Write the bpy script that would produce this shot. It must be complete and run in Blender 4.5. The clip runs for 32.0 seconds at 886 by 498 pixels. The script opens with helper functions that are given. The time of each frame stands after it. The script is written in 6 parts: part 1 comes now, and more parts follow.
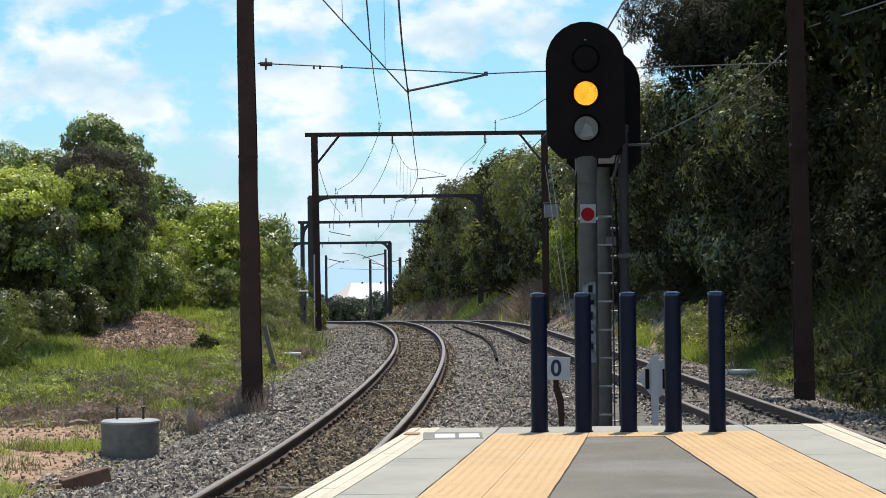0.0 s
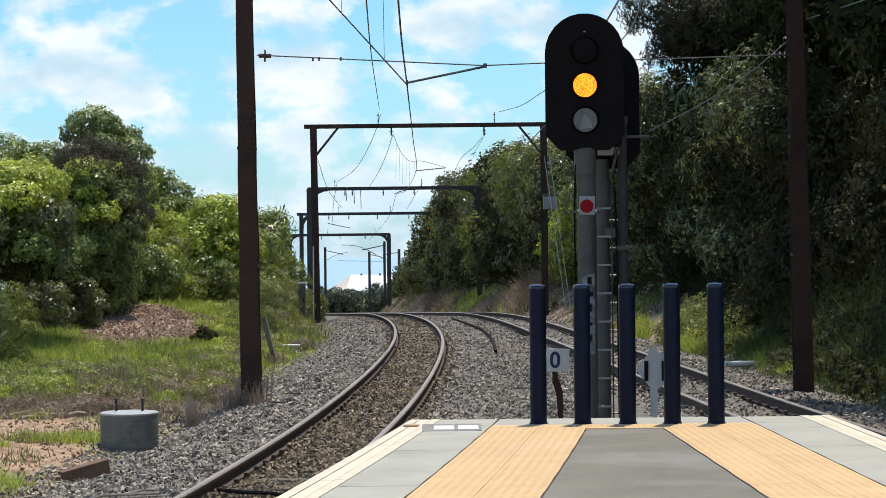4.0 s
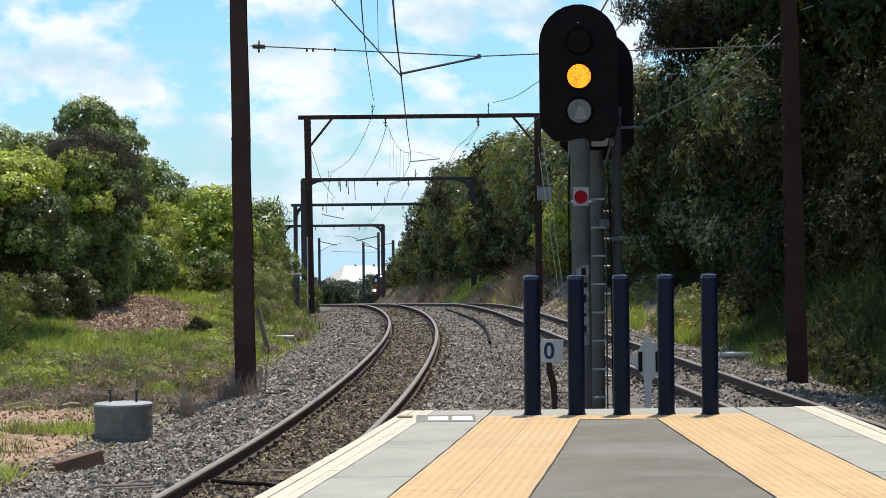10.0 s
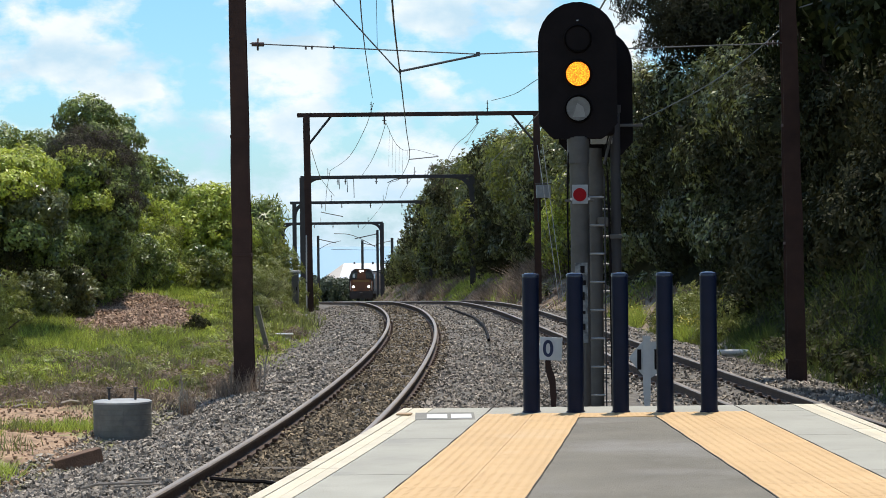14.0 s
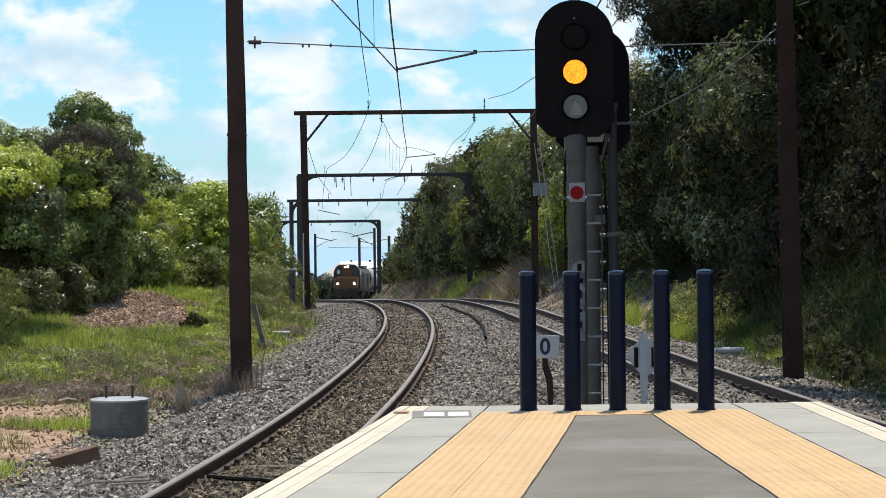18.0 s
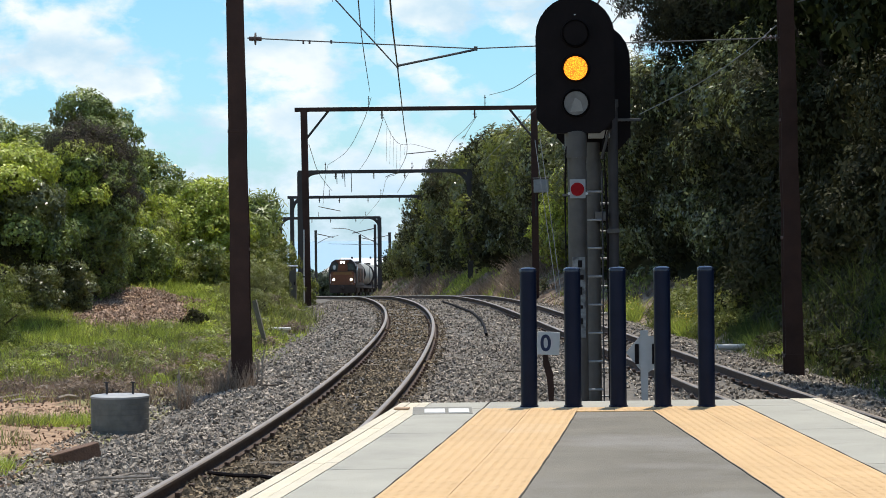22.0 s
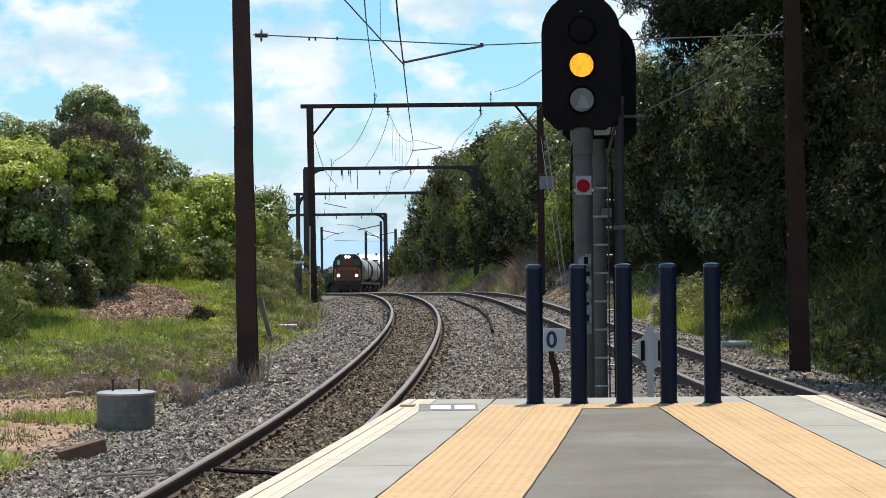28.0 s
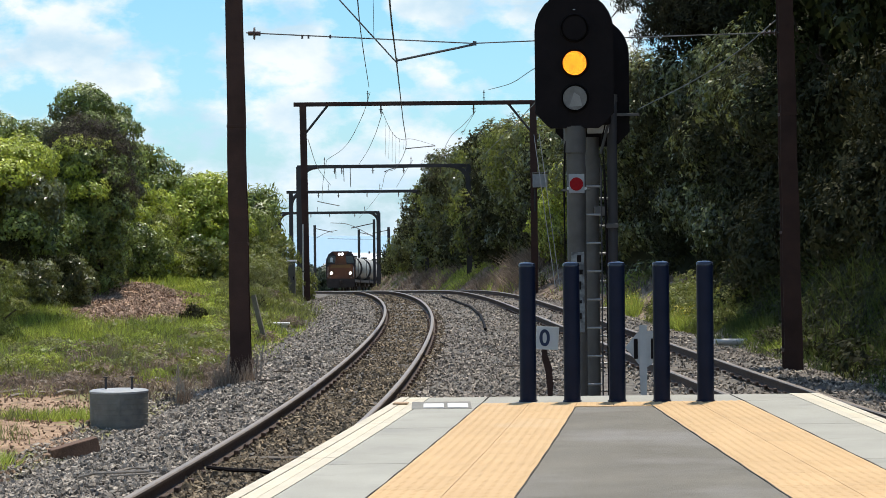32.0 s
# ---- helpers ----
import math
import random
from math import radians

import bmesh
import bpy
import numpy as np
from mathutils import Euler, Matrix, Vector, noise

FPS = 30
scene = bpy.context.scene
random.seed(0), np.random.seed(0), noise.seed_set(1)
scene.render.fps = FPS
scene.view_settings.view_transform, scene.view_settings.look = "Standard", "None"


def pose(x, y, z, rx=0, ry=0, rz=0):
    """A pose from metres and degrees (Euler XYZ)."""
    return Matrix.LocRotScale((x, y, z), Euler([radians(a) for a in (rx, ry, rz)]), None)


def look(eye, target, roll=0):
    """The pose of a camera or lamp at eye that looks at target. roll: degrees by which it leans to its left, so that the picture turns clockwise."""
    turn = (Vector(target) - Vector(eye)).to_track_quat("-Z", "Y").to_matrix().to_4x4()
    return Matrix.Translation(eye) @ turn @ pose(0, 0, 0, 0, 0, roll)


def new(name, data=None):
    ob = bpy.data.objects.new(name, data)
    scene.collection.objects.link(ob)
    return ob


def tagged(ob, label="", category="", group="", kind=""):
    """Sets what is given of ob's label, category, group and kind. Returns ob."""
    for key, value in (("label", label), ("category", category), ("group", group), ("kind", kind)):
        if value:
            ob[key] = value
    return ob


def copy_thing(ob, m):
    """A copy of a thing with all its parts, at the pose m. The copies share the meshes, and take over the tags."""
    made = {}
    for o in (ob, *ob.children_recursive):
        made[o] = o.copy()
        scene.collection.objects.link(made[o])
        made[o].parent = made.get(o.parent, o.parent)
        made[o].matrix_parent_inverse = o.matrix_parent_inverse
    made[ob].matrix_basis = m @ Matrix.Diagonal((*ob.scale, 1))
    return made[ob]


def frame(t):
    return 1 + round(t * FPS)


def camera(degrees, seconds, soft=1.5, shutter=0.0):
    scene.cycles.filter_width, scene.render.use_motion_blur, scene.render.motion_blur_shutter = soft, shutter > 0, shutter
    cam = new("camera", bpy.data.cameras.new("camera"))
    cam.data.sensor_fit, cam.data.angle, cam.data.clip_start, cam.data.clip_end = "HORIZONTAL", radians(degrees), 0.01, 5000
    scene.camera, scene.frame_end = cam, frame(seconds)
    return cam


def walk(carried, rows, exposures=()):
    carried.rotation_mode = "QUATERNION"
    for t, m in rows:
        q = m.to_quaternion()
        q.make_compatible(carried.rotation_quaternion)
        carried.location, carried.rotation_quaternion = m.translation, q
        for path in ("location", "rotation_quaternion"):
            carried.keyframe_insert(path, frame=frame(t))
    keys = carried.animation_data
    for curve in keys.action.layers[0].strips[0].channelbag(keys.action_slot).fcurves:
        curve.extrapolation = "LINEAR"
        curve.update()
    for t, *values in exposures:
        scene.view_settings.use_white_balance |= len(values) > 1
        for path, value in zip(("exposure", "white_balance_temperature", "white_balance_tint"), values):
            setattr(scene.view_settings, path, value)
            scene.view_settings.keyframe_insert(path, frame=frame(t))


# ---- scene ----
# ---- camera and its way ----
cam = camera(22.18, 32.0, soft=0.8)
EYE = (0.0, 0.0, 1.35)


def aim(right, down):
    """The camera turned right and down by thousandths of a radian from its first direction."""
    return Matrix.Translation(EYE) @ Matrix.Rotation(-right / 1000, 4, "Z") @ Matrix.Rotation(math.pi / 2 + 0.0035 - down / 1000, 4, "X") @ Matrix.Rotation(radians(-0.6), 4, "Z")


PATH = [
    (0, -0.00, -0.00), (0.5, 0.03, 0.03), (1, 0.63, 0.45), (1.5, 0.63, 1.12), (2, 0.56, 1.57), (2.5, 0.42, 1.92),
    (3, 0.28, 2.30), (3.5, 0.25, 2.96), (5.5, 1.40, 4.98), (6, 1.60, 5.36), (6.5, 1.77, 5.74), (7, 1.95, 5.74),
    (7.5, 2.09, 6.51), (8, 2.19, 6.51), (8.5, 2.16, 6.82), (9, 2.55, 7.27), (9.5, 2.96, 7.45), (10, 2.96, 7.65),
    (10.5, 2.96, 7.65), (11, 2.89, 7.27), (11.5, 2.96, 7.62), (12, 3.13, 7.55), (12.5, 3.34, 7.65), (13, 2.96, 8.28),
    (13.5, 2.96, 8.42), (14, 3.41, 8.66), (14.5, 3.73, 8.45), (16.5, 3.73, 9.46), (17, 4.11, 9.47), (17.5, 4.49, 9.47),
    (18, 4.73, 9.57), (18.5, 5.40, 9.67), (19, 5.85, 9.95), (19.5, 5.64, 9.95), (20, 5.15, 10.34), (20.5, 4.87, 10.44),
    (21, 4.84, 10.44), (21.5, 4.49, 10.75), (22, 4.45, 11.10), (22.5, 3.73, 11.03), (23, 2.92, 10.75), (23.5, 2.26, 10.96),
    (24, 1.98, 11.10), (24.5, 1.81, 11.34), (25, 1.91, 11.10), (25.5, 2.44, 11.45), (27.5, 1.40, 12.25), (28, 1.81, 12.56),
    (28.5, 2.44, 12.60), (29, 3.34, 12.63), (29.5, 4.25, 13.29), (30, 4.52, 13.54), (30.5, 4.90, 13.40), (31, 4.63, 13.40),
    (31.5, 4.90, 13.61), (32, 4.87, 13.40),
]
walk(cam, [(t, aim(a, b)) for t, a, b in PATH], exposures=[(0, 0.0), (32, 0.0)])

# ---- world, sun ----
SUN = Vector((0.105, 0.26, 0.95)).normalized()
world = bpy.data.worlds.new("sky")
scene.world = world
world.use_nodes = True
wn, wl = world.node_tree.nodes, world.node_tree.links
wn.clear()
w_out, w_bg, w_sky = wn.new("ShaderNodeOutputWorld"), wn.new("ShaderNodeBackground"), wn.new("ShaderNodeTexSky")
w_sky.sky_type, w_sky.sun_disc = "NISHITA", False
w_sky.sun_elevation = math.asin(SUN.z)
w_sky.sun_rotation = math.atan2(SUN.x, SUN.y)
w_sky.air_density, w_sky.dust_density, w_sky.ozone_density = 1.0, 0.6, 2.0
w_co, w_map = wn.new("ShaderNodeTexCoord"), wn.new("ShaderNodeMapping")
w_map.inputs["Scale"].default_value = (1.0, 1.0, 1.7)
w_map.inputs["Location"].default_value = (0.47, 0.2, 0.19)
w_n1, w_n2 = wn.new("ShaderNodeTexNoise"), wn.new("ShaderNodeTexNoise")
w_n1.inputs["Scale"].default_value, w_n1.inputs["Detail"].default_value, w_n1.inputs["Roughness"].default_value = 21.0, 12.0, 0.56
w_n2.inputs["Scale"].default_value, w_n2.inputs["Detail"].default_value = 26.0, 6.0
w_r1, w_r2 = wn.new("ShaderNodeValToRGB"), wn.new("ShaderNodeValToRGB")
w_r1.color_ramp.elements[0].position, w_r1.color_ramp.elements[1].position = 0.44, 0.56
w_r2.color_ramp.elements[0].position, w_r2.color_ramp.elements[1].position = 0.36, 0.60
w_r2.color_ramp.elements[0].color, w_r2.color_ramp.elements[1].color = (5.6, 7.6, 9.0, 1), (9.2, 9.8, 10.0, 1)
w_tint = wn.new("ShaderNodeMix")
w_tint.data_type, w_tint.blend_type = "RGBA", "MULTIPLY"
w_tint.inputs[0].default_value = 1.0
w_tint.inputs[7].default_value = (0.83, 1.27, 1.56, 1)
w_mix = wn.new("ShaderNodeMix")
w_mix.data_type = "RGBA"
wl.new(w_co.outputs["Generated"], w_map.inputs["Vector"])
wl.new(w_map.outputs["Vector"], w_n1.inputs["Vector"])
wl.new(w_map.outputs["Vector"], w_n2.inputs["Vector"])
wl.new(w_n1.outputs["Fac"], w_r1.inputs["Fac"])
wl.new(w_n2.outputs["Fac"], w_r2.inputs["Fac"])
wl.new(w_sky.outputs["Color"], w_tint.inputs[6])
wl.new(w_tint.outputs[2], w_mix.inputs[6])
wl.new(w_r2.outputs["Color"], w_mix.inputs[7])
# unseen cloud overhead is thinned out to lower the sky's fill light
w_up, w_high, w_thin = wn.new("ShaderNodeSeparateXYZ"), wn.new("ShaderNodeMapRange"), wn.new("ShaderNodeMath")
w_high.inputs[1].default_value, w_high.inputs[2].default_value, w_high.inputs[3].default_value, w_high.inputs[4].default_value = 0.2, 0.6, 1.0, 0.25
w_thin.operation = "MULTIPLY"
wl.new(w_co.outputs["Generated"], w_up.inputs[0])
wl.new(w_up.outputs[2], w_high.inputs[0])
wl.new(w_high.outputs[0], w_thin.inputs[0])
wl.new(w_r1.outputs["Color"], w_thin.inputs[1])
wl.new(w_thin.outputs[0], w_mix.inputs[0])
# pale haze towards the horizon
w_sep, w_low, w_haze = wn.new("ShaderNodeSeparateXYZ"), wn.new("ShaderNodeMapRange"), wn.new("ShaderNodeMix")
w_low.inputs[1].default_value, w_low.inputs[2].default_value, w_low.inputs[3].default_value, w_low.inputs[4].default_value = -0.02, 0.06, 0.6, 0.0
w_haze.data_type = "RGBA"
w_haze.inputs[7].default_value = (5.9, 8.1, 10.3, 1)
wl.new(w_co.outputs["Generated"], w_sep.inputs[0])
wl.new(w_sep.outputs[2], w_low.inputs[0])
wl.new(w_low.outputs[0], w_haze.inputs[0])
wl.new(w_mix.outputs[2], w_haze.inputs[6])
wl.new(w_haze.outputs[2], w_bg.inputs["Color"])
w_bg.inputs["Strength"].default_value = 0.105
wl.new(w_bg.outputs["Background"], w_out.inputs["Surface"])

sun = new("sun", bpy.data.lights.new("sun", "SUN"))
sun.data.energy, sun.data.angle, sun.data.color = 5.0, radians(0.6), (1.0, 0.94, 0.83)
sun.matrix_world = look(SUN * 50, (0, 0, 0))


# ---- materials ----
def surf(name, c1, c2, scale=6.0, rough=0.7, metal=0.0, bump=0.0, bscale=60.0, random_value=0.0, island=0.0, stain=None, through_light=0.0, spec=0.5, detail=6.0, rvar=0.12):
    """A surface whose colour drifts from c1 to c2 in patches, with grain, stains and fine relief."""
    m = bpy.data.materials.new(name)
    m.use_nodes = True
    n, l = m.node_tree.nodes, m.node_tree.links
    b = n["Principled BSDF"]
    co = n.new("ShaderNodeTexCoord")
    tex = n.new("ShaderNodeTexNoise")
    tex.inputs["Scale"].default_value, tex.inputs["Detail"].default_value, tex.inputs["Roughness"].default_value = scale, detail, 0.62
    l.new(co.outputs["Object"], tex.inputs["Vector"])
    ramp = n.new("ShaderNodeValToRGB")
    ramp.color_ramp.elements[0].position, ramp.color_ramp.elements[1].position = 0.32, 0.68
    ramp.color_ramp.elements[0].color, ramp.color_ramp.elements[1].color = (*c1, 1), (*c2, 1)
    l.new(tex.outputs["Fac"], ramp.inputs["Fac"])
    col = ramp.outputs["Color"]
    if stain:
        t2, r2, mx = n.new("ShaderNodeTexNoise"), n.new("ShaderNodeValToRGB"), n.new("ShaderNodeMix")
        t2.inputs["Scale"].default_value, t2.inputs["Detail"].default_value = stain[1], 4.0
        r2.color_ramp.elements[0].position, r2.color_ramp.elements[1].position = stain[2], stain[2] + 0.14
        mx.data_type = "RGBA"
        mx.inputs[7].default_value = (*stain[0], 1)
        l.new(co.outputs["Object"], t2.inputs["Vector"])
        l.new(t2.outputs["Fac"], r2.inputs["Fac"])
        l.new(r2.outputs["Color"], mx.inputs[0])
        l.new(col, mx.inputs[6])
        col = mx.outputs[2]
    if random_value or island:
        hv = n.new("ShaderNodeHueSaturation")
        rg = n.new("ShaderNodeMapRange")
        amount = random_value or island
        rg.inputs[3].default_value, rg.inputs[4].default_value = 1 - amount, 1 + amount
        if island:
            l.new(n.new("ShaderNodeNewGeometry").outputs["Random Per Island"], rg.inputs[0])
        else:
            l.new(n.new("ShaderNodeObjectInfo").outputs["Random"], rg.inputs[0])
        l.new(rg.outputs[0], hv.inputs["Value"])
        l.new(col, hv.inputs["Color"])
        col = hv.outputs["Color"]
    l.new(col, b.inputs["Base Color"])
    rr = n.new("ShaderNodeMapRange")
    rr.inputs[3].default_value, rr.inputs[4].default_value = max(0.05, rough - rvar), min(1.0, rough + rvar)
    l.new(tex.outputs["Fac"], rr.inputs[0])
    l.new(rr.outputs[0], b.inputs["Roughness"])
    b.inputs["Metallic"].default_value = metal
    b.inputs["Specular IOR Level"].default_value = spec
    if bump:
        t3, bp = n.new("ShaderNodeTexNoise"), n.new("ShaderNodeBump")
        t3.inputs["Scale"].default_value, t3.inputs["Detail"].default_value = bscale, 5.0
        bp.inputs["Strength"].default_value, bp.inputs["Distance"].default_value = bump, 0.02
        l.new(co.outputs["Object"], t3.inputs["Vector"])
        l.new(t3.outputs["Fac"], bp.inputs["Height"])
        l.new(bp.outputs["Normal"], b.inputs["Normal"])
    if through_light:
        tr, ad = n.new("ShaderNodeBsdfTranslucent"), n.new("ShaderNodeMixShader")
        ad.inputs[0].default_value = through_light
        l.new(col, tr.inputs["Color"])
        l.new(b.outputs["BSDF"], ad.inputs[1])
        l.new(tr.outputs["BSDF"], ad.inputs[2])
        l.new(ad.outputs["Shader"], n["Material Output"].inputs["Surface"])
    return m


def glow(name, colour, strength, speckle=0.0):
    m = bpy.data.materials.new(name)
    m.use_nodes = True
    n, l = m.node_tree.nodes, m.node_tree.links
    b = n["Principled BSDF"]
    b.inputs["Base Color"].default_value = (*[c * 0.5 for c in colour], 1)
    b.inputs["Emission Color"].default_value = (*colour, 1)
    b.inputs["Emission Strength"].default_value = strength
    if speckle:
        co, v, rg = n.new("ShaderNodeTexCoord"), n.new("ShaderNodeTexVoronoi"), n.new("ShaderNodeMapRange")
        v.inputs["Scale"].default_value = speckle
        rg.inputs[2].default_value = 0.7
        rg.inputs[3].default_value, rg.inputs[4].default_value = strength * 1.7, strength * 0.25
        l.new(co.outputs["Object"], v.inputs["Vector"])
        l.new(v.outputs["Distance"], rg.inputs[0])
        l.new(rg.outputs[0], b.inputs["Emission Strength"])
    return m


M_CONC = surf("concrete_slab", (0.305, 0.288, 0.24), (0.38, 0.36, 0.302), 1.3, 0.85, bump=0.25, bscale=90, stain=((0.275, 0.262, 0.225), 2.1, 0.58), random_value=0.04)
M_EDGE = surf("platform_edge_paint", (0.50, 0.435, 0.32), (0.60, 0.53, 0.405), 3.0, 0.7, bump=0.2, bscale=80, stain=((0.55, 0.5, 0.4), 5.0, 0.62))
M_EDGE_Y = surf("platform_line_cream", (0.56, 0.48, 0.34), (0.64, 0.56, 0.42), 3.0, 0.7, bump=0.2, bscale=80, stain=((0.5, 0.42, 0.3), 6.0, 0.62))
M_TACT = surf("tactile_yellow", (0.54, 0.34, 0.155), (0.615, 0.40, 0.195), 2.4, 0.7, bump=0.3, bscale=70, stain=((0.60, 0.42, 0.235), 0.9, 0.6), random_value=0.035)
M_ASPH = surf("asphalt_path", (0.148, 0.13, 0.101), (0.22, 0.196, 0.155), 1.1, 0.9, bump=0.6, bscale=160, stain=((0.235, 0.214, 0.185), 0.8, 0.5))
M_INSET = surf("inset_grey", (0.17, 0.16, 0.138), (0.235, 0.222, 0.192), 5.0, 0.85, bump=0.2, bscale=90)
M_TAN = surf("tan_timber", (0.38, 0.25, 0.14), (0.47, 0.32, 0.19), 6.0, 0.8)
M_GROUT = surf("tan_grout", (0.34, 0.22, 0.10), (0.44, 0.29, 0.14), 8, 0.9)
M_JOINT = surf("joint_dark", (0.06, 0.05, 0.04), (0.1, 0.09, 0.07), 8, 0.9)
M_STONE = surf("ballast_stone", (0.1, 0.082, 0.063), (0.42, 0.355, 0.285), 7.0, 0.85, bump=0.3, bscale=50, island=0.75)
M_STONE_B = surf("ballast_rusty", (0.072, 0.052, 0.03), (0.28, 0.21, 0.13), 7.0, 0.85, bump=0.3, bscale=50, island=0.7)
M_BED = surf("ballast_bed", (0.035, 0.029, 0.023), (0.215, 0.188, 0.155), 11.0, 0.9, bump=1.0, bscale=16, detail=9, stain=((0.1, 0.08, 0.065), 0.5, 0.5))
M_EARTH = surf("red_earth", (0.2, 0.122, 0.068), (0.46, 0.305, 0.19), 5.0, 0.95, bump=1.0, bscale=24, detail=12, stain=((0.12, 0.075, 0.05), 3.0, 0.55))
M_CLOD = surf("earth_clod", (0.17, 0.102, 0.06), (0.44, 0.295, 0.19), 3.0, 0.95, bump=0.5, bscale=30, island=0.5)
M_CHIP = surf("bark_chip", (0.17, 0.11, 0.075), (0.45, 0.315, 0.225), 3.0, 0.95, bump=0.5, bscale=30, island=0.5)
M_SLEEPER = surf("weathered_sleeper", (0.085, 0.066, 0.048), (0.19, 0.152, 0.115), 9.0, 0.9, bump=0.8, bscale=40, random_value=0.25)
M_RAIL_TOP = surf("rail_running_top", (0.21, 0.165, 0.13), (0.31, 0.25, 0.2), 3.0, 0.46, metal=0.2, bump=0.05, bscale=30)
M_RAIL = surf("rail_rusty_side", (0.045, 0.027, 0.019), (0.095, 0.058, 0.04), 5.0, 0.8, metal=0.1, bump=0.3, bscale=50)
M_STEEL = surf("rusty_dark_steel", (0.040, 0.021, 0.016), (0.078, 0.041, 0.031), 1.6, 0.8, metal=0.0, spec=0.25, bump=0.2, bscale=40, stain=((0.09, 0.04, 0.027), 1.2, 0.6))
M_STEEL_FAR = surf("dark_painted_steel", (0.032, 0.028, 0.029), (0.056, 0.05, 0.05), 1.0, 0.7, metal=0.1, bump=0.1, bscale=30)
M_WIRE = surf("weathered_wire", (0.09, 0.09, 0.09), (0.15, 0.15, 0.15), 4, 0.6, metal=0.5)
M_INSUL = surf("brown_insulator", (0.06, 0.035, 0.03), (0.09, 0.05, 0.04), 8, 0.35)
M_BOLLARD = surf("navy_powder_coat", (0.003, 0.006, 0.019), (0.006, 0.010, 0.028), 6, 0.38, bump=0.06, bscale=80, spec=0.14, stain=((0.03, 0.032, 0.04), 5.0, 0.68))
M_CAP = surf("bollard_cap", (0.010, 0.015, 0.032), (0.02, 0.028, 0.055), 9, 0.22, metal=0.1)
M_BLACK = surf("matt_black_plate", (0.008, 0.006, 0.006), (0.015, 0.011, 0.011), 4, 0.75, bump=0.05, bscale=40, spec=0.1)
M_GALV = surf("galvanised_pole", (0.066, 0.058, 0.051), (0.125, 0.111, 0.098), 3.0, 0.6, metal=0.2, bump=0.12, bscale=30, stain=((0.09, 0.088, 0.085), 2.5, 0.58))
M_GALV_L = surf("galvanised_bright", (0.42, 0.43, 0.43), (0.55, 0.55, 0.55), 5.0, 0.45, metal=0.4)
M_WHITE = surf("white_sign_paint", (0.60, 0.57, 0.53), (0.72, 0.69, 0.65), 4.0, 0.55, stain=((0.4, 0.38, 0.36), 5.0, 0.62))
M_GREYWHITE = surf("grey_white_enamel", (0.36, 0.35, 0.33), (0.48, 0.465, 0.44), 4.0, 0.55, stain=((0.32, 0.31, 0.3), 6.0, 0.6))
M_PLATE = surf("dull_grey_plate", (0.26, 0.26, 0.26), (0.36, 0.36, 0.35), 5.0, 0.6)
M_ID = surf("worn_grey_strip", (0.12, 0.12, 0.118), (0.3, 0.3, 0.29), 14.0, 0.7, stain=((0.07, 0.068, 0.066), 9.0, 0.5))
M_CABINET = surf("weathered_cabinet_paint", (0.09, 0.085, 0.078), (0.15, 0.14, 0.125), 3.0, 0.7, stain=((0.07, 0.06, 0.06), 2.0, 0.58))
M_GLINT_L = surf("lens_painted_glint", (0.2, 0.185, 0.165), (0.26, 0.245, 0.22), 9, 0.4)
M_NAVY_INK = surf("navy_ink", (0.015, 0.02, 0.06), (0.02, 0.03, 0.08), 4, 0.5)
M_RED = surf("red_reflector", (0.24, 0.004, 0.007), (0.3, 0.008, 0.011), 30, 0.5, spec=0.1)
M_LENS_OFF = surf("unlit_lens", (0.13, 0.118, 0.105), (0.19, 0.175, 0.158), 12, 0.35, spec=0.3)
M_AMBER = glow("amber_lamp", (1.0, 0.31, 0.012), 2.4, 75.0)
M_LAMP = glow("white_headlamp", (1.0, 0.93, 0.82), 26.0)
M_DRUM = surf("galvanised_drum", (0.125, 0.119, 0.102), (0.21, 0.202, 0.176), 4.0, 0.8, metal=0.0, spec=0.2, bump=0.15, bscale=20, stain=((0.11, 0.11, 0.105), 3.0, 0.56))
M_DRUM_TOP = surf("drum_lid", (0.27, 0.27, 0.27), (0.4, 0.4, 0.395), 4.0, 0.6)
M_BEAM = surf("old_brown_beam", (0.10, 0.055, 0.035), (0.19, 0.11, 0.07), 5.0, 0.9, bump=0.7, bscale=40)
M_DEADWOOD = surf("bleached_deadwood", (0.2, 0.165, 0.13), (0.36, 0.31, 0.26), 9, 0.9, bump=0.4, bscale=40)
M_POST = surf("weathered_grey_post", (0.115, 0.10, 0.072), (0.20, 0.178, 0.132), 7.0, 0.9, bump=0.6, bscale=30)
M_BARK = surf("grey_brown_bark", (0.05, 0.038, 0.03), (0.12, 0.095, 0.075), 5.0, 0.9, bump=0.8, bscale=18)
M_SOIL = surf("verge_soil", (0.14, 0.145, 0.045), (0.28, 0.25, 0.1), 1.6, 0.95, bump=0.8, bscale=12, stain=((0.24, 0.15, 0.09), 0.5, 0.54))
# bank soil darkened to stand for the shade under the plants
M_BANKSOIL_SHADED = surf("bank_soil_shaded", (0.014, 0.017, 0.007), (0.04, 0.04, 0.018), 1.5, 0.95, bump=1.0, bscale=8, spec=0.05)
M_BANKEARTH = surf("bank_foot_earth", (0.13, 0.1, 0.075), (0.31, 0.245, 0.185), 1.2, 0.95, bump=1.0, bscale=8, spec=0.1, stain=((0.13, 0.085, 0.06), 0.8, 0.52))
M_RUNG = surf("worn_rung_steel", (0.3, 0.29, 0.28), (0.45, 0.44, 0.42), 9.0, 0.5, metal=0.4)
M_SEA = surf("pale_sea", (0.25, 0.385, 0.49), (0.29, 0.43, 0.53), 0.01, 0.5)


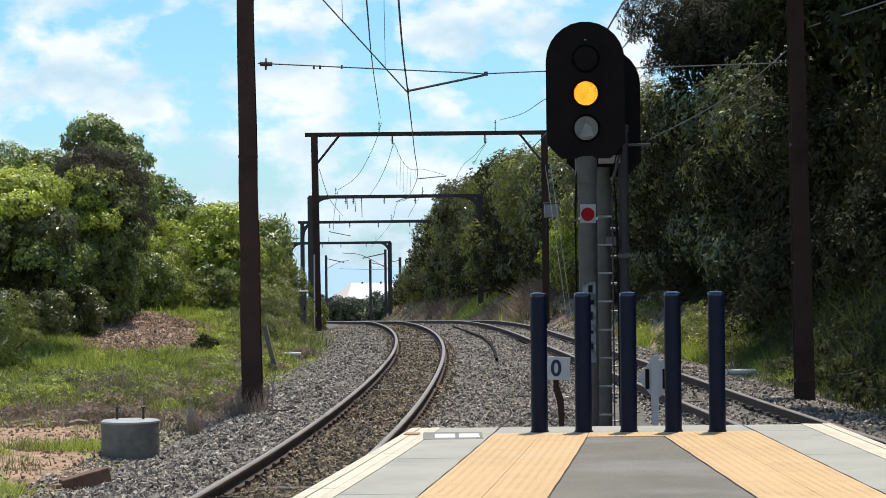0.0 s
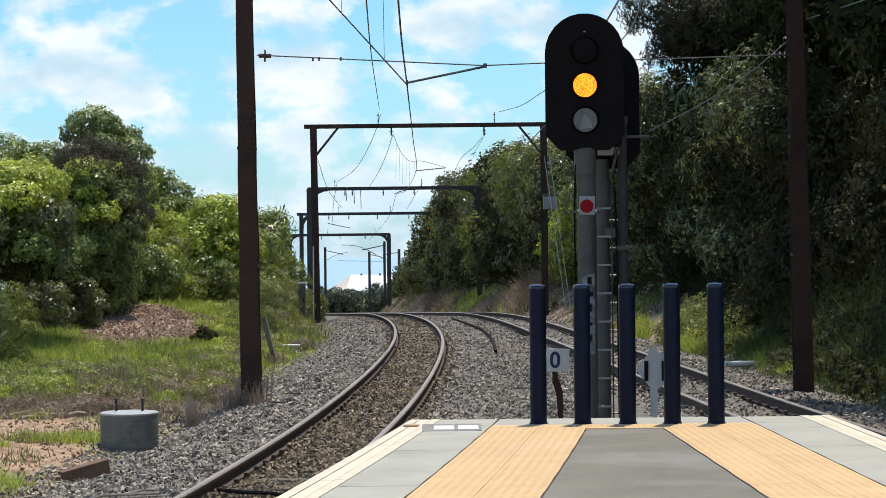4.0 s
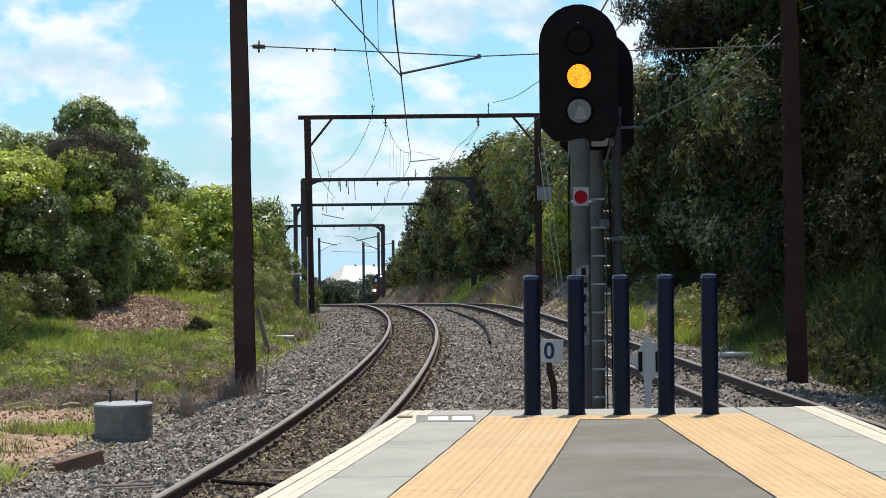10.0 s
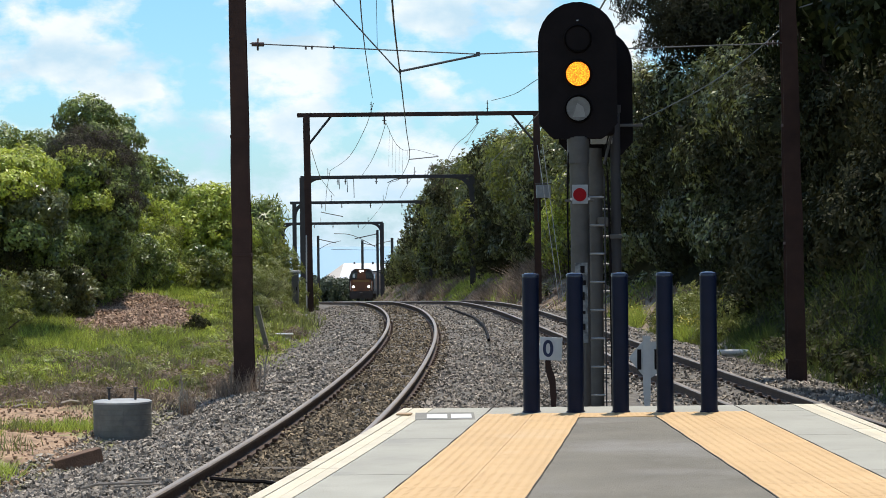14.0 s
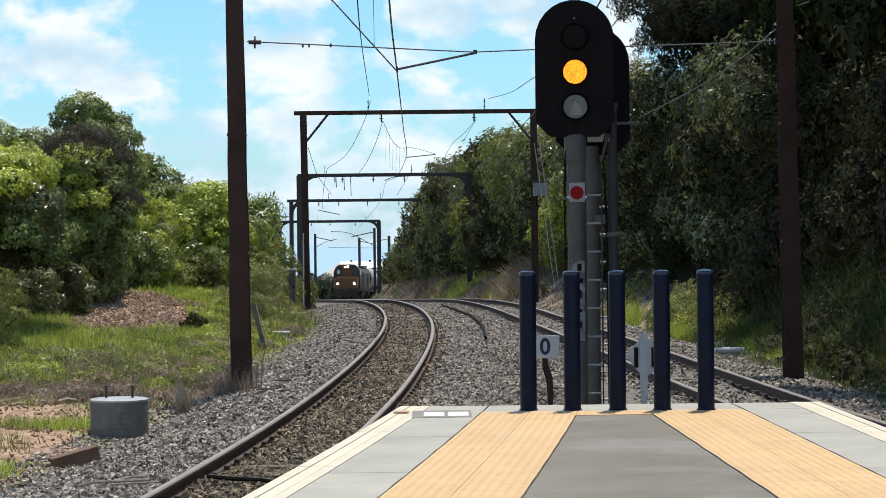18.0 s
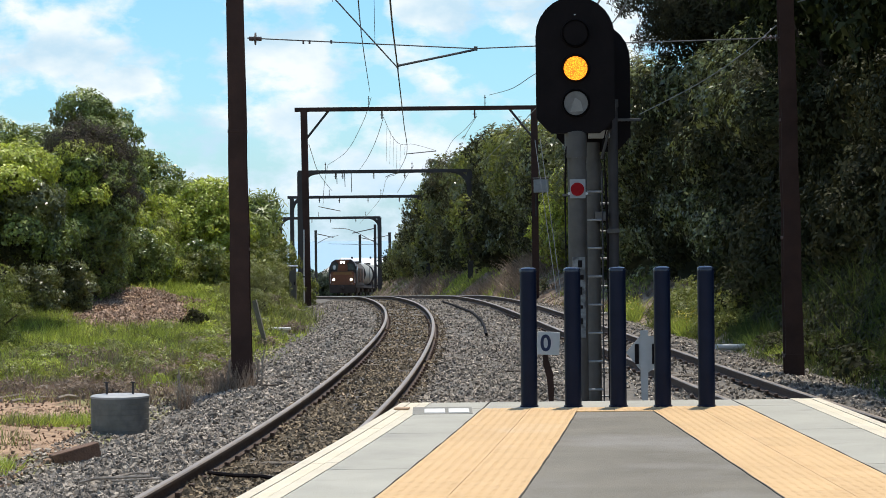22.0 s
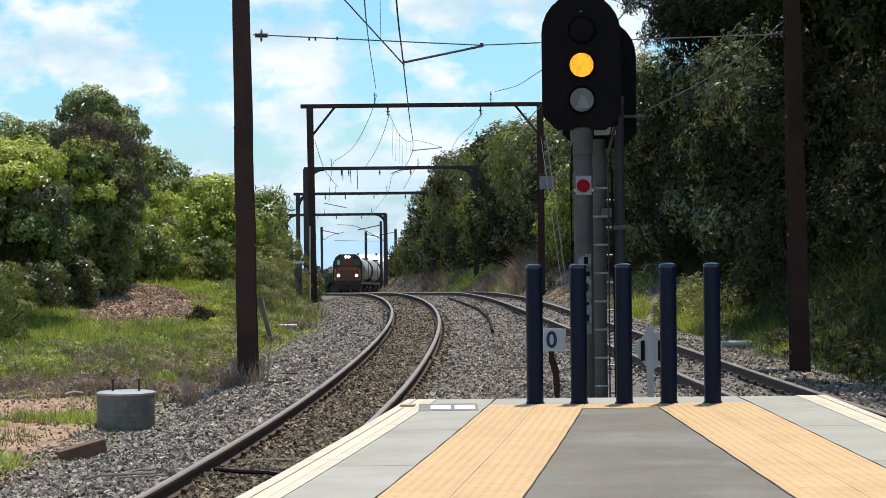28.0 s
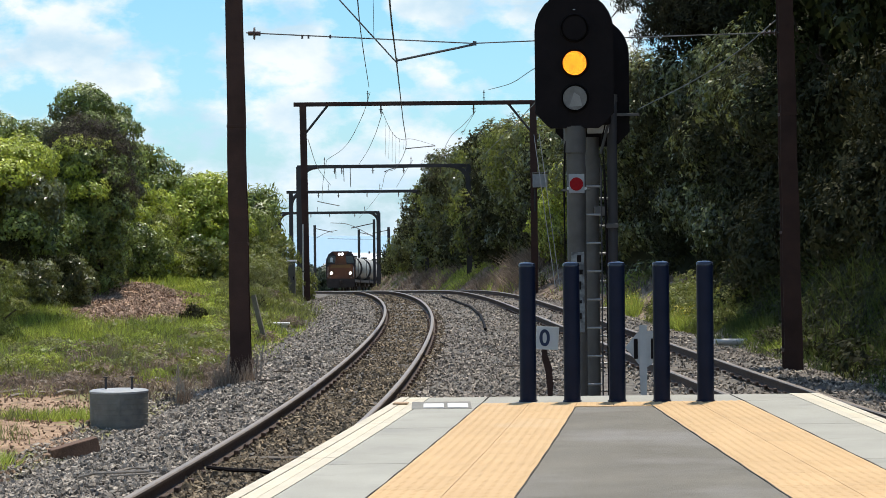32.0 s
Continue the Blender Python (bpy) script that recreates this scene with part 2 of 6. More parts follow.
def leafy(name, c1, c2, rough=0.42, light=0.22, island=0.45, spec=0.5):
    return surf(name, c1, c2, 0.8, rough, island=island, through_light=light, spec=spec, detail=3.0)


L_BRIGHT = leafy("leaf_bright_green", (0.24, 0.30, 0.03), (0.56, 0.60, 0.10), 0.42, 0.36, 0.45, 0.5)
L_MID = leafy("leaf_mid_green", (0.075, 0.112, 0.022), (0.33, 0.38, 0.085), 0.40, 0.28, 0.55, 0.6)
# L_DARK and L_BANK: leaf darkened in colour to stand for shade
L_DARK = leafy("leaf_shaded_green", (0.015, 0.021, 0.007), (0.043, 0.051, 0.017), 0.65, 0.22, 0.35, 0.08)
L_BANK = leafy("leaf_bank_shaded", (0.026, 0.027, 0.012), (0.069, 0.068, 0.028), 0.6, 0.24, 0.25, 0.1)
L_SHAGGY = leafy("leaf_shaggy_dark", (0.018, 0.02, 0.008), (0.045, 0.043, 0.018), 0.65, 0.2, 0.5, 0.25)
L_TEATREE = leafy("leaf_teatree_brown", (0.034, 0.027, 0.019), (0.075, 0.06, 0.041), 0.7, 0.25, 0.5, 0.2)
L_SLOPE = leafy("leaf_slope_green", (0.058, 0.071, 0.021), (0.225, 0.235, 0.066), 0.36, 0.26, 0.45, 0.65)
L_BRONZE = leafy("leaf_bronze", (0.05, 0.046, 0.022), (0.10, 0.088, 0.04), 0.65, 0.3)
L_OLIVE = leafy("leaf_olive", (0.12, 0.145, 0.026), (0.27, 0.28, 0.06), 0.5, 0.38, 0.45, 0.5)
L_FAR = leafy("leaf_far_bluish", (0.042, 0.06, 0.034), (0.09, 0.108, 0.062), 0.6, 0.25)
G_BRIGHT = leafy("grass_bright", (0.235, 0.30, 0.045), (0.47, 0.515, 0.1), 0.5, 0.46)
G_DULL = leafy("grass_dull", (0.13, 0.15, 0.045), (0.3, 0.3, 0.115), 0.6, 0.40)
# same rough grass as G_DULL, darkened to imitate the shaded slope
G_BANK = leafy("grass_bank_shaded", (0.07, 0.098, 0.024), (0.19, 0.22, 0.055), 0.6, 0.34, 0.3, 0.2)
G_DRY = leafy("grass_dry", (0.17, 0.125, 0.095), (0.33, 0.25, 0.185), 0.8, 0.3)
G_FLOWER = leafy("yellow_flowers", (0.30, 0.27, 0.02), (0.45, 0.38, 0.04), 0.6, 0.25)


# ---- mesh helpers ----
def part(name, bm, material, parent=None, label=""):
    """Links a bmesh as one mesh object, under a thing or a part."""
    me = bpy.data.meshes.new(name)
    bm.to_mesh(me)
    bm.free()
    me.materials.append(material)
    ob = new(name, me)
    if parent:
        ob.parent = parent
    if label:
        ob["label"] = label
    return ob


def shared(name, me, parent, m=None):
    """One more object on a mesh that is already there."""
    ob = new(name, me)
    ob.parent = parent
    if m is not None:
        ob.matrix_basis = m
    return ob


def thing(name, m, label, category, group="", kind=""):
    ob = new(name)
    ob.empty_display_size = 0.2
    ob.matrix_basis = m
    return tagged(ob, label, category, group, kind)


def box(bm, c, s, bevel=0.0, turn=None):
    r = bmesh.ops.create_cube(bm, size=1.0, matrix=Matrix.Translation(c) @ (turn or Matrix()) @ Matrix.Diagonal((*s, 1)))
    if bevel:
        es = list({e for v in r["verts"] for e in v.link_edges})
        bmesh.ops.bevel(bm, geom=es, offset=bevel, segments=2, affect="EDGES", profile=0.5)
    return bm


def boxed(c, s, bevel=0.0, turn=None):
    return box(bmesh.new(), c, s, bevel, turn)


def rod(bm, a, b, r, seg=12, r2=None):
    a, b = Vector(a), Vector(b)
    q = (b - a).to_track_quat("Z", "Y").to_matrix().to_4x4()
    bmesh.ops.create_cone(bm, cap_ends=True, segments=seg, radius1=r, radius2=r if r2 is None else r2, depth=(b - a).length, matrix=Matrix.Translation((a + b) / 2) @ q)
    return bm


def rodded(a, b, r, seg=12, r2=None):
    return rod(bmesh.new(), a, b, r, seg, r2)


def smooth(ob, angle=40):
    for p in ob.data.polygons:
        p.use_smooth = True
    ob.data.set_sharp_from_angle(angle=radians(angle))
    return ob


def sweep(bm, pts, section, closed_ends=True):
    """Sweeps a section (x across, z up) along points, upright."""
    rings = []
    pts = [Vector(p) for p in pts]
    for i, p in enumerate(pts):
        d = (pts[min(i + 1, len(pts) - 1)] - pts[max(i - 1, 0)]).normalized()
        side = d.cross(Vector((0, 0, 1)))
        side = side.normalized() if side.length > 1e-4 else Vector((1, 0, 0))
        up = side.cross(d)
        rings.append([bm.verts.new(p + side * x + up * z) for x, z in section])
    n = len(section)
    for r0, r1 in zip(rings, rings[1:]):
        for i in range(n):
            bm.faces.new((r0[i], r0[(i + 1) % n], r1[(i + 1) % n], r1[i]))
    if closed_ends:
        bm.faces.new(rings[0][::-1])
        bm.faces.new(rings[-1])
    return bm


def ring(r, n=6):
    return [(r * math.cos(2 * math.pi * i / n), r * math.sin(2 * math.pi * i / n)) for i in range(n)]


def outline(bm, pts, y0, y1):
    """A plate in the xz plane, from y0 to y1."""
    a = [bm.verts.new((x, y0, z)) for x, z in pts]
    b = [bm.verts.new((x, y1, z)) for x, z in pts]
    bm.faces.new(a)
    bm.faces.new(b[::-1])
    for i in range(len(pts)):
        j = (i + 1) % len(pts)
        bm.faces.new((a[i], b[i], b[j], a[j]))
    bmesh.ops.recalc_face_normals(bm, faces=bm.faces)
    return bm


def lathe(bm, prof, seg=20, at=(0, 0, 0)):
    rings = [[bm.verts.new((at[0] + r * math.cos(2 * math.pi * i / seg), at[1] + r * math.sin(2 * math.pi * i / seg), at[2] + z)) for i in range(seg)] for r, z in prof]
    for r0, r1 in zip(rings, rings[1:]):
        for i in range(seg):
            bm.faces.new((r0[i], r0[(i + 1) % seg], r1[(i + 1) % seg], r1[i]))
    bm.faces.new(rings[0][::-1])
    bm.faces.new(rings[-1])
    return bm


def quads(name, verts, faces_n, material, parent=None, tri=False):
    """A mesh from arrays: verts (n, k, 3), one face of k corners each."""
    k = verts.shape[1]
    me = bpy.data.meshes.new(name)
    n = verts.shape[0]
    me.vertices.add(n * k)
    me.vertices.foreach_set("co", verts.reshape(-1).astype(np.float32))
    me.loops.add(n * k)
    me.loops.foreach_set("vertex_index", np.arange(n * k, dtype=np.int32))
    me.polygons.add(n)
    me.polygons.foreach_set("loop_start", np.arange(0, n * k, k, dtype=np.int32))
    me.update(calc_edges=True)
    me.materials.append(material)
    ob = new(name, me)
    if parent:
        ob.parent = parent
    return ob


def leaf_array(p, nrm, size, rng, slim=0.5, droop=0.25):
    """Leaf blades (n, 4, 3) at the points p, whose faces turn roughly along nrm."""
    n = len(p)
    nrm = nrm + rng.normal(0, 0.55, (n, 3))
    nrm /= np.linalg.norm(nrm, axis=1, keepdims=True) + 1e-9
    t = rng.normal(0, 1, (n, 3))
    t[:, 2] -= droop
    t -= nrm * (t * nrm).sum(1, keepdims=True)
    t /= np.linalg.norm(t, axis=1, keepdims=True) + 1e-9
    s = np.cross(nrm, t)
    L = (size * rng.uniform(0.6, 1.3, n))[:, None]
    w = L * slim * 0.5
    out = np.empty((n, 4, 3))
    out[:, 0] = p
    out[:, 1] = p + t * L * 0.45 + s * w
    out[:, 2] = p + t * L - nrm * L * 0.12
    out[:, 3] = p + t * L * 0.45 - s * w
    return out


def blob_points(c, r, n, rng, shell=0.35, low=-0.6):
    """Points in the outer shell of an uneven ellipsoid, and their outward directions."""
    v = rng.normal(0, 1, (int(n * 1.5), 3))
    v /= np.linalg.norm(v, axis=1, keepdims=True)
    v = v[v[:, 2] > low][:n]
    f = 1 - shell * rng.uniform(0, 1, len(v)) ** 2
    ph = rng.uniform(0, 6.28, 6)
    f *= 1 + 0.13 * np.sin(5 * v[:, 0] + ph[0]) * np.sin(4 * v[:, 2] + ph[1]) + 0.10 * np.sin(9 * v[:, 1] + ph[2]) * np.sin(8 * v[:, 2] + ph[3]) + 0.07 * np.sin(15 * v[:, 0] + ph[4])
    return np.array(c) + v * f[:, None] * np.array(r), v


# ---- the lie of the line ----
KNOTS_L = [(-40, -9.5), (0, -3.6), (10, -2.55), (20, -1.66), (27.5, -1.14), (37.5, -0.77), (45, -0.60), (52, -0.53), (58, -0.60), (63, -0.75), (67.5, -0.98), (72.5, -1.32), (86.6, -2.35), (124, -5.05), (158, -8.05), (180, -10.1), (195, -11.2), (206, -11.75), (219, -12.3), (228, -12.5), (236, -12.25), (247, -11.8), (261, -11.2), (278, -10.1), (300, -8.0), (330, -3.2), (380, 8.0), (450, 30.0)]
KNOTS_R = [(-40, 13.0), (0, 6.4), (10, 5.5), (20, 4.72), (28, 4.2), (33, 3.97), (40.8, 3.66), (46, 3.40), (50, 3.2), (55, 2.96), (59, 2.72), (63, 2.5), (68, 2.25), (72.5, 1.98), (86.6, 1.05), (124, -1.65), (158, -4.65), (180, -6.7), (195, -7.8), (206, -8.35), (219, -8.9), (228, -9.1), (236, -8.85), (247, -8.4), (261, -7.8), (278, -6.7), (300, -4.6), (330, 0.2), (380, 11.4), (450, 33.4)]
_d = np.arange(-40, 450.5, 0.5)


def _table(knots):
    x = np.interp(_d, [k[0] for k in knots], [k[1] for k in knots])
    for _ in range(3):
        x = np.convolve(np.pad(x, 9, mode="reflect", reflect_type="odd"), np.ones(19) / 19, mode="valid")
    return x


TAB_L, TAB_R = _table(KNOTS_L), _table(KNOTS_R)


def x_left(d):
    return np.interp(d, _d, TAB_L)


def x_right(d):
    return np.interp(d, _d, TAB_R)


def rail_z(d):
    """Height of the rail tops: level beside the platform, then falling towards the coast."""
    d = np.asarray(d, float)
    a = np.clip(d - 62, 0, 26)
    z = -0.77 - 0.0278 * a * a / 52 - 0.0278 * np.clip(d - 88, 0, 212)
    return z - 0.02 * np.clip(d - 300, 0, 200)


def ground_z(x, d):
    """Height of the ground: formation, ballast shoulders, verge and bank."""
    x, d = np.broadcast_arrays(np.asarray(x, float), np.asarray(d, float))
    rz = rail_z(d)
    ul = x_left(d) - x
    ur = x - x_right(d)
    z = rz - 0.17
    z = z - 0.30 * np.clip((ul - 1.5) / 1.2, 0, 1) - 0.16 * np.clip((ur - 1.5) / 1.0, 0, 1)
    z = z + 0.02 * np.sin(x * 3.1 + d * 0.7) + 0.015 * np.sin(d * 2.3 - x * 1.9)
    far = 1 - np.clip((d - 230) / 60, 0, 1)
    verge = np.clip((ul - 2.9) / 3.0, 0, 1)
    z = z + verge * (0.16 + 0.05 * np.sin(x * 1.3 + 1) + 0.06 * np.sin(d * 0.5)) * far
    z = z + far * 0.45 * np.clip((ul - 2.8) / 1.5, 0, 1) * (1 - np.clip((ul - 5) / 1.5, 0, 1)) * np.clip((d - 58) / 9, 0, 1)
    z = z + far * 0.95 * np.clip((ul - 4.2) / 4.5, 0, 1) * np.clip((d - 50) / 18, 0, 1) + far * 0.035 * np.clip(ul - 9, 0, 40)
    mound = np.exp(-(((x + 7.75) / 1.5) ** 2) - ((d - 63) / 6.0) ** 2)
    z = z + 0.36 * mound
    up = np.clip(ur - 2.6, 0, 40)
    foot = 0.45 + 1.25 * np.clip((d - 47) / 14, 0, 1)
    steep = 1.35 + 1.25 * np.clip((d - 54) / 12, 0, 1)
    rise = 0.5 + 0.48 * np.clip((d - 82) / 16, 0, 1)
    bank = np.where(up < foot, up * rise, np.minimum(rise * foot + np.clip(up - foot - 0.3 - 1.1 * np.clip((d - 56) / 10, 0, 1), 0, 40) * steep, 6.4 + 0.3 * (up - foot)))
    near = np.clip((d - 6) / 16, 0, 1)
    tail = 1 - np.clip((d - 215) / 50, 0, 1)
    z = z + bank * near * tail * (0.9 + 0.1 * np.sin(d * 0.21))
    return z


def strip(name, xs_of, ds, material, lift=0.0):
    """A sheet of ground between lines that run along the railway."""
    rows = [np.stack([xs_of(d), np.full(len(xs_of(d)), d), ground_z(xs_of(d), d) + lift], 1) for d in ds]
    w = len(rows[0])
    v = np.concatenate(rows)
    f = [(i * w + j, i * w + j + 1, (i + 1) * w + j + 1, (i + 1) * w + j) for i in range(len(rows) - 1) for j in range(w - 1)]
    me = bpy.data.meshes.new(name)
    me.from_pydata(v.tolist(), [], f)
    me.materials.append(material)
    ob = new(name, me)
    for p in me.polygons:
        p.use_smooth = True
    return ob


# ---- ground ----
def build_ground():
    left = [-3000, -900, -300, -140, -80, -55, -40, -30, -24, -20, -17, -15, -13, -11.5, -10.3, -9.3, -8.4, -7.6, -6.9, -6.2, -5.6, -5.0, -4.5, -4.0, -3.6, -3.2, -2.9, -2.6, -2.3, -2.0, -1.7, -1.4, -0.9, -0.4, 0.1, 0.6, 1.1]
    right = [-1.1, -0.6, -0.1, 0.4, 0.9, 1.4, 1.8, 2.2, 2.6, 2.9, 3.2, 3.6, 4.0, 4.3, 4.6, 5.0, 5.5, 6.2, 6.8, 7.4, 8.2, 10, 13, 17, 22, 30, 45, 80, 200, 700, 3000]
    ds = list(np.arange(-60, 14, 4.0)) + list(np.arange(14, 95, 0.5)) + list(np.arange(95, 260, 2.5)) + list(np.arange(260, 500, 10)) + [520, 560, 600, 640, 680, 720, 900, 2000, 4500]
    v, kind = [], []
    for d in ds:
        xl, xr = float(x_left(d)), float(x_right(d))
        mid = [xl + 1.1 + (xr - xl - 2.2) * k / 5 for k in range(1, 5)]
        xs = np.array([xl + a for a in left] + mid + [xr + a for a in right])
        z = ground_z(xs, d)
        if d > 650:
            z = z - min(14, (d - 650) * 0.2)
        v.append(np.stack([xs, np.full(len(xs), d), z], 1))
    w = len(v[0])
    n_left, n_mid = len(left), 4
    f, mats = [], []
    for i in range(len(ds) - 1):
        for j in range(w - 1):
            f.append((i * w + j, i * w + j + 1, (i + 1) * w + j + 1, (i + 1) * w + j))
            if j < n_left and left[j] < -2.9:
                mats.append(1)
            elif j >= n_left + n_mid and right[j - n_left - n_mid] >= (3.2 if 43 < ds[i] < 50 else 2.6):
                # the near foot, d 22 to 44, gets the shade-darkened soil too
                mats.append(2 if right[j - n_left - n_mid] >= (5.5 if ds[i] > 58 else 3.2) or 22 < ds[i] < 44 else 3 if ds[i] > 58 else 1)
            else:
                mats.append(0)
    me = bpy.data.meshes.new("ground")
    me.from_pydata(np.concatenate(v).tolist(), [], f)
    for m in (M_BED, M_SOIL, M_BANKSOIL_SHADED, M_BANKEARTH):
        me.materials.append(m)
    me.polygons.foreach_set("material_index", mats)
    for p in me.polygons:
        p.use_smooth = True
    tagged(new("ground", me), "railway formation of ballast, grassy verge and steep overgrown bank", "ground", kind="structure")
    bm = bmesh.new()
    box(bm, (0, 2800, -17.5), (6000, 4200, 1.0))
    tagged(part("water", bm, M_SEA), "pale blue sea far below the line", "sea", kind="structure")


build_ground()


def scatter_stones(name, n, d0, d1, u0, u1, line, size, material, seed, sink=0.3, thin=1.75, rise=0.0):
    """Broken stones on the ground, between the offsets u0 and u1 from a line."""
    rng = np.random.default_rng(seed)
    q = rng.uniform(0, 1, n)
    d = (d0 ** (1 - thin) + q * (d1 ** (1 - thin) - d0 ** (1 - thin))) ** (1 / (1 - thin))
    x = line(d) + rng.uniform(u0, u1, n)
    keep = ~((d < 18.15) & (x > -0.35 - 0.12 * (18 - d)) & (x < 3.4 + 0.16 * (18 - d)))
    d, x = d[keep], x[keep]
    n = len(d)
    p = np.stack([x, d, ground_z(x, d)], 1)
    base = np.array([(-1, -1, -1), (1, -1, -1), (1, 1, -1), (-1, 1, -1), (-0.7, -0.7, 1), (0.7, -0.7, 1), (0.7, 0.7, 1), (-0.7, 0.7, 1)], float)
    s = size * rng.uniform(0.4, 1.35, (n, 1, 1)) * rng.uniform(0.55, 1.3, (n, 8, 1)) * 0.44
    q4 = rng.normal(0, 1, (n, 4))
    q4 /= np.linalg.norm(q4, axis=1, keepdims=True)
    a, b, c, e = q4.T
    R = np.stack([np.stack([1 - 2 * (c * c + e * e), 2 * (b * c - a * e), 2 * (b * e + a * c)], 1), np.stack([2 * (b * c + a * e), 1 - 2 * (b * b + e * e), 2 * (c * e - a * b)], 1), np.stack([2 * (b * e - a * c), 2 * (c * e + a * b), 1 - 2 * (b * b + c * c)], 1)], 1)
    v = np.einsum("nij,nkj->nki", R, base[None] * s * np.array((1.35, 0.95, 0.62)))
    p[:, 2] += rise + size * (0.3 - sink + rng.uniform(-0.1, 0.35, n))
    v = v + p[:, None, :]
    quad = np.array([(3, 2, 1, 0), (4, 5, 6, 7), (0, 1, 5, 4), (1, 2, 6, 5), (2, 3, 7, 6), (3, 0, 4, 7)])
    idx = (np.arange(n)[:, None, None] * 8 + quad[None]).reshape(-1)
    me = bpy.data.meshes.new(name)
    me.vertices.add(n * 8)
    me.vertices.foreach_set("co", v.reshape(-1).astype(np.float32))
    me.loops.add(len(idx))
    me.loops.foreach_set("vertex_index", idx.astype(np.int32))
    me.polygons.add(n * 6)
    me.polygons.foreach_set("loop_start", np.arange(0, n * 24, 4, dtype=np.int32))
    me.update(calc_edges=True)
    me.shade_flat()
    me.materials.append(material)
    return new(name, me)


tagged(scatter_stones("ballast", 27000, 17.5, 90, -3.45, -0.65, x_left, 0.046, M_STONE, 1), "loose grey crushed stone ballast beside the rails", "ballast", kind="stuff")
tagged(scatter_stones("ballast", 21000, 17.5, 90, -0.8, 0.85, x_left, 0.044, M_STONE_B, 2, sink=0.26), "brown oily crushed stone between the rails", "ballast", kind="stuff")
tagged(scatter_stones("ballast", 22000, 18, 90, 0.7, 3.2, x_left, 0.046, M_STONE, 3), "loose grey crushed stone between the two tracks", "ballast", kind="stuff")
tagged(scatter_stones("ballast", 18500, 18, 90, -1.3, 3.15, x_right, 0.047, M_STONE, 4), "loose grey crushed stone ballast under the far track", "ballast", kind="stuff")


# ---- tracks ----
HEAD = [(-0.036, -0.012), (-0.036, -0.036), (-0.01, -0.048), (-0.01, -0.12), (-0.065, -0.14), (-0.065, -0.15), (0.065, -0.15), (0.065, -0.14), (0.01, -0.12), (0.01, -0.048), (0.036, -0.036), (0.036, -0.012), (0.026, 0.0), (-0.026, 0.0)]


def build_track(line, label):
    tr = thing("railway_track", Matrix(), label, "railway track", "railway tracks", "structure")
    ds = list(np.arange(-40, 14, 3.0)) + list(np.arange(14, 90, 0.75)) + list(np.arange(90, 400, 3.0))
    for side in (-0.57, 0.57):
        pts = []
        for d in ds:
            k = float(line(d + 0.5) - line(d - 0.5))
            q = 1 / math.hypot(1, k)
            pts.append((float(line(d)) + side * q, d - side * k * q, float(rail_z(d))))
        ob = part("rail", sweep(bmesh.new(), pts, HEAD), M_RAIL, tr)
        ob.data.materials.append(M_RAIL_TOP)
        n = len(HEAD)
        for i, p in enumerate(ob.data.polygons):
            if i < (len(ds) - 1) * n and i % n in (n - 1, n - 2, n - 3):
                p.material_index = 1
        for p in ob.data.polygons:
            p.use_smooth = True
        ob.data.set_sharp_from_angle(angle=radians(35))
    bm = boxed((0, 0, -0.085), (2.1, 0.2, 0.15), 0.012)
    first = None
    rng = random.Random(5)
    for i in range(116):
        d = 15.0 + i * 0.64
        k = float(line(d + 0.5) - line(d - 0.5))
        m = Matrix.Translation((float(line(d)) + rng.uniform(-0.03, 0.03), d, float(rail_z(d)) - 0.172 + rng.uniform(-0.045, 0.012))) @ Matrix.Rotation(-k + rng.uniform(-0.015, 0.015), 4, "Z")
        if first is None:
            first = part("sleeper", bm, M_SLEEPER, tr)
            first.matrix_basis = m
        else:
            shared("sleeper", first.data, tr, m)
    clip = boxed((0, 0, 0), (0.05, 0.09, 0.045), 0.01)
    rod(clip, (0.0, -0.05, 0.01), (0.0, 0.05, 0.01), 0.012, 6)
    cm = None
    for i in range(72):
        d = 15.0 + i * 0.64
        k = float(line(d + 0.5) - line(d - 0.5))
        for u in (-0.66, -0.48, 0.48, 0.66):
            m = Matrix.Translation((float(line(d)) + u, d - u * k, float(rail_z(d)) - 0.125)) @ Matrix.Rotation(-k, 4, "Z")
            if cm is None:
                cm = part("rail_clip", clip, M_RAIL, tr)
                cm.matrix_basis = m
            else:
                shared("rail_clip", cm.data, tr, m)
    return tr


build_track(x_left, "curving narrow-gauge track, polished rail tops on weathered sleepers")
build_track(x_right, "narrow-gauge track beside the bank, rusty rail sides in ballast")


# ---- platform ----
END = 17.88


def edge_l(d):
    e = d - END
    return -0.265 + 0.110 * e - 0.0016 * e * e


def edge_r(d):
    e = d - END
    return 3.055 - 0.018 * e + 0.004 * max(0.0, -e - 6.0) ** 2


def slab_between(name, f0, f1, d0, d1, z0, z1, material, parent, step=0.5, label=""):
    """A slab between two lines along the platform, from d0 to d1."""
    bm = bmesh.new()
    n = max(1, int(round((d1 - d0) / step)))
    rings = []
    for i in range(n + 1):
        d = d0 + (d1 - d0) * i / n
        a, b = f0(d), f1(d)
        rings.append([bm.verts.new(c) for c in ((a, d, z0), (b, d, z0), (b, d, z1), (a, d, z1))])
    for r0, r1 in zip(rings, rings[1:]):
        for i in range(4):
            bm.faces.new((r0[i], r1[i], r1[(i + 1) % 4], r0[(i + 1) % 4]))
    bm.faces.new(rings[0])
    bm.faces.new(rings[-1][::-1])
    bmesh.ops.recalc_face_normals(bm, faces=bm.faces)
    return part(name, bm, material, parent, label)


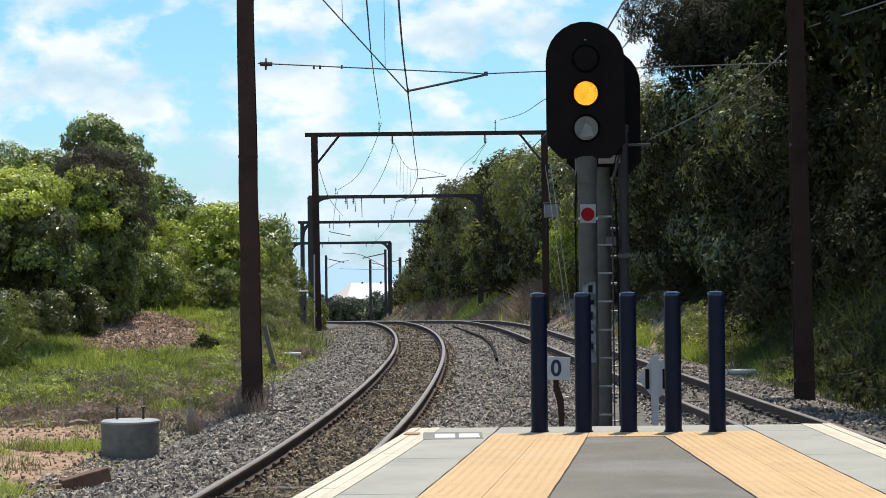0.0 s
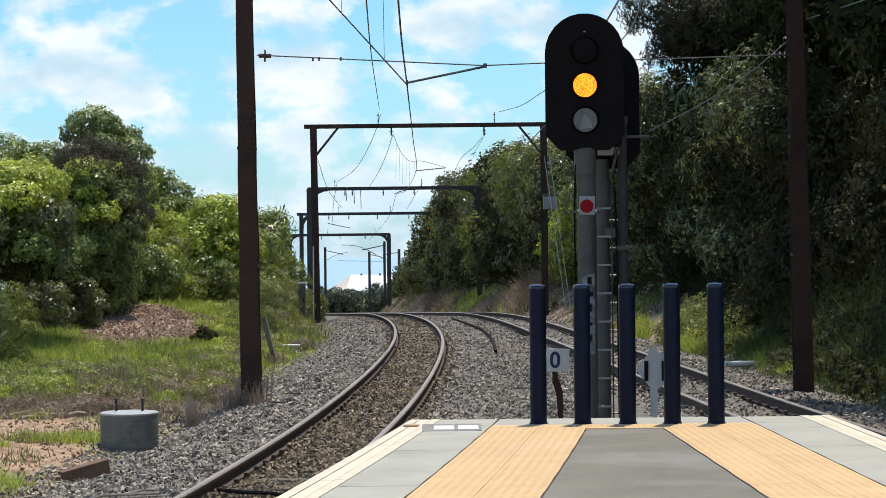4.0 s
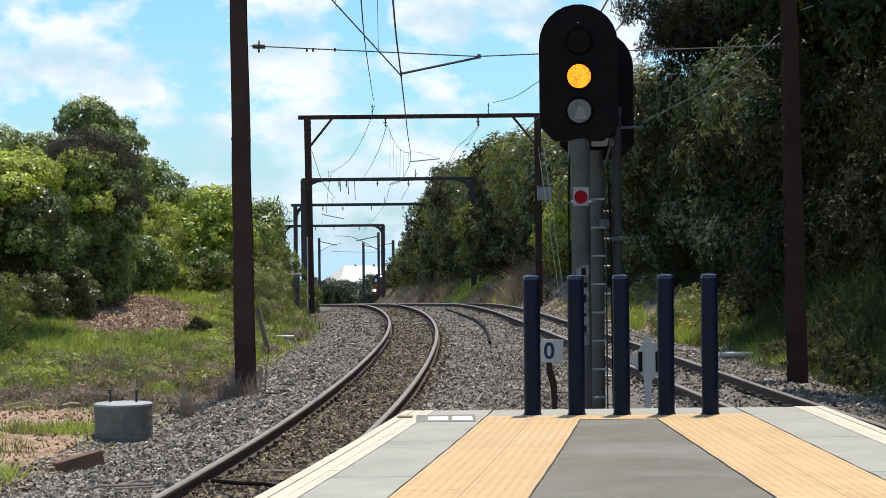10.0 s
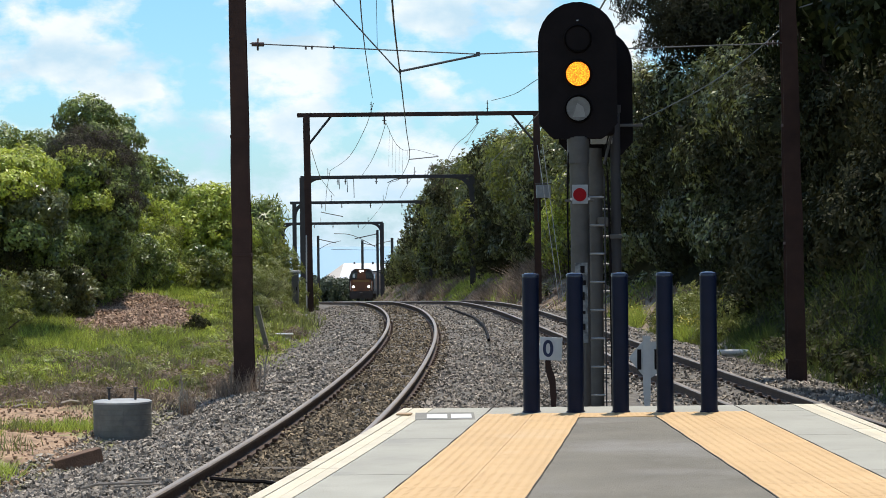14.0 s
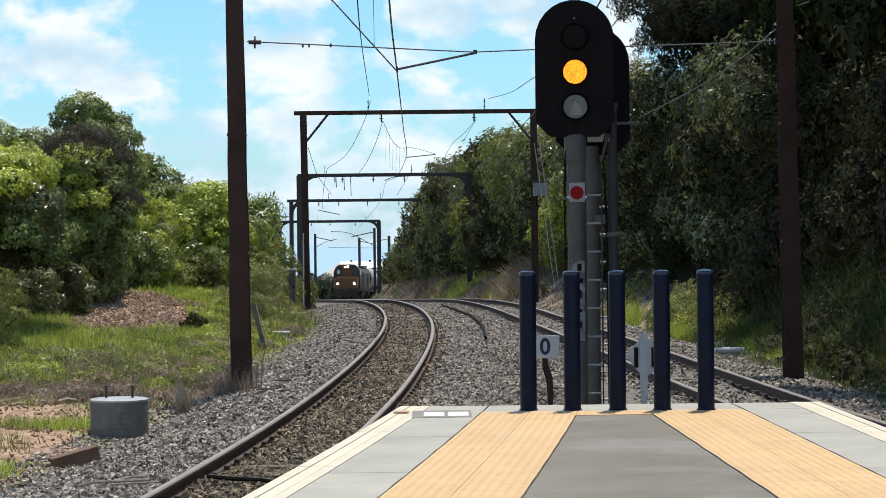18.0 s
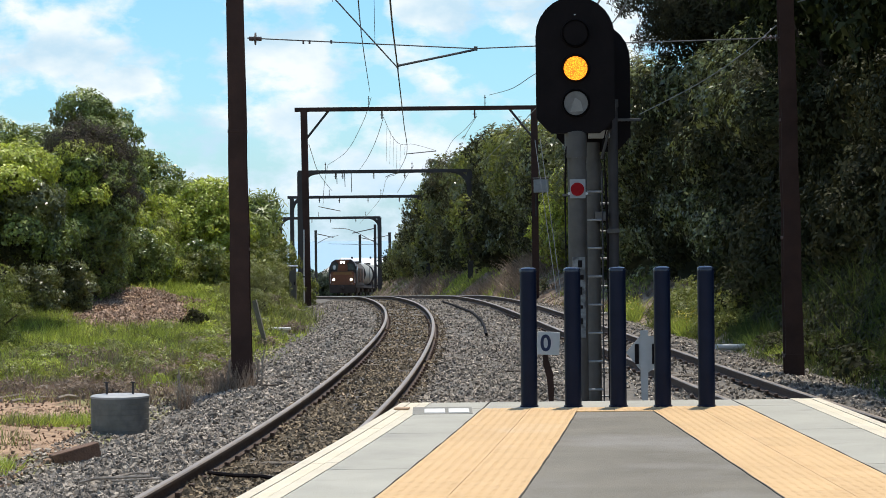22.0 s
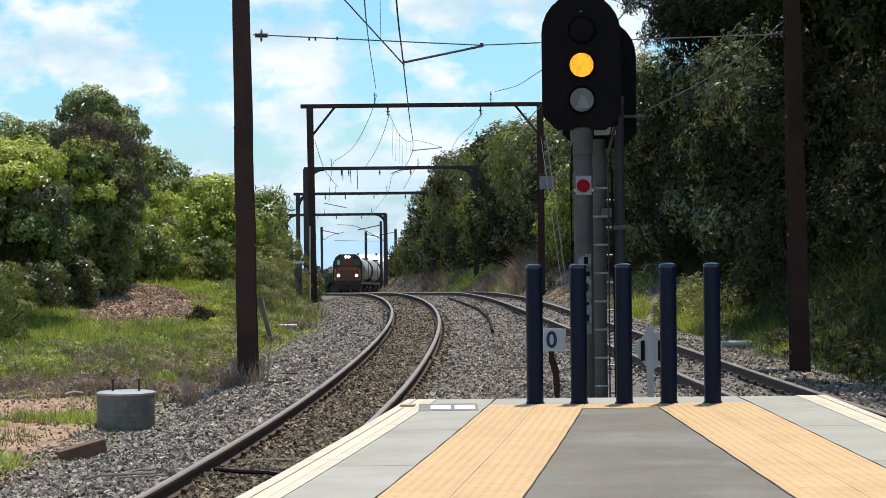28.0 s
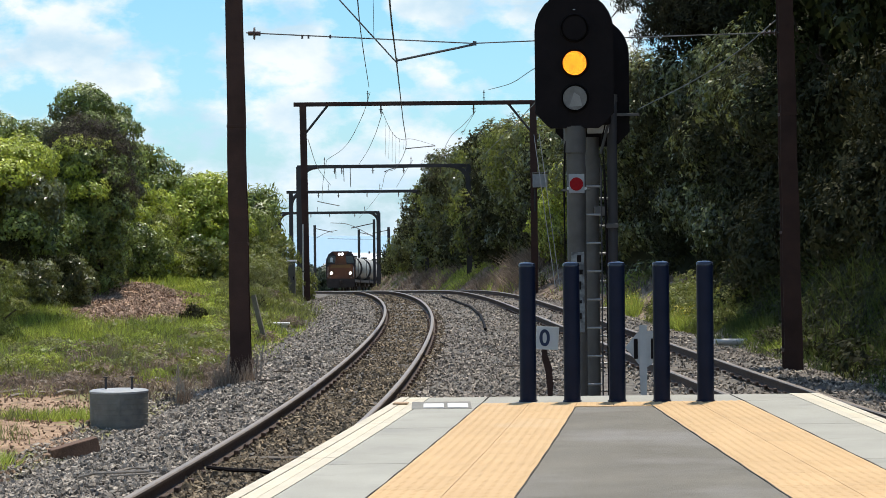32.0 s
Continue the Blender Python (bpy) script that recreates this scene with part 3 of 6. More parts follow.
def build_platform():
    pf = thing("platform", Matrix(), "station platform end with yellow tactile strips and grey concrete", "platform", kind="structure")
    slab_between("base", lambda d: edge_l(d) + 0.06, lambda d: edge_r(d) - 0.06, -45, END - 0.04, -1.25, -0.03, M_CONC, pf, 2.0)
    # coping with its painted lines and a groove between them
    for f, s in ((edge_l, 1), (edge_r, -1)):
        def lane(a, b):
            lo, hi = (lambda d: f(d) + s * a), (lambda d: f(d) + s * b)
            return (lo, hi) if s > 0 else (hi, lo)
        for k in range(7):
            d0, d1 = (-45, 4) if k == 0 else (4 + (k - 1) * 2.32, 4 + k * 2.32 - 0.012)
            slab_between("coping_stone", *lane(0.0, 0.071), d0, d1, -0.18, 0.0, M_EDGE, pf)
            slab_between("painted_line", *lane(0.077, 0.157), d0, d1, -0.06, -0.002, M_EDGE_Y, pf)
            slab_between("coping_inner", *lane(0.163, 0.235), d0, d1, -0.1, 0.0, M_EDGE, pf)
    sl = lambda d: 0.435 + 0.1115 * (d - 17.82) - 0.001 * (d - 17.82) ** 2
    ar = lambda d: 1.045 + 0.112 * (d - 16.74) - 0.001 * (d - 16.74) ** 2
    ra = lambda d: 1.635 - 0.021 * (d - 16.85)
    rs = lambda d: 2.355 - 0.020 * (d - 17.5)
    # grey concrete panels
    for f0, f1 in ((lambda d: edge_l(d) + 0.241, lambda d: sl(d) - 0.008), (lambda d: rs(d) + 0.008, lambda d: edge_r(d) - 0.241)):
        cuts = [-45, 2, 6, 8.2, 10.4, 12.9, 15.17, 17.24, END - 0.012]
        for d0, d1 in zip(cuts, cuts[1:]):
            slab_between("concrete_panel", f0, f1, d0 + 0.006, d1 - 0.006, -0.12, -0.001, M_CONC, pf)
    slab_between("end_kerb", lambda d: sl(d) + 0.004, lambda d: rs(d) - 0.004, 17.23, END - 0.012, -0.12, -0.001, M_CONC, pf, 0.3)
    # asphalt walkway
    slab_between("asphalt_walkway", lambda d: ar(d) + 0.006, lambda d: ra(d) - 0.006, -45, 16.83, -0.1, -0.004, M_ASPH, pf)
    # tactile paving
    slab_between("tactile_bed", sl, ar, -45, 8.0, -0.1, 0.0, M_TACT, pf, 2.0)
    slab_between("tactile_bed", ra, rs, -45, 8.0, -0.1, 0.0, M_TACT, pf, 2.0)
    slab_between("tactile_grout", sl, ar, 8.0, 17.22, -0.1, -0.006, M_GROUT, pf)
    slab_between("tactile_grout", ra, rs, 8.0, 17.22, -0.1, -0.006, M_GROUT, pf)
    slab_between("tactile_grout", ar, ra, 16.835, 17.22, -0.1, -0.006, M_GROUT, pf)

    def tile(f0, f1, d0, d1, nx, ny):
        bm = bmesh.new()
        g = 0.002

        def at(u, v, z):
            d = d0 + g + (d1 - d0 - 2 * g) * v
            a, b = f0(d) + g, f1(d) - g
            return (a + (b - a) * u, d, z)
        lo = [bm.verts.new(at(u, v, -0.05)) for u, v in ((0, 0), (1, 0), (1, 1), (0, 1))]
        hi = [bm.verts.new(at(u, v, 0.0)) for u, v in ((0, 0), (1, 0), (1, 1), (0, 1))]
        bm.faces.new(hi)
        for i in range(4):
            bm.faces.new((lo[i], lo[(i + 1) % 4], hi[(i + 1) % 4], hi[i]))
        for i in range(nx):
            for j in range(ny):
                x, y, _ = at((i + 0.5) / nx, (j + 0.5) / ny, 0)
                r0 = [bm.verts.new((x + 0.017 * math.cos(a), y + 0.017 * math.sin(a), 0.0005)) for a in np.arange(6) * math.pi / 3]
                r1 = [bm.verts.new((x + 0.011 * math.cos(a), y + 0.011 * math.sin(a), 0.0025)) for a in np.arange(6) * math.pi / 3]
                for k in range(6):
                    bm.faces.new((r0[k], r0[(k + 1) % 6], r1[(k + 1) % 6], r1[k]))
                bm.faces.new(r1)
        part("tactile_tile", bm, M_TACT, pf)
    for f0, f1 in ((sl, ar), (ra, rs)):
        mid = lambda d, f0=f0, f1=f1: (f0(d) + f1(d)) / 2
        d = 8.0
        while d < 17.0:
            d1 = min(d + 0.6, 17.22)
            tile(f0, mid, d, d1, 6, 10)
            tile(mid, f1, d, d1, 6, 10)
            d = d1
    for i in range(2):
        f0 = lambda d, i=i: ar(d) + (ra(d) - ar(d)) * i / 2
        f1 = lambda d, i=i: ar(d) + (ra(d) - ar(d)) * (i + 1) / 2
        tile(f0, f1, 16.84, 17.22, 6, 5)
    # dark sealed joints along the strips
    for f in (lambda d: sl(d) - 0.004, lambda d: ar(d) + 0.003, lambda d: ra(d) - 0.003, lambda d: rs(d) + 0.004):
        slab_between("joint_seal", lambda d, f=f: f(d) - 0.003 + 0.003 * math.sin(d * 7), lambda d, f=f: f(d) + 0.003 + 0.003 * math.sin(d * 7 + 0.5), 6.0, 17.85 if f(17) < 0.6 or f(17) > 2 else 16.8, -0.05, 0.002, M_JOINT, pf, 0.15)
    # a darker inset with two pale covers near the corner, and a tan shim on the coping
    slab_between("inset_frame", lambda d: -0.165, lambda d: 0.283, 16.74, 17.40, -0.05, 0.0015, M_INSET, pf, 0.7, "darker grey inset round two covers")
    for x in (0.0, 0.182):
        part("inset_cover", boxed((x, 17.0, 0.003), (0.155, 0.36, 0.008), 0.003), M_WHITE, pf, "pale rectangular cover let into the slab")


build_platform()
shim = part("shim", boxed((-0.25, 17.22, 0.007), (0.11, 0.13, 0.012), 0.003, Matrix.Rotation(radians(-6), 4, "Z")), M_TAN)
tagged(shim, "flat tan wooden shim lying on the platform coping", "timber")


# ---- bollards ----
def build_bollards():
    spots = [(0.728, 17.36), (1.064, 17.32), (1.407, 17.28), (1.744, 17.24), (2.074, 17.20)]
    b = thing("bollard", Matrix.Translation((*spots[0], 0)), "dark navy steel bollard standing at the platform end", "bollard", "row of bollards")
    smooth(part("post", lathe(bmesh.new(), [(0.064, 0.0), (0.0645, 0.02), (0.064, 0.05), (0.064, 1.035)], 28), M_BOLLARD, b))
    smooth(part("cap", lathe(bmesh.new(), [(0.0655, 1.034), (0.066, 1.048), (0.061, 1.060), (0.04, 1.068), (0.015, 1.07)], 28), M_CAP, b, "domed cap with a pale sheen"))
    part("base_collar", lathe(bmesh.new(), [(0.072, 0.0), (0.072, 0.008), (0.066, 0.012)], 28), M_BOLLARD, b)
    for x, y in spots[1:]:
        copy_thing(b, Matrix.Translation((x, y, 0)))


build_bollards()


# ---- signals ----
def stadium(w, h, chamfer, n=14):
    r = w / 2
    pts = [(r * math.cos(a), h - r + r * math.sin(a)) for a in np.linspace(0, math.pi, n)]
    return pts + [(-r, chamfer * 1.0), (-r + chamfer * 0.75, 0.03), (-r + chamfer, 0), (r - chamfer, 0), (r - chamfer * 0.75, 0.03), (r, chamfer)]


def build_signal():
    g = -0.98
    s = thing("railway_signal", Matrix.Translation((1.51, 23.7, g)), "tall railway signal showing one amber lamp on a grey post", "railway signal", "signals")
    z0 = 2.37 - g
    part("backboard", outline(bmesh.new(), stadium(0.815, 1.425, 0.16), -0.06, 0.0), M_BLACK, s, "matt black rounded backboard").location = (0, 0, z0)
    rim = part("backboard_rim", outline(bmesh.new(), [(x * 1.012, z * 1.006 - 0.004) for x, z in stadium(0.815, 1.425, 0.16)], -0.045, 0.02), M_BLACK, s)
    rim.location = (0, 0.0, z0)
    part("lamp_housing", boxed((0, 0.16, z0 + 0.62), (0.4, 0.3, 1.05), 0.03), M_BLACK, s)
    for zz, mat, nm, lab in ((0.675, M_AMBER, "amber_lens", "lit amber lens"), (0.31, M_LENS_OFF, "lower_lens", "unlit grey lens"), (1.04, M_BLACK, "upper_lens", "unlit dark lens")):
        bm = bmesh.new()
        rod(bm, (0, -0.085, z0 + zz), (0, -0.06, z0 + zz), 0.124, 36)
        part(nm, bm, mat, s, lab)
        if nm == "lower_lens":
            # pale wedge painted on the unlit lens as its reflection
            part("lens_glint", outline(bmesh.new(), [(-0.01, z0 + zz + 0.06), (0.05, z0 + zz + 0.02), (0.075, z0 + zz - 0.085), (-0.06, z0 + zz - 0.09)], -0.088, -0.0855), M_GLINT_L, s, "pale wedge painted as a glint on the lens")
        hood = bmesh.new()
        n = 24
        for rr, y in ((0.15, -0.07),):
            bmesh.ops.create_cone(hood, cap_ends=False, segments=36, radius1=0.152, radius2=0.14, depth=0.05, matrix=Matrix.Translation((0, -0.075, z0 + zz)) @ Matrix.Rotation(math.pi / 2, 4, "X"))
        part("lens_ring", hood, M_BLACK, s)
    part("latch", boxed((0.0, -0.066, z0 + 1.235), (0.022, 0.01, 0.008)), M_GALV_L, s)
    smooth(part("post", rodded((0.01, 0.02, 0), (0.01, 0.02, z0 + 0.02), 0.098, 28), M_GALV, s))
    smooth(part("post_collar", rodded((0.0, 0.02, z0 - 0.26), (0.0, 0.02, z0 + 0.01), 0.117, 28), M_GALV, s))
    # marker plate with a red disc
    part("bracket", boxed((0.0, -0.06, 1.72 - g), (0.3, 0.03, 0.025), 0.004), M_GALV, s)
    mk = part("marker_plate", boxed((0.008, -0.095, 1.785 - g), (0.165, 0.012, 0.2), 0.004), M_PLATE, s)
    bm = bmesh.new()
    rod(bm, (0.005, -0.108, 1.78 - g), (0.005, -0.1, 1.78 - g), 0.07, 28)
    part("red_disc", bm, M_RED, mk, "round red disc")
    for dx in (-0.08, 0.1):
        bm = bmesh.new()
        rod(bm, (dx, -0.09, 1.735 - g), (dx, -0.07, 1.735 - g), 0.016, 8)
        part("bolt", bm, M_GALV_L, s)
    part("cable", sweep(bmesh.new(), [(-0.04, -0.05, z0 + 0.02), (-0.105, -0.03, z0 - 0.18), (-0.118, 0.0, z0 - 0.6), (-0.112, 0.0, 1.0), (-0.115, 0.0, 0.02)], ring(0.011)), M_BLACK, s, "thin black cable down the post")
    # number plate strip: plain marks only
    pl = part("identity_plate", boxed((0.012, -0.1, 0.65 - g), (0.135, 0.008, 0.84), 0.003), M_ID, s, "worn grey strip with dark marks")
    for k, z in enumerate((1.0, 0.86, 0.72, 0.55, 0.4)):
        part("mark", boxed((0.025 + 0.012 * (k % 2), -0.106, z - g), ((0.045, 0.05, 0.04, 0.03, 0.048)[k], 0.004, (0.075, 0.05, 0.085, 0.035, 0.065)[k]), 0.001), M_BLACK, pl)
    # ladder on the post behind
    lad = thing("signal_ladder", Matrix.Translation((1.715, 23.95, g)), "narrow steel ladder with worn rungs on a signal post", "ladder", "ladders")
    for x in (-0.085, 0.085):
        part("stile", boxed((x, 0, 1.48), (0.014, 0.04, 2.96), 0.003), M_STEEL_FAR, lad)
    for i in range(9):
        part("rung", rodded((-0.09, 0, 0.34 + i * 0.3), (0.09, 0, 0.34 + i * 0.3), 0.011, 8), M_RUNG, lad)
    # second signal, facing away, with its own post and ladder
    q = thing("railway_signal", Matrix.Translation((1.735, 24.5, g)), "second signal head seen from its back, on a grey post", "railway signal", "signals")
    zb = 2.20 - g
    part("backboard", outline(bmesh.new(), stadium(0.80, 1.40, 0.16), 0.0, 0.06), M_BLACK, q, "matt black rounded backboard").location = (0.02, 0, zb)
    part("lamp_housing", boxed((0.02, -0.16, zb + 0.7), (0.36, 0.3, 0.95), 0.03), M_BLACK, q)
    smooth(part("post", rodded((0, 0, 0), (0, 0, zb + 0.1), 0.083, 24), M_GALV, q))
    smooth(part("post_collar", rodded((0, 0, zb - 0.4), (0, 0, zb - 0.12), 0.1, 24), M_GALV, q))
    part("white_box", boxed((0.07, -0.1, zb + 0.19), (0.23, 0.12, 0.10), 0.008), M_GREYWHITE, q, "pale terminal box under the head")
    lad2 = copy_thing(lad, Matrix.Translation((1.86, 24.62, g - 0.12)))
    lad2["label"] = "second steel ladder standing behind the signal posts"
    # slim conduit post with a cross bar
    c = thing("conduit_post", Matrix.Translation((1.957, 24.43, g)), "slim dark post with a short cross bar", "post")
    smooth(part("post", rodded((0, 0, 0), (0, 0, 2.72 - g), 0.055, 14), M_STEEL_FAR, c))
    part("cross_bar", boxed((0.12, 0, 2.54 - g), (0.36, 0.03, 0.03), 0.004), M_GALV, c)
    part("cable", sweep(bmesh.new(), [(-0.03, -0.06, 2.7 - g), (-0.06, -0.08, 2.5 - g), (-0.11, -0.08, 2.3 - g), (-0.09, -0.07, 1.9 - g), (-0.07, -0.06, 1.2 - g), (-0.06, -0.06, 0.1)], ring(0.013)), M_BLACK, c)
    part("strut", rodded((0.03, -0.06, 2.72 - g), (-0.13, -0.1, 2.12 - g), 0.017, 10), M_GALV, c)
    part("post_cap", rodded((0, 0, 2.68 - g), (0, 0, 2.76 - g), 0.062, 12), M_GALV, c)
    part("clamp", boxed((-0.01, -0.03, 1.34 - g), (0.13, 0.13, 0.05), 0.006), M_GALV, c)
    part("junction_box", boxed((-0.14, -0.02, 1.5 - g), (0.12, 0.1, 0.1), 0.01), M_GALV, c)


build_signal()


def build_signs():
    z = -0.98
    s = thing("distance_sign", Matrix.Translation((1.265, 25.0, z)), "square white sign with a navy zero on a rusty stake", "sign")
    part("plate", boxed((0, -0.03, 0.106 - z), (0.25, 0.008, 0.255), 0.003, Matrix.Rotation(radians(3), 4, "Y")), M_WHITE, s)
    cu = bpy.data.curves.new("digit", "FONT")
    cu.body, cu.size, cu.align_x, cu.align_y, cu.extrude, cu.offset = "0", 0.25, "CENTER", "CENTER", 0.002, 0.006
    tmp = bpy.data.objects.new("digit", cu)
    me = bpy.data.meshes.new_from_object(tmp)
    bpy.data.objects.remove(tmp)
    me.materials.append(M_NAVY_INK)
    dg = shared("digit", me, s, Matrix.Translation((-0.03, -0.038, 0.1 - z)) @ Matrix.Rotation(math.pi / 2, 4, "X") @ Matrix.Diagonal((0.95, 1.0, 1, 1)))
    dg["label"] = "navy digit 0"
    part("stake", outline(bmesh.new(), [(0.0, 0.0), (0.035, 0.0), (0.04, 0.3), (0.06, 0.55), (0.05, 0.75), (0.0, 0.9), (-0.01, 1.2), (-0.06, 1.2), (-0.06, 0.86), (-0.02, 0.7), (0.0, 0.45), (0.0, 0.3)], -0.02, 0.02), M_STEEL, s, "bent rusty stake")
    a = thing("arrow_sign", Matrix.Translation((2.08, 22.3, z)), "grey-white arrow-shaped board with two black bars on a slat", "sign")
    part("arrow_board", outline(bmesh.new(), [(-0.185, 0.14 - z), (-0.05, 0.30 - z), (0.12, 0.30 - z), (0.12, 0.0 - z), (0.03, -0.06 - z), (-0.05, -0.03 - z)], -0.02, -0.012), M_GREYWHITE, a)
    part("slat", outline(bmesh.new(), [(-0.045, 0.36 - z), (0.03, 0.36 - z), (0.03, -0.1 - z), (0.02, -0.5 - z), (-0.03, -0.5 - z), (-0.045, -0.1 - z)], -0.035, -0.022), M_GREYWHITE, a)
    for x in (-0.08, 0.09):
        part("black_bar", boxed((x, -0.024, 0.125 - z), (0.04, 0.006, 0.2), 0.001), M_BLACK, a)


build_signs()


# ---- overhead line masts and portals ----
def h_post(h, w, t=0.02, depth=None):
    """A rolled steel column, its section like an H."""
    q = w / 2
    sec = [(-q, -q), (q, -q), (q, -q + t), (t / 2, -q + t), (t / 2, q - t), (q, q - t), (q, q), (-q, q), (-q, q - t), (-t / 2, q - t), (-t / 2, -q + t), (-q, -q + t)]
    bm = bmesh.new()
    a = [bm.verts.new((x, y, 0)) for x, y in sec]
    b = [bm.verts.new((x, y, h)) for x, y in sec]
    bm.faces.new(a[::-1])
    bm.faces.new(b)
    for i in range(12):
        j = (i + 1) % 12
        bm.faces.new((a[i], a[j], b[j], b[i]))
    return bm


def insulator(bm, a, b, n=4, r=0.05):
    a, b = Vector(a), Vector(b)
    rod(bm, a, b, r * 0.35, 8)
    for i in range(n):
        p = a.lerp(b, (i + 0.5) / n)
        e = (b - a).normalized() * 0.012
        rod(bm, p - e, p + e, r, 10)
    return bm


def tapered_post(h, w0, w1, t=0.022):
    """A rolled steel column that narrows a little upwards, its flanges slightly uneven."""
    bm = h_post(h, 1.0, t / w0)
    n = 14
    cuts = [e for e in bm.edges if abs(e.verts[0].co.z - e.verts[1].co.z) > h / 2]
    bmesh.ops.subdivide_edges(bm, edges=cuts, cuts=n)
    for v in bm.verts:
        k = v.co.z / h
        w = w0 + (w1 - w0) * k
        v.co.x = v.co.x * w + 0.006 * math.sin(k * 23 + 0.6) + 0.003 * math.sin(k * 61)
        v.co.y *= w
    return bm


def build_masts():
    for x, zb, lean, w0, lab in ((-3.09, -1.3, -0.46, 0.325, "tall rusty brown steel mast on the ballast shoulder"), (5.80, -1.2, -0.76, 0.30, "tall rusty brown steel mast against the dark bank")):
        m = thing("catenary_mast", Matrix.Translation((x, 36.4, zb)) @ Matrix.Rotation(radians(lean), 4, "Y"), lab, "mast", "overhead line masts")
        part("column", tapered_post(8.3, w0, w0 - 0.085), M_STEEL, m)
        part("foundation", boxed((0, 0, 0.0), (0.6, 0.6, 0.25), 0.02), M_CONC, m)
        for z in (0.5, 2.4, 4.3):
            part("band", boxed((0, 0, z), (w0 - 0.01 * z + 0.012, w0 - 0.01 * z + 0.012, 0.05), 0.004), M_STEEL, m)
    sp = thing("span_wire", Matrix(), "cross-span wire between two masts with insulators and a pull-off arm", "span wire")
    part("wire", sweep(bmesh.new(), [(-2.95, 36.4, 4.50), (0.7, 36.35, 4.29), (2.0, 36.35, 4.33), (5.62, 36.4, 4.42)], ring(0.011)), M_WIRE, sp)
    bm = insulator(bmesh.new(), (-2.92, 36.4, 4.49), (-2.72, 36.4, 4.485), 1, 0.1)
    part("insulator", bm, M_INSUL, sp)
    for x in (-2.05, -1.95, -1.6):
        part("clamp", boxed((x, 36.39, 4.445 - 0.02), (0.03, 0.03, 0.06), 0.004), M_INSUL, sp)
    part("insulator", insulator(bmesh.new(), (5.35, 36.4, 4.41), (5.6, 36.4, 4.42), 3, 0.05), M_INSUL, sp)
    part("pull_off_arm", rodded((-0.53, 36.4, 4.03), (0.70, 36.35, 4.27), 0.019, 8), M_WIRE, sp)
    part("hook", rodded((-0.535, 36.4, 3.97), (-0.535, 36.4, 4.07), 0.016, 6), M_WIRE, sp)
    part("clevis", boxed((0.72, 36.35, 4.29), (0.06, 0.04, 0.07), 0.005), M_WIRE, sp)
    part("stay_wire", sweep(bmesh.new(), [(-3.0, 36.4, 6.75), (-0.54, 36.4, 4.0)], ring(0.013)), M_WIRE, sp)


build_masts()


def portal(xl, xr, d, top, left_over, wcol, beam, curved=False, right_base=None, lean=0.0, pegs=(), drops=(), label=""):
    """A steel portal over both tracks: two posts, a beam, braces, insulators."""
    base = float(rail_z(d)) - 0.45
    p = thing("overhead_portal", Matrix.Translation((0, d, 0)), label or "dark steel portal spanning both tracks", "portal", "overhead line portals")
    for x, k in ((xl, lean), (xr, 0)):
        post = part("post", h_post(top - base, wcol), M_STEEL if d < 100 else M_STEEL_FAR, p)
        post.matrix_basis = Matrix.Translation((x + k, 0, base)) @ Matrix.Rotation(math.atan2(-k, top - base), 4, "Y")
        part("footing", boxed((x + k, 0, base - 0.1), (wcol * 2, wcol * 2, 0.4), 0.02), M_CONC, p)
    if curved:
        for s, x in ((1, xl), (-1, xr)):
            pts = [(x + s * 1.0 * (1 - math.cos(a)), 0, top - 1.0 + 1.0 * math.sin(a)) for a in np.linspace(0, math.pi / 2, 7)]
            part("knee", sweep(bmesh.new(), [(a, 0.02 * i, c) for i, (a, b, c) in enumerate(pts)], [(-0.11, -0.12), (0.11, -0.12), (0.11, 0.12), (-0.11, 0.12)]), M_STEEL_FAR, p)
    part("beam", boxed(((xl + xr) / 2 - left_over / 2, 0, top), (xr - xl + left_over + 0.2, beam, beam), 0.01), M_STEEL if d < 100 else M_STEEL_FAR, p)
    if not curved:
        for s, x in ((1, xl), (-1, xr)):
            part("brace", rodded((x + s * 0.1, 0, top - 1.1), (x + s * 0.95, 0, top - 0.05), 0.045, 6), M_STEEL_FAR, p)
    for x in pegs:
        part("insulator", insulator(bmesh.new(), (x, 0, top + beam / 2), (x, 0, top + beam / 2 + 0.42), 2, 0.045), M_INSUL, p)
    for x in drops:
        part("insulator", insulator(bmesh.new(), (x, 0, top - beam / 2), (x, 0, top - beam / 2 - 0.3), 1, 0.085), M_INSUL, p)
    return p


P1 = portal(-4.89, 3.93, 86.6, 6.08, 0.25, 0.25, 0.16, lean=0.08, pegs=(-2.4, 2.05), drops=(-1.9, 1.65), label="rusty brown steel portal with diagonal braces over both tracks")
portal(-7.25, 2.05, 124, 4.70, 0.0, 0.30, 0.19, curved=True, pegs=(-5.85, -1.1), drops=(-5.3, -4.9, -3.2, -1.5, 0.5))
portal(-9.82, -0.35, 158, 3.86, 0.2, 0.28, 0.20, curved=True, pegs=(-3.6, -7.2), drops=(-7.9, -6.5, -4.5, -2.3))
portal(-13.9, -4.85, 206, 2.72, 0.2, 0.36, 0.24, curved=True, pegs=(-6.1, -10.4), drops=(-11.0, -9.3, -7.0))


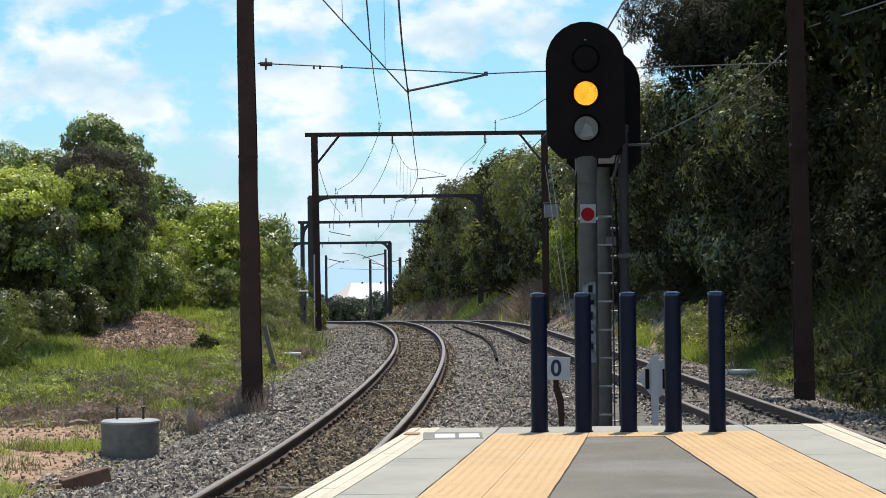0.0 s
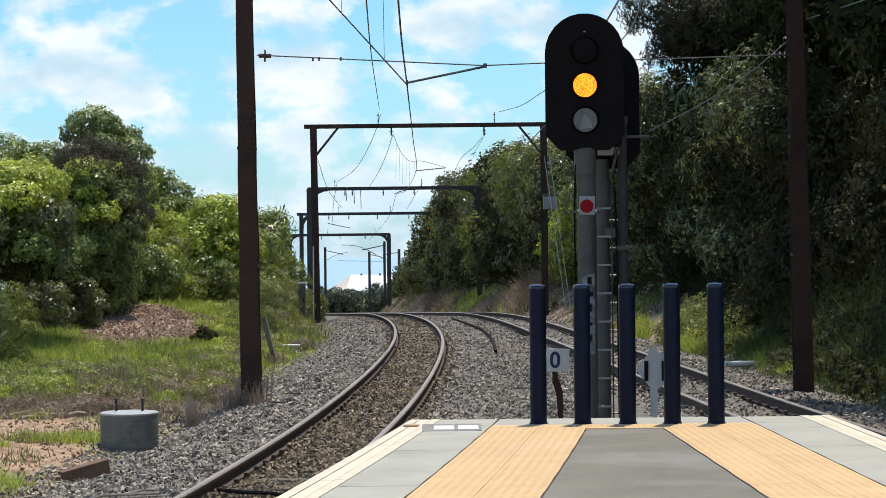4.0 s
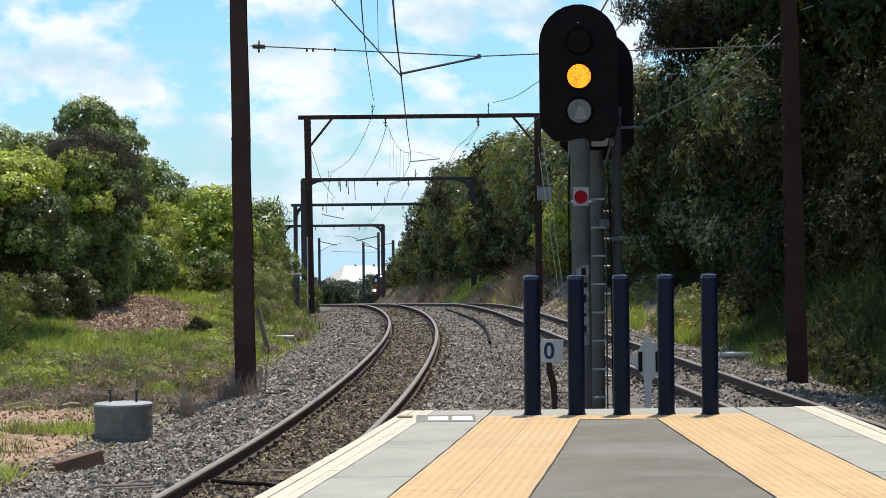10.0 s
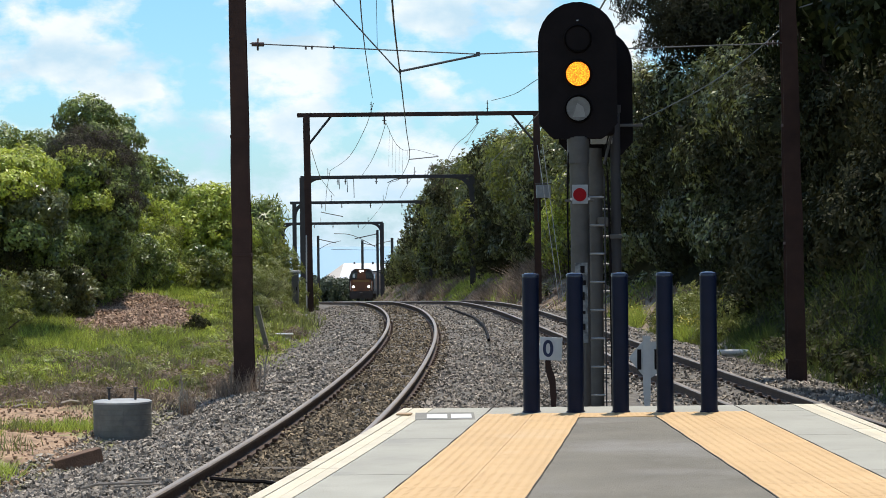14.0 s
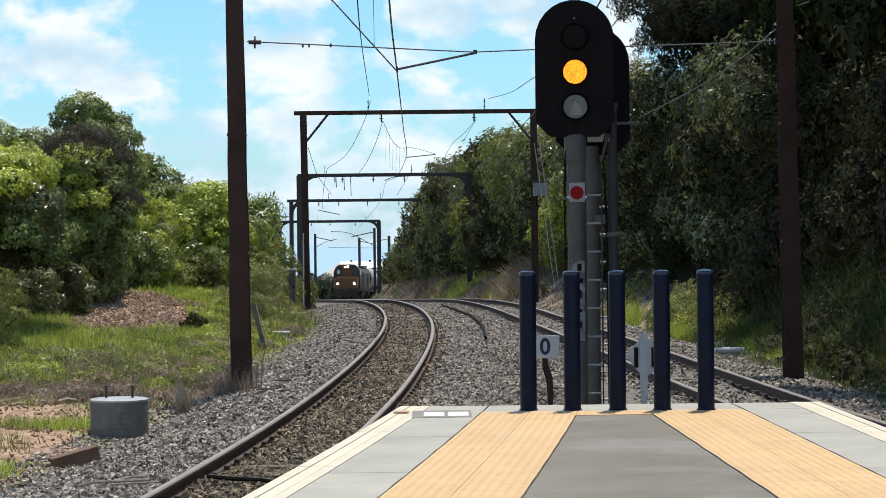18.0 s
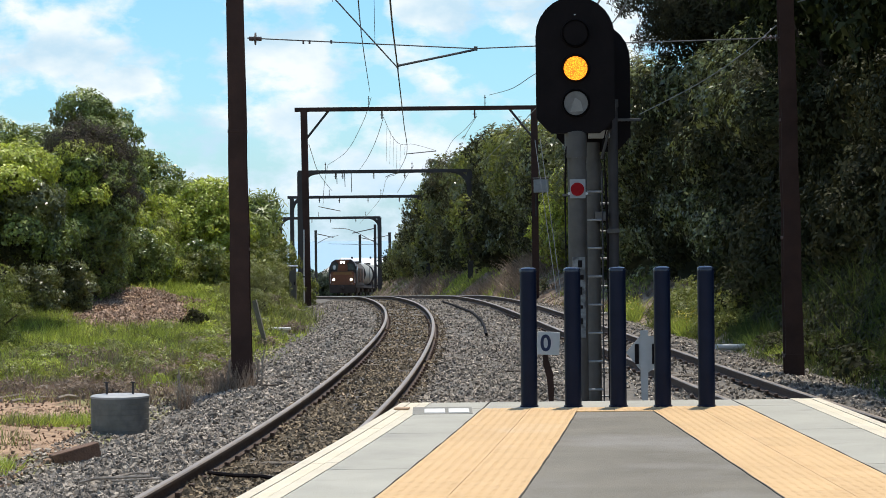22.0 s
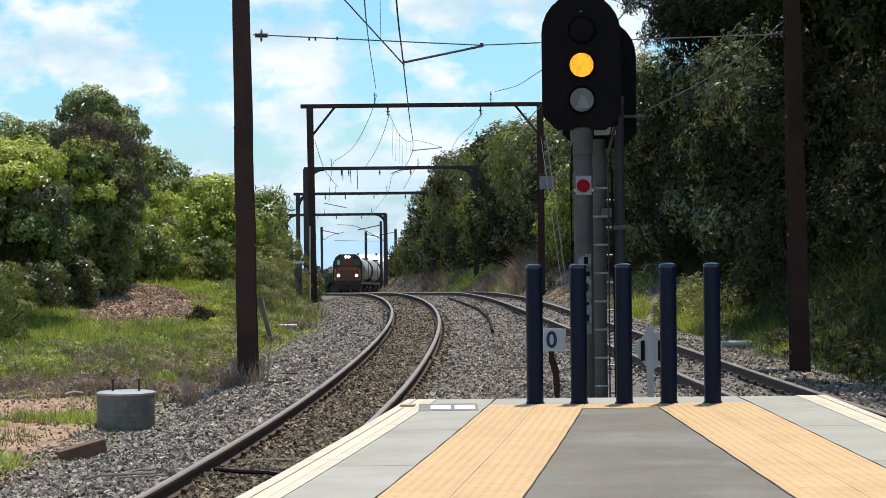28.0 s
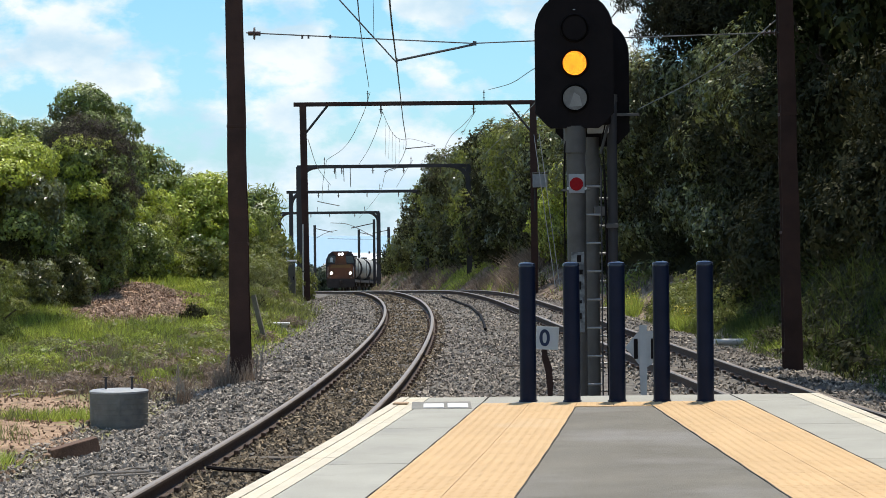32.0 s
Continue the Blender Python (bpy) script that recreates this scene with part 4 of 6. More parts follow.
def build_far_masts():
    for x, d, top, r in ((-10.65, 330, 1.05, 0.18), (-14.5, 280, 1.7, 0.15), (-6.08, 238, 2.2, 0.13), (-6.3, 330, 1.35, 0.2)):
        b = float(rail_z(d)) - 0.6
        m = thing("catenary_mast", Matrix.Translation((x, d, b)), "distant dark mast of the overhead line", "mast", "overhead line masts")
        part("column", h_post(top - b, r * 2), M_STEEL_FAR, m)
        part("bracket", rodded((0, 0, top - b - 0.4), (2.2 if x < -9 else -2.4, 0, top - b - 0.9), 0.05, 6), M_STEEL_FAR, m)


build_far_masts()


def eased(pts, n=6):
    """The points of a smooth curve through pts, as a hanging wire takes it."""
    p = [Vector(q) for q in pts]
    if len(p) < 3:
        return p
    p = [2 * p[0] - p[1], *p, 2 * p[-1] - p[-2]]
    out = []
    for a, b, c, e in zip(p, p[1:], p[2:], p[3:]):
        for i in range(n):
            t = i / n
            out.append(0.5 * (2 * b + (c - a) * t + (2 * a - 5 * b + 4 * c - e) * t * t + (3 * b - a - 3 * c + e) * t ** 3))
    return out + [p[-2]]


def overhead(name, r, pts):
    """One wire of the overhead line, as a thin tube through its supports."""
    ob = part(name, sweep(bmesh.new(), eased(pts), ring(r, 5)), M_PLATE if "guy" in name else M_WIRE)
    return tagged(ob, "thin grey wire of the overhead line" if "arm" not in name else "slender arm that steadies the overhead wire", "wire", "overhead wires")


overhead("contact_wire", 0.012, [(-0.39, 20.0, 3.93), (-0.44, 23.7, 4.05), (-0.49, 29.0, 4.00), (-0.54, 36.4, 4.00), (-0.74, 60.0, 4.25), (-0.97, 86.6, 4.35), (-1.66, 105.0, 4.07), (-2.52, 124.0, 4.26), (-3.69, 158.0, 3.64), (-6.64, 206.0, 2.19)])
overhead("feeder_wire", 0.011, [(-0.71, 21.0, 4.12), (-0.97, 30.0, 4.62), (-1.51, 50.0, 5.55), (-2.35, 86.6, 6.72)])
overhead("feeder_wire", 0.012, [(-2.31, 86.6, 6.51), (-2.90, 95.0, 5.96), (-4.07, 108.0, 5.25), (-5.73, 124.0, 5.07)])
overhead("catenary_wire", 0.012, [(-1.84, 86.6, 5.76), (-2.39, 98.0, 5.42), (-3.10, 110.0, 5.04), (-3.97, 124.0, 4.80)])
overhead("catenary_wire", 0.009, [(-1.84, 86.6, 5.76), (-1.62, 92.0, 5.28), (-1.34, 98.0, 5.16), (-0.85, 104.0, 5.39), (0.21, 112.0, 5.38)])
overhead("dropper_wire", 0.004, [(-0.75, 30.0, 4.85), (-0.84, 34.0, 4.19)])
overhead("dropper_wire", 0.004, [(-1.31, 30.0, 4.85), (-1.47, 34.0, 4.83)])
overhead("feeder_wire", 0.011, [(2.50, 27.0, 4.50), (2.97, 36.4, 4.73), (3.11, 50.0, 5.19), (2.77, 60.0, 5.52), (2.65, 74.0, 6.02), (2.22, 86.6, 6.57)])
overhead("contact_wire", 0.012, [(2.01, 24.0, 4.11), (2.16, 29.0, 4.28), (2.64, 52.0, 4.44), (2.10, 86.6, 4.14)])
overhead("catenary_wire", 0.011, [(1.73, 86.6, 5.77), (1.37, 95.0, 5.61), (0.96, 108.0, 5.66), (0.53, 124.0, 5.22)])
overhead("catenary_wire", 0.009, [(1.73, 86.6, 5.77), (1.56, 92.0, 5.59), (1.39, 100.0, 5.46)])
overhead("stay_wire", 0.012, [(5.97, 30.0, 4.70), (5.88, 36.2, 4.97)])
overhead("stay_wire", 0.012, [(5.54, 36.2, 4.60), (5.49, 40.0, 4.42), (5.27, 45.0, 4.22), (5.15, 56.0, 4.21)])
overhead("guy_wire", 0.014, [(3.94, 86.4, 4.83), (4.57, 84.0, -0.94)])
overhead("guy_wire", 0.014, [(4.14, 86.4, 4.87), (4.74, 84.0, -0.91)])
overhead("catenary_wire", 0.012, [(-4.71, 86.6, 4.76), (-5.08, 100.0, 4.15), (-5.35, 112.0, 3.93), (-5.50, 124.0, 3.67)])
overhead("catenary_wire", 0.014, [(-5.73, 124.0, 5.04), (-6.70, 140.0, 4.22), (-7.65, 158.0, 3.29)])
overhead("catenary_wire", 0.014, [(-1.02, 124.0, 4.99), (-1.69, 140.0, 4.62), (-2.43, 158.0, 4.14)])
overhead("registration_arm", 0.022, [(-2.58, 124.0, 4.38), (-2.08, 124.0, 4.57), (-1.27, 124.0, 4.62)])
overhead("registration_arm", 0.02, [(-0.97, 86.6, 4.35), (0.16, 86.6, 4.45)])
overhead("registration_arm", 0.035, [(-10.74, 240.0, 1.88), (-8.65, 240.0, 1.62), (-5.66, 240.0, 0.03)])
overhead("registration_arm", 0.03, [(-13.41, 260.0, 0.12), (-12.17, 260.0, 0.76), (-10.87, 260.0, 1.07)])
overhead("catenary_wire", 0.025, [(-11.98, 260.0, 0.11), (-8.73, 260.0, 0.01), (-5.66, 240.0, 0.09)])
overhead("registration_arm", 0.03, [(-7.97, 158.0, 3.21), (-7.26, 158.0, 3.05), (-6.43, 158.0, 2.88)])
overhead("dropper_wire", 0.005, [(-1.84, 93.0, 5.81), (-1.96, 97.0, 4.40)])
overhead("dropper_wire", 0.005, [(-1.70, 93.0, 5.51), (-1.82, 97.0, 4.28)])
overhead("dropper_wire", 0.005, [(-1.57, 93.0, 5.27), (-1.67, 97.0, 4.16)])
overhead("dropper_wire", 0.005, [(-1.43, 93.0, 5.11), (-1.53, 97.0, 4.08)])
overhead("dropper_wire", 0.005, [(-1.29, 93.0, 4.99), (-1.38, 97.0, 4.15)])
overhead("dropper_wire", 0.005, [(-1.10, 93.0, 4.92), (-1.18, 97.0, 4.68)])
overhead("dropper_wire", 0.02, [(-5.24, 124.0, 4.66), (-5.22, 124.0, 4.04)])
overhead("dropper_wire", 0.02, [(-4.81, 124.0, 4.66), (-4.78, 124.0, 3.88)])
overhead("dropper_wire", 0.02, [(-4.44, 124.0, 4.66), (-4.42, 124.0, 3.57)])


# ---- small things beside the line ----
def ground_at(x, d):
    return float(ground_z(x, d))


def build_clutter():
    z = ground_at(-4.09, 29.4)
    dr = thing("drum", Matrix.Translation((-4.09, 29.4, z - 0.02)), "grey galvanised cylinder with a pale lid and two rods", "drum")
    h = -0.745 - z + 0.02
    smooth(part("shell", lathe(bmesh.new(), [(0.372, 0), (0.375, 0.03), (0.375, h - 0.02), (0.37, h)], 36), M_DRUM, dr))
    smooth(part("lid", lathe(bmesh.new(), [(0.380, h - 0.015), (0.382, h + 0.008), (0.36, h + 0.02), (0.1, h + 0.03)], 36), M_DRUM_TOP, dr, "pale sunlit lid"))
    for k in range(6):
        part("rib", lathe(bmesh.new(), [(0.374, h * (0.12 + 0.14 * k)), (0.379, h * (0.13 + 0.14 * k)), (0.374, h * (0.14 + 0.14 * k))], 36), M_DRUM, dr)
    part("seam", boxed((0.05, -0.374, h / 2), (0.02, 0.012, h - 0.05)), M_DRUM, dr)
    for x in (-0.17, 0.17):
        r = part("rod", rodded((x, 0, h), (x, 0, h + 0.17), 0.016, 8), M_STEEL_FAR, dr)
        part("rod_cap", boxed((x, 0, h + 0.18), (0.06, 0.06, 0.015), 0.003), M_STEEL_FAR, r)
    z = ground_at(-4.17, 26)
    # rust-brown piece of steel beam, shaped as a plain block
    bl = thing("timber_block", Matrix.Translation((-4.15, 26, z)) @ Matrix.Rotation(radians(24), 4, "Z") @ Matrix.Rotation(radians(-13), 4, "Y"), "short rust-brown steel beam lying in ballast", "timber")
    part("beam", boxed((0.03, 0, 0.09), (0.56, 0.2, 0.17), 0.012), M_BEAM, bl)
    part("broken_end", boxed((-0.27, 0.02, 0.09), (0.1, 0.16, 0.09), 0.02, Matrix.Rotation(0.3, 4, "Z")), M_CLOD, bl)
    pp = thing("white_pipe", Matrix.Translation((5.93, 44.7, -1.05)), "white-painted length of pipe lying at the bank foot", "pipe")
    smooth(part("tube", rodded((-0.36, 0, 0.06), (0.26, 0.05, 0.06), 0.06, 14), M_WHITE, pp))
    smooth(part("end_cap", rodded((0.26, 0.05, 0.06), (0.35, 0.06, 0.06), 0.05, 14, 0.02), M_WHITE, pp))
    z = ground_at(-4.97, 80)
    cb = thing("relay_cabinet", Matrix.Translation((-4.97, 80, z)), "grey trackside cabinet with a pale overhanging top", "cabinet")
    part("body", boxed((0, 0, 0.74), (0.24, 0.34, 1.48), 0.01), M_CABINET, cb)
    part("door", boxed((0, -0.178, 0.8), (0.19, 0.015, 1.2), 0.005), M_CABINET, cb)
    part("top", boxed((0, 0, 1.51), (0.35, 0.44, 0.06), 0.01), M_WHITE, cb, "pale top")
    part("handle", boxed((0.06, -0.19, 0.9), (0.03, 0.015, 0.12), 0.003), M_BLACK, cb)
    for x, d, w in ((-3.97, 58, 0.6), (-4.36, 73, 0.42)):
        z = ground_at(x, d)
        k = thing("trough_lid", Matrix.Translation((x, d, z)), "pale concrete trough lid on the grassy shoulder", "concrete lid", "trough lids")
        part("slab", boxed((0, 0, 0.12), (w, 0.25, 0.05), 0.01), M_WHITE, k)
        part("edge_support", boxed((0, 0, 0.0), (w * 0.8, 0.2, 0.2), 0.01), M_CONC, k)
    z = ground_at(-3.87, 51.6)
    pr = thing("leaning_post", Matrix.Translation((-3.87, 51.6, z - 0.1)), "weathered grey-brown timber plank leaning on the verge", "post")
    part("timber", sweep(bmesh.new(), [(0.06, 0, 0), (-0.08, 0, 0.55), (-0.22, 0, 1.15)], [(-0.12, -0.05), (0.12, -0.05), (0.12, 0.05), (-0.12, 0.05)]), M_POST, pr)
    sc = boxed((0, 0, 0.05), (0.1, 0.05, 0.07), 0.015, Matrix.Rotation(0.5, 4, "X"))
    ob = part("plastic_scrap", sc, M_WHITE)
    ob.location = (-4.604, 37.53, ground_at(-4.604, 37.53))
    tagged(ob, "small crumpled white plastic scrap on the verge", "litter")
    cz = ground_at(-4.93, 86.2)
    cd = thing("cable_riser", Matrix.Translation((-4.93, 86.2, cz)), "thin pale cable pipe rising beside the portal foot", "pipe")
    part("pipe", rodded((0, 0, -0.05), (0.02, 0, 3.0), 0.028, 10), M_WHITE, cd)
    part("clip", boxed((0.01, 0, 1.2), (0.09, 0.08, 0.06), 0.005), M_GALV, cd)
    w = thing("tension_weight_box", Matrix.Translation((4.15, 86.2, 0)), "pale grey box hung on the portal post", "box")
    part("case", boxed((0, 0, 3.06), (0.56, 0.3, 0.5), 0.02), M_PLATE, w)
    part("lid", boxed((0, 0, 3.36), (0.6, 0.34, 0.05), 0.01), M_GALV, w)
    part("hanger", boxed((-0.2, 0.1, 2.6), (0.05, 0.05, 1.4)), M_STEEL_FAR, w)
    cable = [(0.3, 75), (0.75, 68), (1.05, 62), (1.2, 57), (1.18, 52), (1.14, 49)]
    pts = [(x, d, ground_at(x, d) + 0.06) for x, d in cable]
    tagged(part("cable_duct", sweep(bmesh.new(), pts, ring(0.035, 8)), M_BLACK), "black ribbed cable duct curving over the ballast", "cable")
    pts = [(x, d, ground_at(x, d) + 0.05) for x, d in ((-2.1, 20.9), (-1.85, 20.75), (-1.6, 20.82), (-1.3, 20.6))]
    tagged(part("track_cable", sweep(bmesh.new(), pts, ring(0.02, 6)), M_BLACK), "black bonding cable lying across the ballast", "cable")
    for n, pts in enumerate((((-3.35, 21.3), (-3.15, 21.0), (-2.9, 20.95), (-2.6, 20.65)), ((-3.0, 20.97), (-2.85, 21.2), (-2.7, 21.25)), ((-2.95, 20.6), (-2.7, 20.45), (-2.5, 20.5)))):
        pts = [(x, d, ground_at(x, d) + 0.06 + 0.01 * (k % 2)) for k, (x, d) in enumerate(pts)]
        tagged(part("dead_branch", sweep(bmesh.new(), pts, ring(0.016 - 0.003 * n, 6)), M_DEADWOOD), "bleached dead branch lying on the ballast", "branch", "dead branches")
    for x, d, a in ((-2.45, 33.5, 0.4), (-2.4, 36, -0.2), (1.3, 36.5, 0.3), (1.75, 33, -0.5)):
        pts = [(x + 0.14 * k * math.cos(a), d + 0.14 * k * math.sin(a), ground_at(x, d) + 0.05) for k in (-1, 0, 1)]
        tagged(part("ballast_stick", sweep(bmesh.new(), pts, ring(0.012, 5)), M_BARK), "dark stick lying in the ballast", "stick", "sticks")


build_clutter()


def build_hall():
    h = thing("industrial_hall", Matrix.Translation((-20, 600, -13)), "large white-roofed hall by the coast", "building")
    part("wall", boxed((1.0, 14.5, 1.7), (21, 28, 3.4)), M_GREYWHITE, h)
    bm = bmesh.new()
    eave = [bm.verts.new(c) for c in ((-10.6, -0.4, 3.3), (12.6, -0.4, 3.3), (12.6, 29.4, 3.3), (-10.6, 29.4, 3.3))]
    ridge = [bm.verts.new(c) for c in ((-4.9, 14.5, 7.6), (12.6, 14.5, 7.3))]
    low = [bm.verts.new(c) for c in ((-10.6, -0.4, 3.1), (12.6, -0.4, 3.1), (12.6, 29.4, 3.1), (-10.6, 29.4, 3.1))]
    mid = bm.verts.new((-5.7, -0.4, 3.3))
    for q in ((mid, eave[1], ridge[1], ridge[0]), (eave[1], eave[2], ridge[1]), (eave[2], eave[3], ridge[0], ridge[1]), tuple(low[::-1])):
        bm.faces.new(q)
    for i in range(4):
        bm.faces.new((low[i], low[(i + 1) % 4], eave[(i + 1) % 4], eave[i]))
    hip = bmesh.new()
    hv = [hip.verts.new(c) for c in ((-10.6, 29.4, 3.3), (-10.6, -0.4, 3.3), (-5.7, -0.4, 3.3), (-4.9, 14.5, 7.6))]
    hip.faces.new((hv[0], hv[1], hv[3]))
    hip.faces.new((hv[1], hv[2], hv[3]))
    hip.faces.new((hv[0], hv[2], hv[1]))
    hip.faces.new((hv[0], hv[3], hv[2]))
    part("hip_end", hip, surf("beige_roof_sheet", (0.36, 0.32, 0.28), (0.46, 0.41, 0.36), 0.3, 0.6), h, "beige hip of the roof")
    part("roof", bm, surf("white_roof_sheet", (0.66, 0.68, 0.7), (0.74, 0.75, 0.76), 0.3, 0.5), h, "white metal roof")
    for x in (-2.0, 3.0, 7.0):
        part("roof_vent", boxed((x, 14, 7.55), (0.5, 0.5, 0.6), 0.05), M_STEEL_FAR, h)
    for x in (-6, -2, 2, 6):
        part("window", boxed((x, 0.47, 1.9), (2.4, 0.12, 1.2), 0.02), M_BLACK, h)
    k = thing("house", Matrix.Translation((-6.0, 420, -10.2)), "dark-roofed house beyond the bank", "house")
    part("wall", boxed((0, 4, 2.6), (9, 8, 5.2)), M_GREYWHITE, k)
    part("roof", outline(bmesh.new(), [(-5, 5.0), (0, 7.0), (5, 5.0), (5, 4.8), (0, 6.7), (-5, 4.8)], -0.6, 8.6), M_STEEL_FAR, k)
    part("window", boxed((-1.5, -0.03, 3.4), (1.6, 0.1, 1.2), 0.02), M_BLACK, k)


build_hall()

# ---- train ----
M_ORANGE = surf("faded_orange_paint", (0.11, 0.036, 0.012), (0.17, 0.056, 0.016), 1.2, 0.5, bump=0.04, bscale=20, stain=((0.2, 0.09, 0.04), 1.5, 0.6))
M_YELLOW = surf("cab_yellow_paint", (0.17, 0.08, 0.018), (0.23, 0.115, 0.025), 1.2, 0.5, stain=((0.3, 0.17, 0.05), 1.5, 0.62))
M_LOCO_DARK = surf("grimy_charcoal_paint", (0.018, 0.015, 0.015), (0.04, 0.033, 0.03), 1.0, 0.65, stain=((0.08, 0.055, 0.04), 1.0, 0.6))
M_LOCO_SIDE = surf("grimy_brown_paint", (0.035, 0.02, 0.013), (0.075, 0.04, 0.022), 1.0, 0.65, stain=((0.08, 0.055, 0.04), 1.0, 0.6))
M_UNDER = surf("brake_dust_underframe", (0.03, 0.022, 0.018), (0.06, 0.045, 0.036), 2.0, 0.85)
# tank colour darkened in place of the shade that falls on the wagons
M_TANK = surf("dusty_tank_shaded", (0.22, 0.21, 0.18), (0.35, 0.335, 0.29), 0.7, 0.6, metal=0.0, stain=((0.2, 0.19, 0.16), 0.8, 0.57))
M_GLASS = surf("cab_glass", (0.012, 0.014, 0.016), (0.02, 0.022, 0.025), 3, 0.08, spec=0.8)
M_GLINT = surf("painted_daylight_glass", (0.5, 0.53, 0.55), (0.6, 0.62, 0.63), 3, 0.15, spec=0.8)


def bogie(parent, y, axles):
    b = part("bogie", boxed((0, y, 0.62), (1.75, 0.95 * axles + 0.6, 0.35), 0.05), M_UNDER, parent)
    for i in range(axles):
        yy = y + (i - (axles - 1) / 2) * 1.15
        for x in (-0.6, 0.6):
            part("wheel", rodded((x - 0.06, yy, 0.46), (x + 0.06, yy, 0.46), 0.46, 20), M_UNDER, b)


def build_loco():
    t = thing("locomotive", Matrix(), "orange and charcoal diesel locomotive with lit headlamps", "locomotive", "train")
    # the front looks along -y; length 18.2
    part("underframe", boxed((0, 9.1, 1.0), (2.6, 18.2, 0.3), 0.03), M_UNDER, t)
    part("fuel_tank", boxed((0, 8.2, 0.62), (2.3, 4.2, 0.6), 0.08), M_UNDER, t)
    prof = [(-1.32, 1.12), (1.32, 1.12), (1.36, 1.3), (1.36, 2.75), (1.12, 3.35), (0.75, 3.62), (-0.75, 3.62), (-1.12, 3.35), (-1.36, 2.75), (-1.36, 1.3)]
    part("cab", outline(bmesh.new(), prof, 0.55, 3.2), M_LOCO_DARK, t, "charcoal cab with sloping shoulders")
    part("nose", outline(bmesh.new(), [(-1.2, 1.12), (1.2, 1.12), (1.3, 1.4), (1.24, 2.2), (1.0, 2.42), (-1.0, 2.42), (-1.24, 2.2), (-1.3, 1.4)], 0.0, 0.6), M_ORANGE, t, "orange nose")
    part("nose_band", outline(bmesh.new(), [(-0.95, 2.12), (0.95, 2.12), (0.85, 2.4), (-0.85, 2.4)], -0.03, 0.3), M_YELLOW, t)
    part("brow", outline(bmesh.new(), [(-0.55, 2.45), (0.55, 2.45), (0.42, 3.2), (0.72, 3.6), (-0.72, 3.6), (-0.42, 3.2)], 0.45, 0.6), M_ORANGE, t)
    for s in (-1, 1):
        w = part("windscreen", outline(bmesh.new(), [(s * 0.5, 2.55), (s * 1.22, 2.55), (s * 1.14, 3.05), (s * 0.95, 3.2), (s * 0.45, 3.2)], 0.49, 0.56), M_GLASS, t)
        if s < 0:
            # pale pane stands for sky seen through the cab
            part("daylight_pane", outline(bmesh.new(), [(-0.98, 2.66), (-0.72, 2.62), (-0.7, 3.0), (-0.82, 3.08), (-0.96, 3.0)], 0.484, 0.489), M_GLINT, w, "pale pane painted as daylight in the cab's window")
        # left side window coloured pale for the same daylight glint
        part("side_window", boxed((s * 1.345, 1.7, 2.75), (0.06, 0.9, 0.55), 0.02), M_GLINT if s < 0 else M_GLASS, t)
        lamp = part("ditch_lamp_housing", boxed((s * 0.86, -0.06, 1.62), (0.34, 0.14, 0.26), 0.03), M_LOCO_DARK, t)
        part("ditch_lamp", rodded((s * 0.86, -0.16, 1.62), (s * 0.86, -0.13, 1.62), 0.115, 20), M_LAMP, lamp, "lit white lamp")
        part("handrail", rodded((s * 1.18, -0.05, 1.25), (s * 1.15, -0.05, 2.2), 0.02, 8), M_GALV_L, t)
        part("step", boxed((s * 1.1, 0.1, 0.72), (0.4, 0.3, 0.6), 0.02), M_UNDER, t)
        part("buffer_beam_lamp", rodded((s * 0.95, -0.1, 1.22), (s * 0.95, -0.06, 1.22), 0.07, 12), M_LENS_OFF, t)
    hb = part("headlamp_box", boxed((0, 0.42, 3.36), (0.56, 0.2, 0.3), 0.04), M_LOCO_DARK, t)
    for x in (-0.13, 0.13):
        part("headlamp", rodded((x, 0.3, 3.36), (x, 0.33, 3.36), 0.11, 20), M_LAMP, hb, "lit white headlamp")
    part("cowcatcher", outline(bmesh.new(), [(-1.2, 0.3), (1.2, 0.3), (1.3, 1.12), (-1.3, 1.12)], -0.12, 0.1), M_UNDER, t)
    part("coupler", boxed((0, -0.3, 0.85), (0.3, 0.5, 0.3), 0.05), M_UNDER, t)
    part("hood", outline(bmesh.new(), [(-1.28, 1.12), (1.28, 1.12), (1.28, 2.85), (1.0, 3.3), (-1.0, 3.3), (-1.28, 2.85)], 3.2, 17.8), M_LOCO_SIDE, t, "long grimy brown engine hood")
    for i in range(7):
        part("hood_door", boxed((1.29, 4.4 + i * 1.9, 2.1), (0.05, 1.3, 1.4), 0.02), M_LOCO_SIDE if i % 3 else M_ORANGE, t)
    for y in (6.0, 9.0, 12.0, 14.5):
        part("roof_fan", rodded((0, y, 3.28), (0, y, 3.42), 0.55, 20), M_UNDER, t)
    part("exhaust", boxed((0, 7.5, 3.45), (0.5, 0.9, 0.3), 0.04), M_UNDER, t)
    part("walkway_rail", rodded((1.38, 3.4, 1.9), (1.38, 17.8, 1.9), 0.025, 8), M_STEEL_FAR, t)
    bogie(t, 3.2, 3)
    bogie(t, 14.8, 3)
    return t


